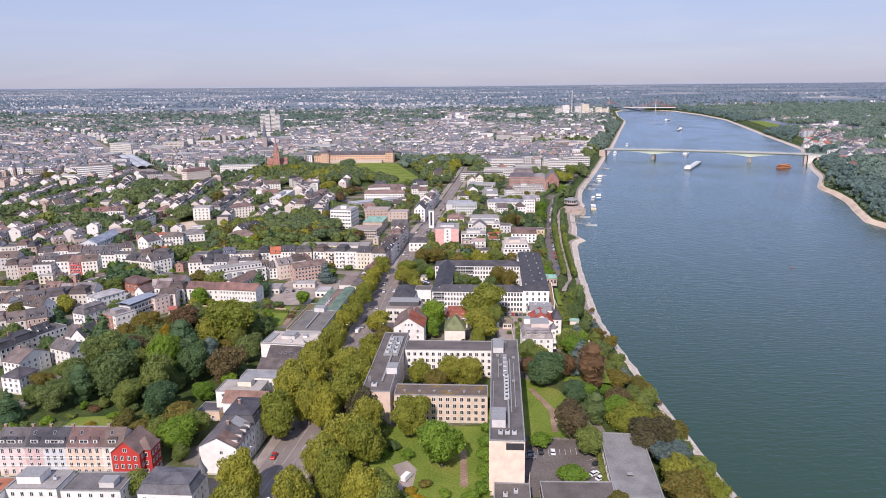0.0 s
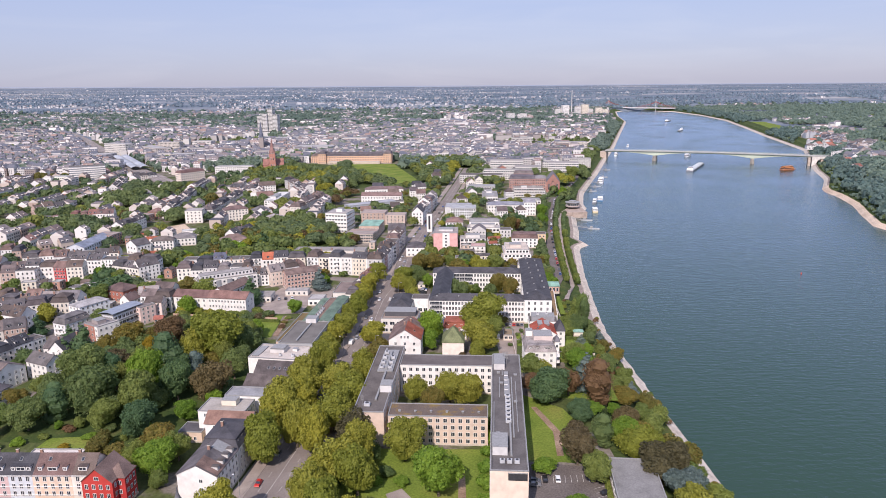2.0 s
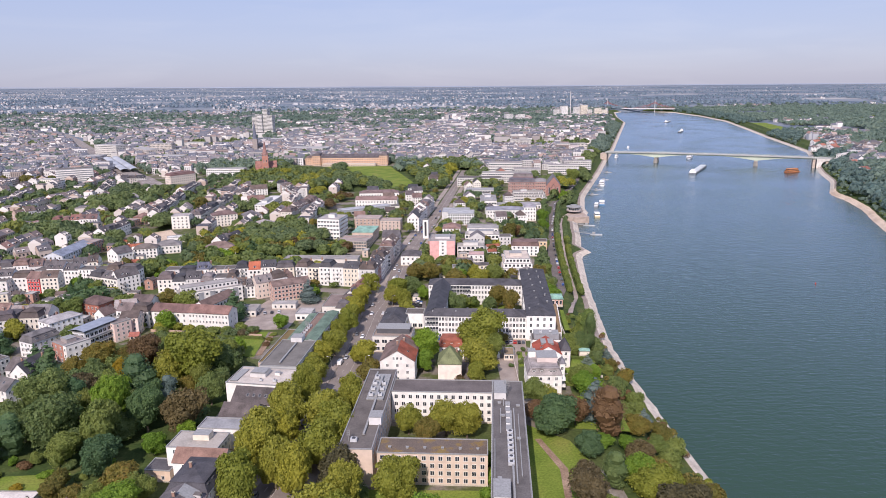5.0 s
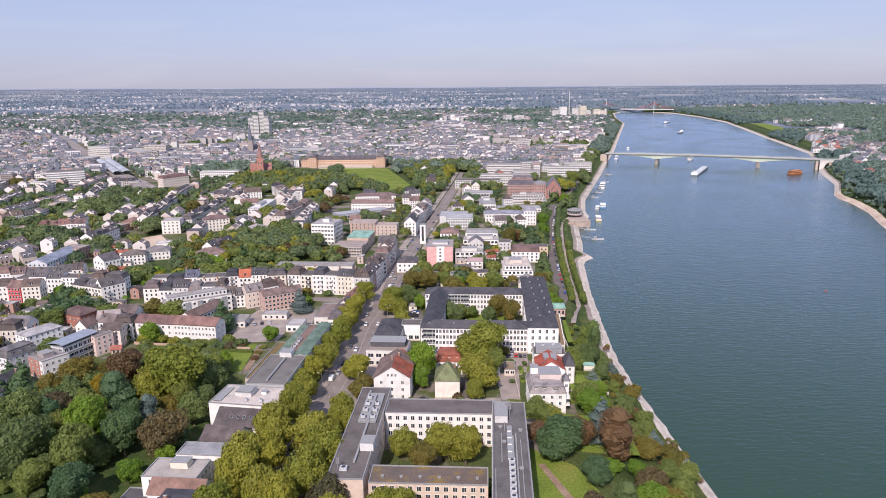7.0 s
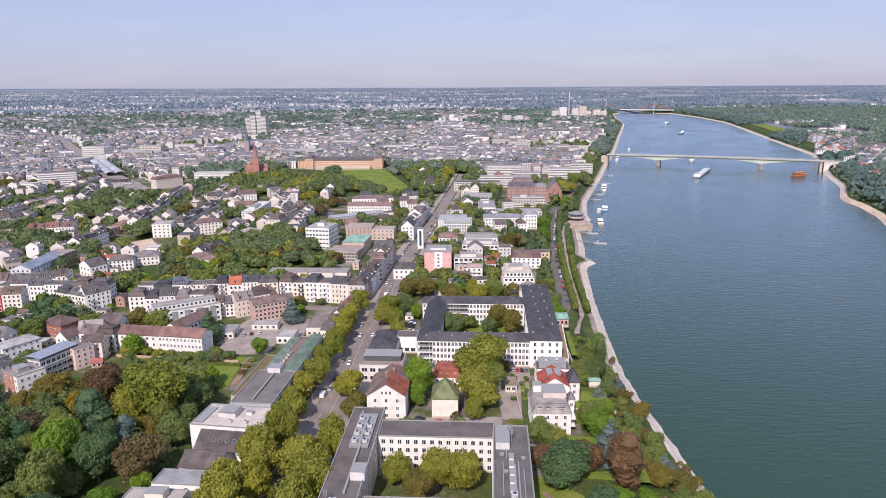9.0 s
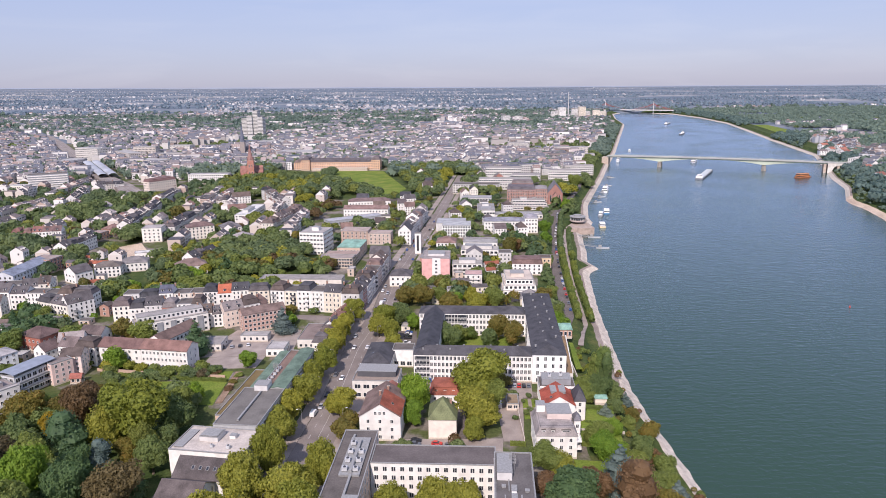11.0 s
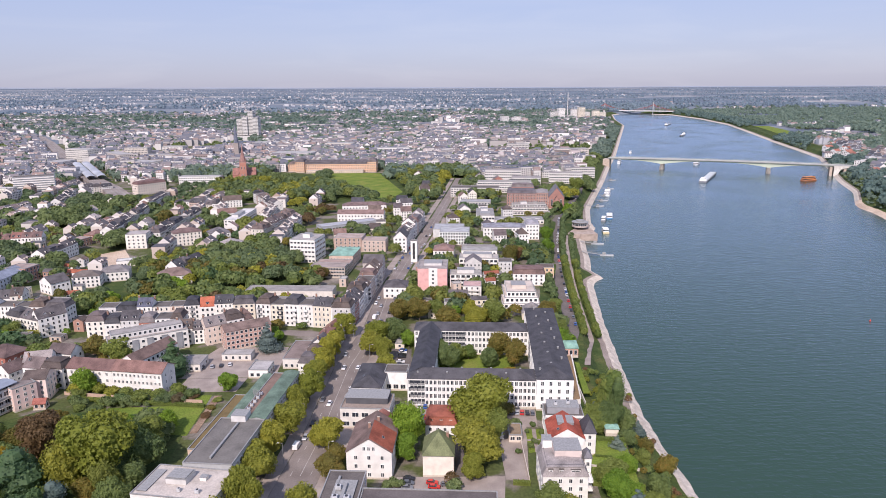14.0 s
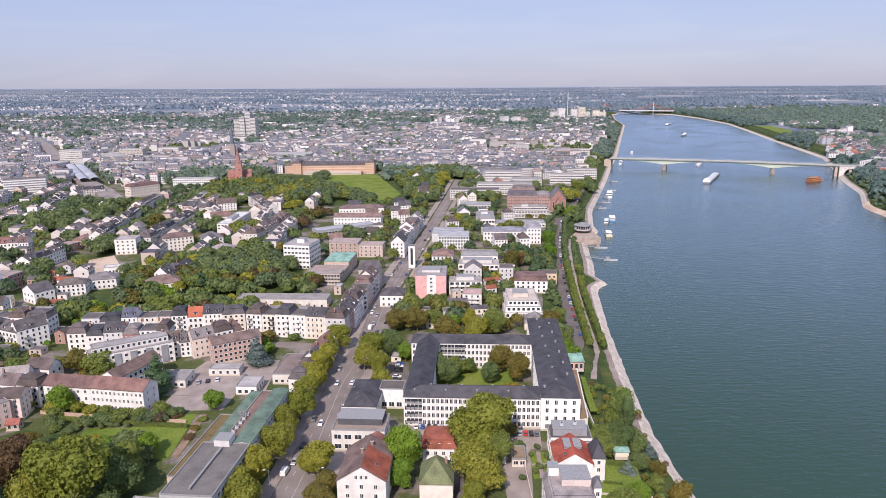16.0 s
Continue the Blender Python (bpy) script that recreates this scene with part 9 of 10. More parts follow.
for _ in range(900):
    x, y = YARD.uniform(-300, 92), YARD.uniform(415, 700)
    if near_left > 76 or abs(x - road_x(y)) < 20 or (8 < x < 92 and y < 515) or (-215 < x < -62 and y > 548) or x > lerp(y, NEAR_BANK) - 66 or (-128 < x < -38 and y < 482):
        continue
    w, d, h = YARD.uniform(5, 12), YARD.uniform(4, 7), YARD.choice([2.8, 3.2, 3.6, 5.8, 6.4])
    rot = YARD.choice([-8, -8, 4, 12, 80])
    if not is_free(x, y, rot, w, d):
        continue
    kind = YARD.choice(["flat", "flat", "flat", "gable_x"])
    wc_ = YARD.choice([WHITE, CREAM, GREYW, (0.62, 0.50, 0.42), (0.44, 0.26, 0.21)])
    house(("pale" if sum(wc_) > 1.8 else "brick") + " yard building with " + ("felt flat roof" if kind == "flat" else "tiled pitched roof") + " behind the terraces", x, y, rot, w, d, h, name="outbuilding", group="yard buildings", roof=kind, rh=1.6, wall=wc_, rcol=YARD.choice([GREYR, (0.30, 0.28, 0.27), (0.17, 0.15, 0.15), (0.40, 0.38, 0.36)]) if kind == "flat" else YARD.choice([BROWN, REDT, SLATE]), floors=1 if h < 5 else 2, cols=(max(1, int(w / 3)), 1, 0, 1), ww=1.2, wh=1.3, how="join", over=0.2, plinth=False)
    near_left += 1
# far roofs and far woods: too many and too small to tell apart
M_FARWALL, n, l, p = shade("far_walls", 0.9, 0.1)
gi = n.new("ShaderNodeNewGeometry")
l.new(ramp(n, l, gi.outputs["Random Per Island"], [(0.0, (0.25, 0.195, 0.18)), (0.2, (0.36, 0.335, 0.325)), (0.5, (0.51, 0.49, 0.48)), (0.8, (0.67, 0.65, 0.63)), (1.0, (0.86, 0.84, 0.82))]).outputs[0], p.inputs["Base Color"])
M_NEARWALL, n, l, p = shade("quarter_walls", 0.85, 0.25)
gi = n.new("ShaderNodeNewGeometry")
l.new(ramp(n, l, gi.outputs["Random Per Island"], [(0.0, (0.38, 0.27, 0.22)), (0.18, (0.55, 0.48, 0.43)), (0.5, (0.58, 0.54, 0.51)), (0.75, (0.66, 0.63, 0.60)), (1.0, (0.72, 0.70, 0.68))]).outputs[0], p.inputs["Base Color"])
# white walls greyed and blued, distance haze painted into their tones
M_HAZYWALL, n, l, p = shade("hazed_walls", 0.85, 0.3)
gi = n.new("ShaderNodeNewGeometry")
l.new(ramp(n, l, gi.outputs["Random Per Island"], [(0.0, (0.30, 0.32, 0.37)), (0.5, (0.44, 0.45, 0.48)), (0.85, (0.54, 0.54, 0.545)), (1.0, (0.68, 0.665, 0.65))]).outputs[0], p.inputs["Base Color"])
M_ROWROOF, n, l, p = shade("row_roofs", 0.85, 0.15)
gi = n.new("ShaderNodeNewGeometry")
grain = noise_node(n, l, 0.5, 5, geo_pos(n))
tone = ramp(n, l, gi.outputs["Random Per Island"], [(0.0, (0.085, 0.085, 0.10)), (0.4, (0.13, 0.12, 0.125)), (0.65, (0.185, 0.145, 0.135)), (0.85, (0.24, 0.225, 0.22)), (0.95, (0.29, 0.15, 0.115)), (1.0, (0.42, 0.40, 0.38))])
l.new(mix(n, l, 1.0, tone.outputs[0], ramp(n, l, grain.outputs[0], [(0.3, (0.75, 0.75, 0.75)), (0.7, (1.2, 1.2, 1.2))]).outputs[0], "MULTIPLY"), p.inputs["Base Color"])
# dark roof tones lifted a little, haze put into the colour
M_FARROOF, n, l, p = shade("far_roofs", 0.9, 0.1)
gi = n.new("ShaderNodeNewGeometry")
l.new(ramp(n, l, gi.outputs["Random Per Island"], [(0.0, (0.072, 0.075, 0.086)), (0.45, (0.112, 0.106, 0.115)), (0.65, (0.159, 0.139, 0.132)), (0.80, (0.198, 0.155, 0.139)), (0.88, (0.245, 0.225, 0.214)), (0.92, (0.267, 0.157, 0.122)), (0.95, (0.422, 0.388, 0.360)), (1.0, (0.618, 0.582, 0.540))]).outputs[0], p.inputs["Base Color"])

# roof tones shifted to blue-grey, standing in for haze over the city
M_HAZYROOF, n, l, p = shade("hazed_roofs", 0.9, 0.1)
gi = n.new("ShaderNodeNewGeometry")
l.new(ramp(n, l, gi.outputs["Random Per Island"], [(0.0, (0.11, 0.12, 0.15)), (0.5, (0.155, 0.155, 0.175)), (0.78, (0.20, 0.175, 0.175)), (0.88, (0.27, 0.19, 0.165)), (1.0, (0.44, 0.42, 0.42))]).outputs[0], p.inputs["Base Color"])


TAKEN = set()


def far_town(name, count, y0, y1, xs, label, seed, big=0.1, keep_off=None, wall_mat=None, grain=(0.0035, 0.0022), least=-0.3):
    r = random.Random(seed)
    g = Geo()
    for _ in range(count):
        y = y0 + (y1 - y0) * r.random() ** 1.15
        a, b = xs(y)
        x = r.uniform(a, b)
        if river(x, y, 55) or (int(x // 3), int(y // 3)) in OCC or keep_off(x, y) or (abs(x - road_x(y)) < 24 and y < 1200):
            continue
        if noise.noise((x * grain[0], y * grain[1], seed)) < least:
            continue
        k = 1.0 if y <= FOLD else max(0.16, y / far_dist(y))
        w, d, h = r.uniform(8, 17) * k, r.uniform(8, 12) * k, r.uniform(*((9, 15) if y < 2000 else (7, 13))) * k
        flat = r.random() < 0.15
        if r.random() < big:
            w, d, h, flat = r.uniform(20, 42) * k, r.uniform(12, 18) * k, r.uniform(9, 18) * k, True
        turn = 0.5 * noise.noise((x * 0.004, y * 0.004, 5.0))
        rot = turn + r.choice([0.08, 0.08, 1.65]) + r.uniform(-0.06, 0.06)
        ca, sa = math.cos(rot), math.sin(rot)
        if y < 2300:
            mx, my = x + ca * w / 2 - sa * d / 2, y + sa * w / 2 + ca * d / 2
            cell = (int(mx // 11), int(my // 11))
            if cell in TAKEN:
                continue
            TAKEN.add(cell)
        z = ground_z(x, y)
        P = lambda i, j, q: (x + i * ca - j * sa, y + i * sa + j * ca, z + q)
        k0 = len(g.v)
        g.v += [P(0, 0, -0.5), P(w, 0, -0.5), P(w, d, -0.5), P(0, d, -0.5), P(0, 0, h), P(w, 0, h), P(w, d, h), P(0, d, h)]
        for q in ((0, 1, 5, 4), (1, 2, 6, 5), (2, 3, 7, 6), (3, 0, 4, 7)):
            g.f.append(tuple(k0 + i for i in q))
            g.m.append(0)
        if y < 1480:
            for fl in range(int(h / 3.2)):
                zz = 1.1 + fl * 3.0
                for c0 in range(int(w / 3)):
                    for jj in ((-0.06,) if y > 1300 else (-0.06, d + 0.06)):
                        g.face([P(1 + c0 * 3, jj, zz), P(2.3 + c0 * 3, jj, zz), P(2.3 + c0 * 3, jj, zz + 1.6), P(1 + c0 * 3, jj, zz + 1.6)], 2)
                for c0 in range(int(d / 3.4)):
                    for ii in ((w + 0.06,) if y > 1300 else (w + 0.06, -0.06)):
                        g.face([P(ii, 1.2 + c0 * 3.2, zz), P(ii, 2.5 + c0 * 3.2, zz), P(ii, 2.5 + c0 * 3.2, zz + 1.6), P(ii, 1.2 + c0 * 3.2, zz + 1.6)], 2)
        if flat:
            g.face([P(-0.2, -0.2, h + 0.1), P(w + 0.2, -0.2, h + 0.1), P(w + 0.2, d + 0.2, h + 0.1), P(-0.2, d + 0.2, h + 0.1)], 1)
        else:
            rh = d * r.uniform(0.30, 0.46)
            for i in (0, w):
                g.face([P(i, 0, h), P(i, d, h), P(i, d / 2, h + rh)], 0)
            if y < 1750:
                for c0 in range(int(w / 4.5)):
                    if r.random() < 0.6:
                        a_ = 1.2 + c0 * 4.2
                        g.box(0, 0, 0, 1, 1, 1, 0)
                        g.v[-8:] = [P(a_ + i, j, h + 0.6 + q) for q in (0, 1.6) for i, j in ((0, 0.9), (1.7, 0.9), (1.7, 3.2), (0, 3.2))]
                if r.random() < 0.5:
                    g.box(0, 0, 0, 1, 1, 1, 1)
                    g.v[-8:] = [P(0.4 + i, d / 2 + j, h + rh + q) for q in (-0.8, 1.4) for i, j in ((0, -0.5), (0.9, -0.5), (0.9, 0.5), (0, 0.5))]
            k1 = len(g.v)
            g.v += [P(-0.3, -0.3, h), P(w + 0.3, -0.3, h), P(w + 0.3, d + 0.3, h), P(-0.3, d + 0.3, h), P(-0.3, d / 2, h + rh + 0.1), P(w + 0.3, d / 2, h + rh + 0.1)]
            for q in ((0, 1, 5, 4), (2, 3, 4, 5)):
                g.f.append(tuple(k1 + i for i in q))
                g.m.append(1)
    return tagged(new(name, g.mesh(name, [wall_mat or M_FARWALL, M_FARROOF if y1 < 2300 else M_HAZYROOF, M_GLASS])), label, "houses", kind="stuff")


def street_row(g, x0, y0, y1, lean, seed):
    """Town houses along a side street that runs away from the river road, fronts to the east."""
    r = random.Random(seed)
    y, tall, steep = y0, r.uniform(8.2, 11), r.uniform(3.0, 4.4)
    while y < y1:
        w, d, h = r.uniform(7.5, 11.5), r.uniform(10, 12), tall + r.uniform(-0.5, 0.6) + (2.0 if r.random() < 0.07 else 0)
        x = x0 + (y - y0) * lean + r.uniform(-0.8, 0.8)
        rot = math.pi / 2 - math.atan(lean) + r.uniform(-0.02, 0.02)
        ca, sa = math.cos(rot), math.sin(rot)
        ok = is_free(x, y, math.degrees(rot), w, d, 2.2) and r.random() < 0.95
        if ok:
            mark(x, y, math.degrees(rot), w, d, 0.0)
            P = lambda i, j, q: (x + i * ca - j * sa, y + i * sa + j * ca, q)
            k0 = len(g.v)
            g.v += [P(0, 0, -0.5), P(w, 0, -0.5), P(w, d, -0.5), P(0, d, -0.5), P(0, 0, h), P(w, 0, h), P(w, d, h), P(0, d, h)]
            for q in ((0, 1, 5, 4), (1, 2, 6, 5), (2, 3, 7, 6), (3, 0, 4, 7)):
                g.f.append(tuple(k0 + i for i in q))
                g.m.append(0)
            rh = steep + r.uniform(-0.2, 0.3)
            flat = r.random() < 0.16
            if flat:
                g.box(0, 0, 0, 1, 1, 1, 1)
                g.v[-8:] = [P(-0.1, -0.1, h), P(w + 0.1, -0.1, h), P(w + 0.1, d + 0.1, h), P(-0.1, d + 0.1, h), P(-0.1, -0.1, h + 0.3), P(w + 0.1, -0.1, h + 0.3), P(w + 0.1, d + 0.1, h + 0.3), P(-0.1, d + 0.1, h + 0.3)]
            else:
                for i in (0, w):
                    g.face([P(i, 0, h), P(i, d, h), P(i, d / 2, h + rh)], 0)
                k1 = len(g.v)
                g.v += [P(-0.1, -0.3, h - 0.1), P(w + 0.1, -0.3, h - 0.1), P(w + 0.1, d + 0.3, h - 0.1), P(-0.1, d + 0.3, h - 0.1), P(-0.1, d / 2, h + rh), P(w + 0.1, d / 2, h + rh)]
                for q in ((0, 1, 5, 4), (2, 3, 4, 5)):
                    g.f.append(tuple(k1 + i for i in q))
                    g.m.append(1)
                for c0 in range(int(w / 4)):
                    if r.random() < 0.75:
                        a = 1.2 + c0 * 3.6
                        g.box(0, 0, 0, 1, 1, 1, 0)
                        zz = h + 0.5
                        g.v[-8:] = [P(a, 1.0, zz), P(a + 1.7, 1.0, zz), P(a + 1.7, 3.4, zz), P(a, 3.4, zz), P(a, 1.0, zz + 1.5), P(a + 1.7, 1.0, zz + 1.5), P(a + 1.7, 3.4, zz + 1.5), P(a, 3.4, zz + 1.5)]
                        g.face([P(a + 0.25, 0.95, zz + 0.25), P(a + 1.45, 0.95, zz + 0.25), P(a + 1.45, 0.95, zz + 1.25), P(a + 0.25, 0.95, zz + 1.25)], 2)
                if r.random() < 0.6:
                    g.box(0, 0, 0, 1, 1, 1, 1)
                    zz = h + rh
                    g.v[-8:] = [P(0.2, d / 2 - 0.4, zz - 0.8), P(0.9, d / 2 - 0.4, zz - 0.8), P(0.9, d / 2 + 0.4, zz - 0.8), P(0.2, d / 2 + 0.4, zz - 0.8), P(0.2, d / 2 - 0.4, zz + 1.1), P(0.9, d / 2 - 0.4, zz + 1.1), P(0.9, d / 2 + 0.4, zz + 1.1), P(0.2, d / 2 + 0.4, zz + 1.1)]
            for fl in range(int(h / 3)):
                zz = 1.0 + fl * 2.9
                n_w = int(w / 2.8)
                for c0 in range(n_w):
                    a = (w - n_w * 2.8) / 2 + 0.75 + c0 * 2.8
                    for jj in (-0.06, d + 0.06):
                        g.face([P(a, jj, zz), P(a + 1.3, jj, zz), P(a + 1.3, jj, zz + 1.6), P(a, jj, zz + 1.6)], 2)
                if r.random() < 0.5:
                    for ii in (-0.06, w + 0.06):
                        g.face([P(ii, d * 0.3, zz), P(ii, d * 0.3 + 1.2, zz), P(ii, d * 0.3 + 1.2, zz + 1.5), P(ii, d * 0.3, zz + 1.5)], 2)
        y += w if ok else w + r.uniform(2, 10)


def crown_tufts(V, F, r, x, y, hh_, m_, w0=0.45, w1=0.62):
    """One far tree: a lobed crown of leaf tufts over a hidden stem."""
    w = hh_ * r.uniform(w0, w1)
    z = ground_z(x, y)
    v = r.normal(size=(m_, 3))
    v /= np.linalg.norm(v, axis=1)[:, None]
    lobes = r.normal(size=(6, 3))
    lobes /= np.linalg.norm(lobes, axis=1)[:, None]
    swell = 0.78 + 0.3 * np.clip((v @ lobes.T).max(1), 0, 1) ** 3
    v[:, 2] = np.abs(v[:, 2]) * 1.0 - 0.25
    pos = v * np.array([w, w, hh_ * 0.5]) * (swell * r.uniform(0.85, 1.05, m_))[:, None] + np.array([x, y, z + hh_ * 0.5])
    nr = v + r.normal(scale=0.35, size=(m_, 3))
    t1 = np.cross(nr, r.normal(size=(m_, 3)))
    t1 /= np.linalg.norm(t1, axis=1)[:, None]
    t2 = np.cross(nr, t1)
    t2 /= np.linalg.norm(t2, axis=1)[:, None]
    s = w * 2.6 / math.sqrt(m_)
    k0 = len(V)
    V.extend(np.stack([pos - t1 * s * 1.1, pos + t1 * s * 0.6 - t2 * s, pos + t1 * s * 0.6 + t2 * s], 1).reshape(-1, 3).tolist())
    F.extend([(k0 + 3 * i, k0 + 3 * i + 1, k0 + 3 * i + 2) for i in range(m_)])


CLEAR = lambda x, y: (-238 < x < -192 and 575 < y < 720) or (-262 < x < -166 and 556 < y < 614) or (-300 < x < -262 and 668 < y < 712) or (-210 < x < -172 and 690 < y < 736)


def far_woods(name, count, y0, y1, xs, mat, label, seed, keep=0.0, sizes=(9, 15), pad=12, tufts=34, inside=None, grain=(0.0035, 0.0022)):
    r = np.random.RandomState(seed)
    V, F = [], []
    for _ in range(count):
        y = y0 + (y1 - y0) * r.rand() ** 1.1
        a, b = xs(y)
        x = r.uniform(a, b)
        if river(x, y, pad) or (int(x // 3), int(y // 3)) in OCC or (abs(x - road_x(y)) < 13 and y < 1150) or (abs(x - quay_x(y)) < 7.5 and 452 < y < 1100) or CLEAR(x, y) or (inside and not inside(x, y)) or MEADOW(x, y) or (-215 < x < -25 and 1150 < y < 1262) or noise.noise((x * grain[0], y * grain[1], seed)) < keep:
            continue
        k = 1.0 if y <= FOLD else max(0.2, y / far_dist(y) * 1.1)
        crown_tufts(V, F, r, x, y, r.uniform(*sizes) * k, tufts)
    me = bpy.data.meshes.new(name)
    me.from_pydata(V, [], F)
    me.materials.append(mat)
    return tagged(new(name, me), label, "woods", kind="stuff")


MEADOW = lambda x, y: (1890 < y < 2330 and 10 < x - lerp(y, FAR_BANK) < 125) or (1080 < x < 1250 and 1800 < y < 2090)
LEFT = lambda y: (-0.78 * y, min(lerp(y, NEAR_BANK) - 55, 0.6 * y) if y < 3590 else 0.8 * y)
RIGHT = lambda y: (lerp(y, FAR_BANK) + 60 if y < 3590 else 0.1 * y, 0.86 * y)
PARK = lambda x, y: -262 < x < 112 and 950 < y < 1246
LAWN = lambda x, y: y > 962 and -126 + (1140 - y) * (0.0 if y > 1140 else 0.48) < x < 6 - max(0, y - 1030) * 0.17
# tree groups: centre, half widths, how many, height
SPOTS = {
    L_BRIGHT: [(-188, 566, 6, 5, 3, 9), (-214, 578, 4, 4, 2, 8), (-150, 590, 8, 8, 4, 11)],
    L_FIR: [(-284, 520, 14, 7, 6, 12), (-206, 478, 9, 8, 6, 13), (-222, 505, 8, 6, 4, 11)],
    L_MIDDARK: [(-46, 962, 15, 7, 10, 13), (-121, 1165, 8, 32, 14, 14), (-322, 686, 14, 14, 16, 15), (-308, 676, 8, 8, 6, 13), (-326, 832, 12, 12, 10, 15), (-198, 566, 13, 7, 8, 10), (-176, 584, 8, 9, 5, 11), (-186, 622, 5, 9, 5, 10), (-205, 486, 12, 9, 6, 11), (-350, 690, 28, 15, 22, 17), (-365, 940, 20, 46, 26, 17), (-254, 634, 10, 12, 8, 12), (-100, 655, 24, 24, 18, 14), (-108, 1000, 22, 40, 26, 15), (-56, 972, 9, 6, 5, 13), (-130, 650, 26, 18, 12, 13), (-440, 936, 40, 14, 14, 13), (-480, 1132, 38, 22, 16, 14), (-84, 612, 24, 10, 9, 12), (-30, 748, 14, 10, 5, 12), (8, 528, 6, 5, 3, 12), (54, 540, 10, 5, 4, 10), (-170, 448, 14, 4, 7, 7), (-105, 415, 14, 2, 9, 4.5)],
    L_MIDGREEN: [(-338, 690, 18, 12, 16, 17), (-334, 905, 14, 20, 14, 15), (-254, 736, 8, 10, 6, 13), (200, 985, 22, 40, 26, 13), (252, 1100, 18, 50, 24, 14), (172, 1040, 14, 14, 8, 12), (104, 985, 34, 6, 10, 10), (-106, 850, 16, 44, 22, 10), (-128, 800, 10, 30, 12, 10), (-56, 992, 11, 9, 12, 14), (-92, 943, 14, 10, 10, 12), (-34, 765, 8, 6, 4, 10), (-19, 749, 6, 6, 3, 10), (-51, 759, 7, 5, 4, 9), (-355, 856, 20, 18, 16, 18), (-252, 654, 14, 10, 8, 11), (-262, 745, 10, 16, 8, 13), (-190, 648, 14, 10, 8, 10), (-340, 827, 22, 20, 22, 18), (-337, 970, 20, 34, 18, 16), (-266, 650, 16, 16, 12, 14), (-250, 722, 11, 20, 10, 14), (-126, 688, 28, 18, 20, 14), (-150, 640, 28, 18, 14, 12), (-90, 645, 26, 20, 14, 13), (-190, 808, 14, 18, 10, 14), (-448, 940, 40, 16, 12, 12), (-194, 955, 9, 22, 9, 12), (-188, 1132, 26, 30, 22, 16), (-395, 690, 30, 14, 12, 14), (-176, 655, 14, 40, 12, 9), (-560, 870, 40, 16, 12, 12), (-300, 870, 7, 60, 10, 10), (2, 535, 8, 10, 6, 13), (48, 548, 18, 8, 9, 11), (84, 540, 10, 12, 7, 11), (93, 505, 4, 14, 6, 9), (30, 585, 10, 8, 4, 9), (88, 590, 8, 12, 5, 9), (-200, 500, 16, 8, 6, 9), (1, 342, 4, 1.5, 9, 4), (51, 384, 2, 5, 6, 2.6), (56, 372, 5, 6, 6, 2.6), (24, 338, 3, 4, 4, 6), (-128, 414, 18, 3, 9, 5), (-98, 391, 5, 5, 6, 8), (-92, 381, 3, 5, 4, 8), (-172, 464, 12, 6, 6, 8), (-112, 411, 10, 1.5, 7, 3)],
    L_PLANE: [(208, 962, 9, 9, 6, 17), (140, 1050, 20, 8, 6, 12), (47, 960, 3, 40, 9, 11), (74, 980, 3, 60, 9, 11), (62, 830, 3, 20, 4, 9), (-147, 1003, 16, 40, 26, 15), (-122, 925, 8, 16, 8, 11), (-188, 1104, 14, 40, 16, 14), (-188, 655, 9, 40, 14, 8), (-99, 636, 8, 8, 4, 13), (58, 1100, 10, 90, 22, 14)],
    L_MIDPLANE: [(-105, 862, 20, 30, 12, 9), (-366, 694, 10, 10, 6, 19), (-247, 700, 10, 12, 6, 14), (-146, 790, 13, 18, 10, 14), (-150, 1005, 13, 50, 26, 15), (-185, 660, 12, 36, 14, 9), (-120, 640, 26, 14, 8, 12), (-70, 750, 20, 10, 5, 10), (-300, 955, 10, 14, 5, 13), (18, 545, 12, 8, 6, 12), (66, 546, 12, 8, 5, 10), (-106, 398, 3, 3, 3, 5)],
    L_AUTUMN: [(-168, 578, 8, 7, 5, 12), (-221, 574, 5, 4, 2, 9), (-249, 834, 8, 15, 7, 13), (-160, 632, 26, 14, 9, 12), (-80, 622, 26, 10, 7, 12), (-580, 1086, 46, 16, 16, 12), (-225, 690, 6, 9, 4, 13), (-148, 712, 12, 12, 5, 11), (-120, 610, 16, 8, 5, 11), (-92, 870, 12, 12, 5, 11), (-2, 556, 8, 10, 6, 12), (34, 540, 10, 6, 4, 11), (70, 556, 12, 8, 4, 10), (60, 590, 8, 8, 3, 9)],
    L_RUST: [(-79, 877, 4, 4, 3, 11), (-91, 874, 4, 4, 3, 11), (-297, 741, 12, 9, 6, 12), (-222, 722, 7, 7, 3, 14), (-92, 820, 8, 8, 3, 12), (-96, 628, 10, 8, 3, 12), (24, 343, 2, 3, 2, 6)],
}


BUILT = set(OCC)


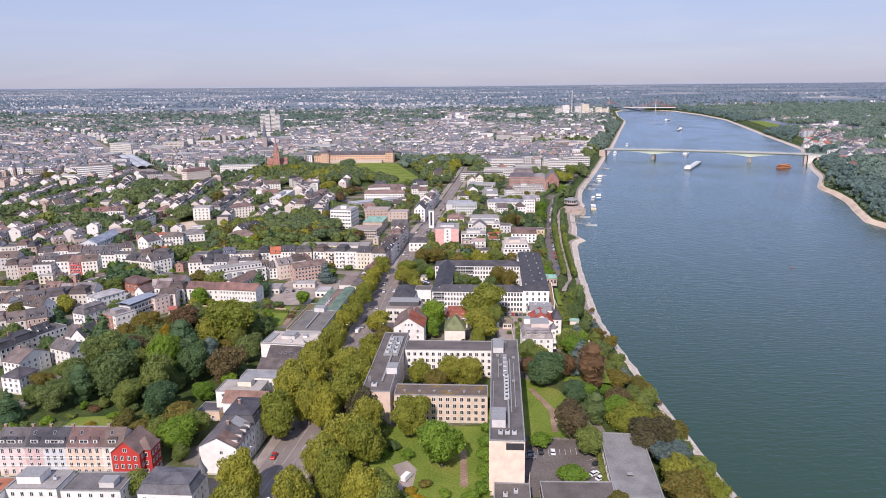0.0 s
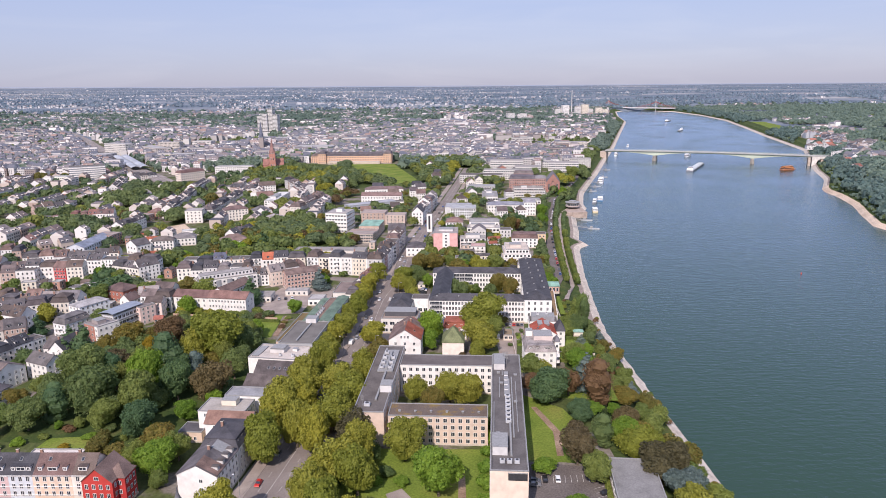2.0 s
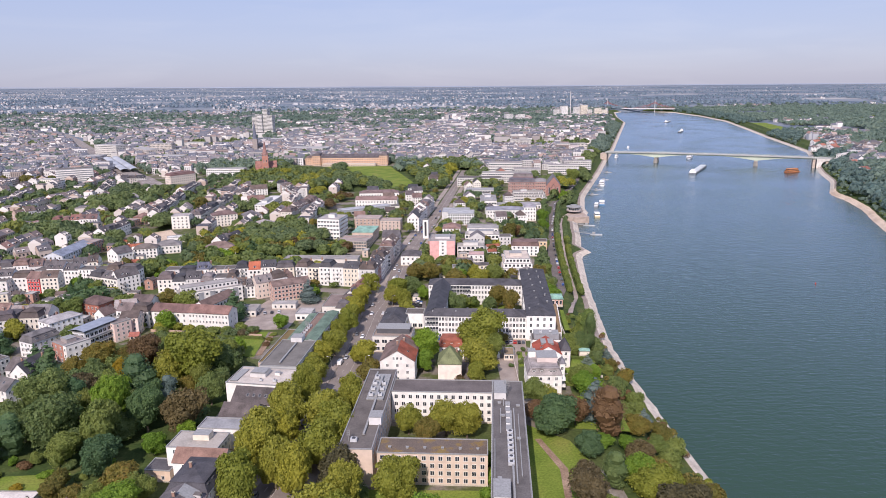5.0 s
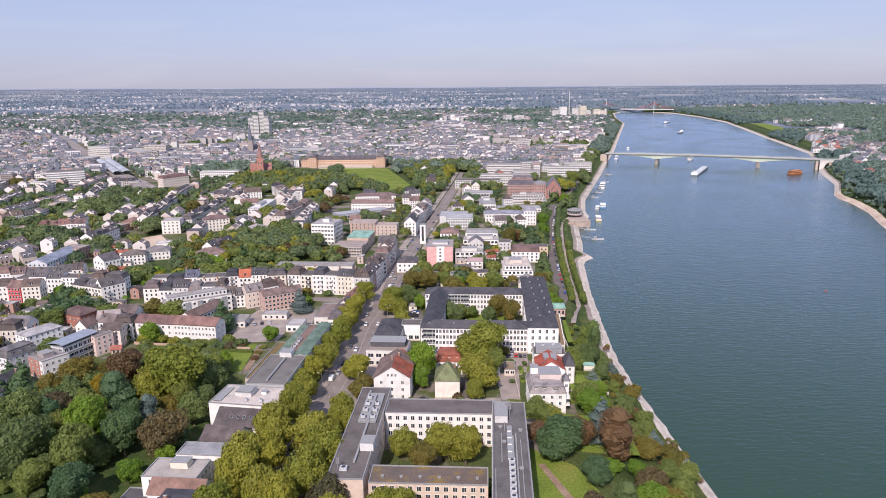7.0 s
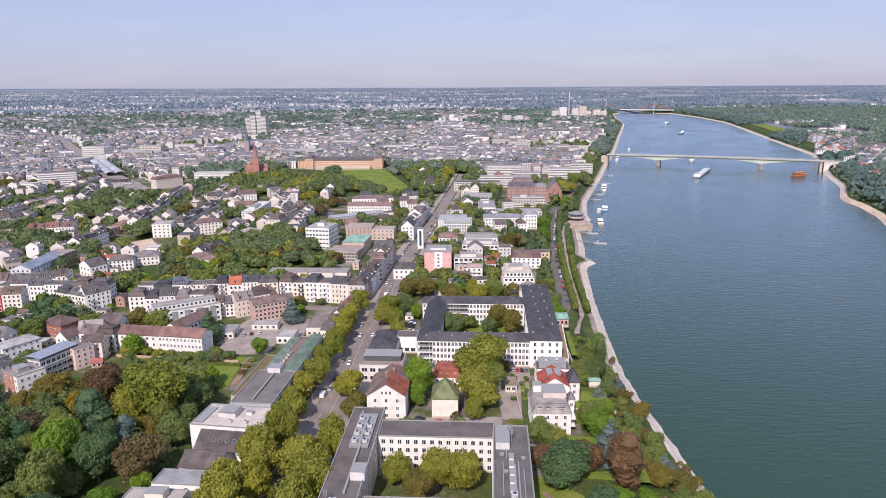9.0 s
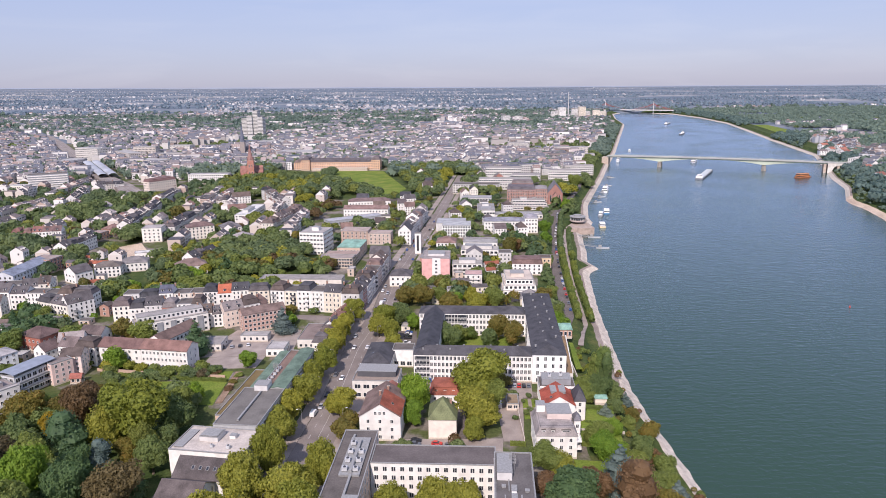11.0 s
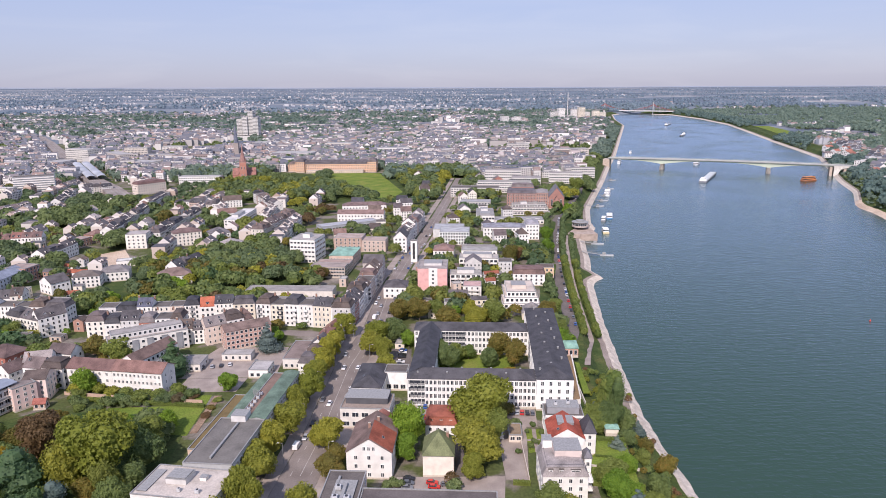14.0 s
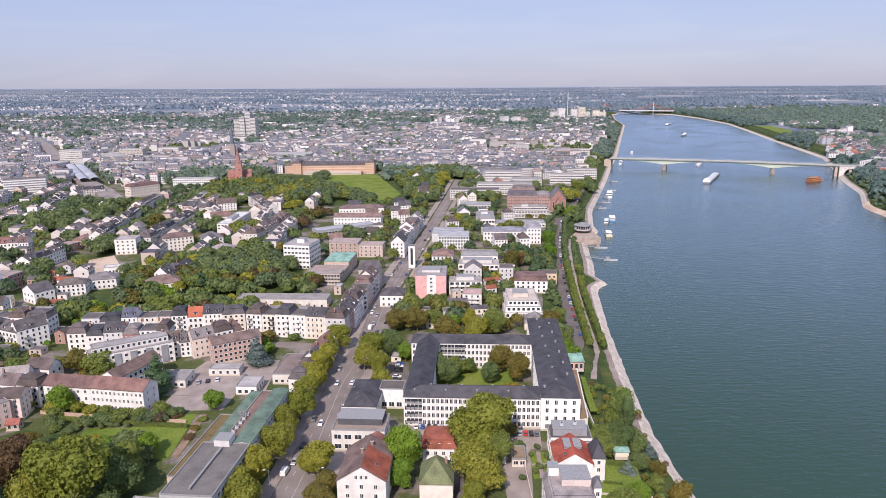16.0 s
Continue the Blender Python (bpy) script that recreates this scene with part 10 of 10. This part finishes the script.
def grove(mat, spots, seed):
    """Trees standing close in groups, too many and too far to pick apart."""
    r = np.random.RandomState(seed)
    V, F = [], []
    for cx, cy, rx, ry, count, tall in spots:
        for _ in range(count):
            a, q = r.uniform(0, 6.283), math.sqrt(r.rand())
            x, y = cx + rx * q * math.cos(a), cy + ry * q * math.sin(a)
            if (int(x // 3), int(y // 3)) in BUILT or abs(x - road_x(y)) < 13:
                continue
            crown_tufts(V, F, r, x, y, tall * r.uniform(0.72, 1.1), 200, 0.42, 0.55)
    me = bpy.data.meshes.new("grove")
    me.from_pydata(V, [], F)
    me.materials.append(mat)
    return tagged(new("grove", me), WORDS[mat.name] + " trees in groups between the streets", "trees", kind="stuff")


# small trees and bushes in the yards
GRNG = random.Random(41)
for sd_, mat_ in enumerate((L_GREEN, L_DARK, L_BRIGHT, L_AUTUMN, L_PLANE)):
    yard_ = []
    for _ in range(120):
        x, y = (GRNG.uniform(-300, -55), GRNG.uniform(425, 560)) if GRNG.random() < 0.7 else (GRNG.uniform(5, 95), GRNG.uniform(500, 700))
        if (-128 < x < -38 and y < 482) or x > lerp(y, NEAR_BANK) - 58:
            continue
        yard_.append((x, y, 2.5, 2.5, GRNG.choice([1, 1, 2]), GRNG.uniform(3.5, 9)))
    grove(mat_, yard_, 140 + sd_)
for i_, mat_ in enumerate((L_GREEN, L_DARK, L_AUTUMN, L_RUST, L_PLANE)):
    tagged(grove(mat_, SCRUB[i_::5], 160 + i_), WORDS[mat_.name] + " bushes in the scrub above the river", "bushes")
for i_, (mat_, spots_) in enumerate(SPOTS.items()):
    grove(mat_, spots_, 60 + i_)
for spots_ in SPOTS.values():
    for cx, cy, rx, ry, count, tall in spots_:
        for i in np.arange(-rx, rx + 1, 2.5):
            for j in np.arange(-ry, ry + 1, 2.5):
                if (i / rx) ** 2 + (j / ry) ** 2 < 0.8:
                    OCC.add((int((cx + i) // 3), int((cy + j) // 3)))
rows_west = Geo()
for x0 in range(-336, -95, 29):
    street_row(rows_west, x0, 612, 990, 0.02 + 0.03 * math.sin(x0), x0)
for x0 in range(-960, -340, 27):
    for y0 in (max(570, -x0 / 0.8), 800, 980):
        if y0 >= -x0 / 0.8 - 1:
            street_row(rows_west, x0 + 9 * math.sin(x0 * 1.7 + y0), y0, y0 + 150, (-0.16, -0.06, 0.05, 0.14)[int(x0 + y0 // 7) % 4] if y0 > 700 else 0.1, x0 + int(y0))
for y0 in (572, 606):
    for xa in (-330, -292, -254):
        street_row(rows_west, xa, y0, y0 + 34, 1.1, y0 + xa)
tagged(new("town_rows", rows_west.mesh("town_rows", [M_NEARWALL, M_ROWROOF, M_GLASS, M_FRAME])), "rows of pale town houses with dark roofs", "houses", kind="stuff")
far_town("town_roofs", 9500, 1130, 2300, LEFT, "dense city of pale houses and dark roofs", 2, 0.075, PARK)
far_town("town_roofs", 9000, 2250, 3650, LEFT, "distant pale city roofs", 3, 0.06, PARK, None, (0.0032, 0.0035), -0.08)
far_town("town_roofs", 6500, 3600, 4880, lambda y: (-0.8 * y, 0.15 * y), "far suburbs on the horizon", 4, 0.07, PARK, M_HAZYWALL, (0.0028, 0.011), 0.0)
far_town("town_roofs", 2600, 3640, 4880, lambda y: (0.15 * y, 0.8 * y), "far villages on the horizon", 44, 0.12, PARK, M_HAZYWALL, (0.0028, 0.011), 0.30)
far_town("town_blocks", 230, 1180, 2100, lambda y: (0.02 * y, lerp(y, NEAR_BANK) - 62), "white flat-roofed blocks between bridge and old town", 41, 0.45, PARK)
far_town("town_roofs", 900, 900, 2300, RIGHT, "white houses of the town on the far bank", 6, 0.03, PARK, None, (0.006, 0.005), 0.12)
for line_, count_ in (([(1455, 812), (1560, 880), (1660, 962)], 60), ([(1385, 862), (1500, 915), (1620, 968)], 60), ([(1230, 790), (1300, 845), (1400, 930)], 40)):
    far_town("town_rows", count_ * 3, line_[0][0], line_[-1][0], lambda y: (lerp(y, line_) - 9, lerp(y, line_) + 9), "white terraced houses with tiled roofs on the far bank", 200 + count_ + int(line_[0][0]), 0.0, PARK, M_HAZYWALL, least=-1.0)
    for (ya_, xa_), (yb_, xb_) in zip(line_, line_[1:]):
        mark(xa_ + 12, ya_ - 12, math.degrees(math.atan2(yb_ - ya_, xb_ - xa_)), math.hypot(xb_ - xa_, yb_ - ya_), 36)
V, F, rs = [], [], np.random.RandomState(77)
for y in np.arange(666, 925, 5.6):
    for off in (6.8, 15.2):
        if not (off > 10 and 775 < y < 832):
            crown_tufts(V, F, rs, quay_x(y) + off + rs.uniform(-0.4, 0.4), y, rs.uniform(5.2, 6.6), 90, 0.42, 0.5)
for y in np.arange(505, 930, 4.6):
    if rs.rand() < 0.8:
        crown_tufts(V, F, rs, quay_x(y) - rs.uniform(6.5, 12), y, rs.uniform(3.0, 7.5), 80, 0.45, 0.6)
me = bpy.data.meshes.new("promenade_trees")
me.from_pydata(V, [], F)
me.materials.append(L_MIDGREEN)
tagged(new("promenade_trees", me), "rows of clipped green promenade trees and bushes", "trees", kind="stuff")
WOODED = lambda x, y: not (y > 640 and x > -95)
STRIP = lambda y: (-215, -55)
for mat_, cnt_, sd_, hi_ in ((L_GREEN, 120, 12, 13), (L_DARK, 100, 22, 15), (L_PLANE, 55, 23, 12), (L_AUTUMN, 50, 13, 12), (L_FIR, 30, 24, 14), (L_RUST, 16, 25, 11)):
    far_woods("woods", cnt_, 530, 760, STRIP, mat_, WORDS[mat_.name] + " trees of the wooded gardens", sd_, -0.35, (7, hi_), 12, 240, WOODED)
SHORE = lambda y: (-60, lerp(y, NEAR_BANK) - 46)
for mat_, cnt_, sd_ in ((L_MIDGREEN, 260, 14), (L_MIDPLANE, 120, 25), (L_AUTUMN, 55, 15), (L_MIDDARK, 110, 26)):
    far_woods("woods", cnt_, 520, 960, SHORE, mat_, WORDS[mat_.name] + " trees between villas and institutes", sd_, -0.45, (6, 12), 12, 130)
for mat_, cnt_, sd_ in ((L_MIDGREEN, 420, 16), (L_MIDDARK, 170, 27), (L_MIDPLANE, 240, 28)):
    far_woods("woods", cnt_, 950, 1240, lambda y: (-255, 110), mat_, WORDS[mat_.name] + " trees of the palace park", sd_, -0.5, (11, 17), 12, 130, lambda x, y: not LAWN(x, y) and not (-175 < x < -22 and y > 1090) and not (-120 < x < 10 and y < 962))
for mat_, cnt_, sd_, kp_ in ((L_MIDGREEN, 190, 17, -0.3), (L_MIDDARK, 160, 18, -0.1), (L_MIDPLANE, 70, 29, -0.3), (L_AUTUMN, 70, 30, -0.3)):
    far_woods("woods", cnt_, 540, 1000, lambda y: (-0.72 * y, -205), mat_, WORDS[mat_.name] + " trees of the western quarter", sd_, kp_, (7, 12), 12, 100)
far_woods("woods", 600, 640, 1250, lambda y: (-0.78 * y, -0.22 * y), L_MIDGREEN, "garden trees between the houses", 5, -0.1, tufts=50)
far_woods("woods", 700, 800, 1250, lambda y: (-0.78 * y, -0.22 * y), L_MIDDARK, "dark garden trees between the houses", 31, 0.05, (8, 13), tufts=50)
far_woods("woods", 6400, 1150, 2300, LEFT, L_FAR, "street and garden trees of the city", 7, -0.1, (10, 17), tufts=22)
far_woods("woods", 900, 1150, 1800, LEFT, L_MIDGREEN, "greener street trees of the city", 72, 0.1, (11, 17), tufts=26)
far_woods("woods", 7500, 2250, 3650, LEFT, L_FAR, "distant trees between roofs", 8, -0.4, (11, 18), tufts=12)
far_woods("woods", 260, 1180, 1900, lambda y: (0.02 * y, lerp(y, NEAR_BANK) - 60), L_MIDGREEN, "green trees between the white blocks", 71, -0.5, (9, 15), 12, 60)
far_woods("woods", 200, 840, 1450, lambda y: (lerp(y, NEAR_BANK) - 46, lerp(y, NEAR_BANK) - 20), L_MIDGREEN, "trees along the near bank", 35, -0.3, (8, 13), 10, 70)
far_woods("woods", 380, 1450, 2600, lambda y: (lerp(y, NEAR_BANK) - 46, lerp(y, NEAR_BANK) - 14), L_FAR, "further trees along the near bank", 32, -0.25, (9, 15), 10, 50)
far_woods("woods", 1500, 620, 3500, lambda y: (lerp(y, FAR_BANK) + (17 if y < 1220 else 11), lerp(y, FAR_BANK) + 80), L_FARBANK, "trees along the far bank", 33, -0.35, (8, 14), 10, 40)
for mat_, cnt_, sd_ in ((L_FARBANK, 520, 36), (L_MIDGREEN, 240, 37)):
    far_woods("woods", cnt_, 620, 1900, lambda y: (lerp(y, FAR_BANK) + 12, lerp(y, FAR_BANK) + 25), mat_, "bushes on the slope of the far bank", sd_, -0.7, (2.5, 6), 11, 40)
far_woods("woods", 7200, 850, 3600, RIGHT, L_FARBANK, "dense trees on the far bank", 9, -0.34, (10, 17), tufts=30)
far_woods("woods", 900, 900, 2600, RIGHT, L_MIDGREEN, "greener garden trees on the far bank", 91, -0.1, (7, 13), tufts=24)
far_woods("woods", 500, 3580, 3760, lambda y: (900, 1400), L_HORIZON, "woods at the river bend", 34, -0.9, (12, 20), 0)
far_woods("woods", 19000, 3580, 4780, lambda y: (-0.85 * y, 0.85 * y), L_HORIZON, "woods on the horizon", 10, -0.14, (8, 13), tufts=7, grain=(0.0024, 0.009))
patch("meadow", M_GRASS, [(1004, 1930), (1060, 1910), (1110, 2090), (1160, 2290), (1118, 2300), (1070, 2130)], "light green meadow on the far bank", "meadow", 0.3)
patch("meadow", M_GRASS, [(1100, 1900), (1142, 1840), (1230, 1945), (1166, 2040)], "light green meadow between trees", "meadow", 0.3)
# thin strip added behind the plain to soften the skyline, coloured as haze
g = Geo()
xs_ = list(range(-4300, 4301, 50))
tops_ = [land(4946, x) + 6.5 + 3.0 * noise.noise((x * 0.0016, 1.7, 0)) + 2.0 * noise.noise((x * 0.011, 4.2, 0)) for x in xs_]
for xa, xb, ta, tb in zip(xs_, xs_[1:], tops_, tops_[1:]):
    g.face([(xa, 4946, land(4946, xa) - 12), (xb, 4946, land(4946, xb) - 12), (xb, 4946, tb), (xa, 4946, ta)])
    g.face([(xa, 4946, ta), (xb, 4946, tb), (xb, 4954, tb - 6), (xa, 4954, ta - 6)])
tagged(new("backdrop", g.mesh("backdrop", [plain("haze_coloured_hills", (0.285, 0.33, 0.41), 0.95, 0.05, 0, 0.06, 0.004)])), "low backdrop hills on the horizon, coloured as blue-grey haze", "hills", kind="structure")
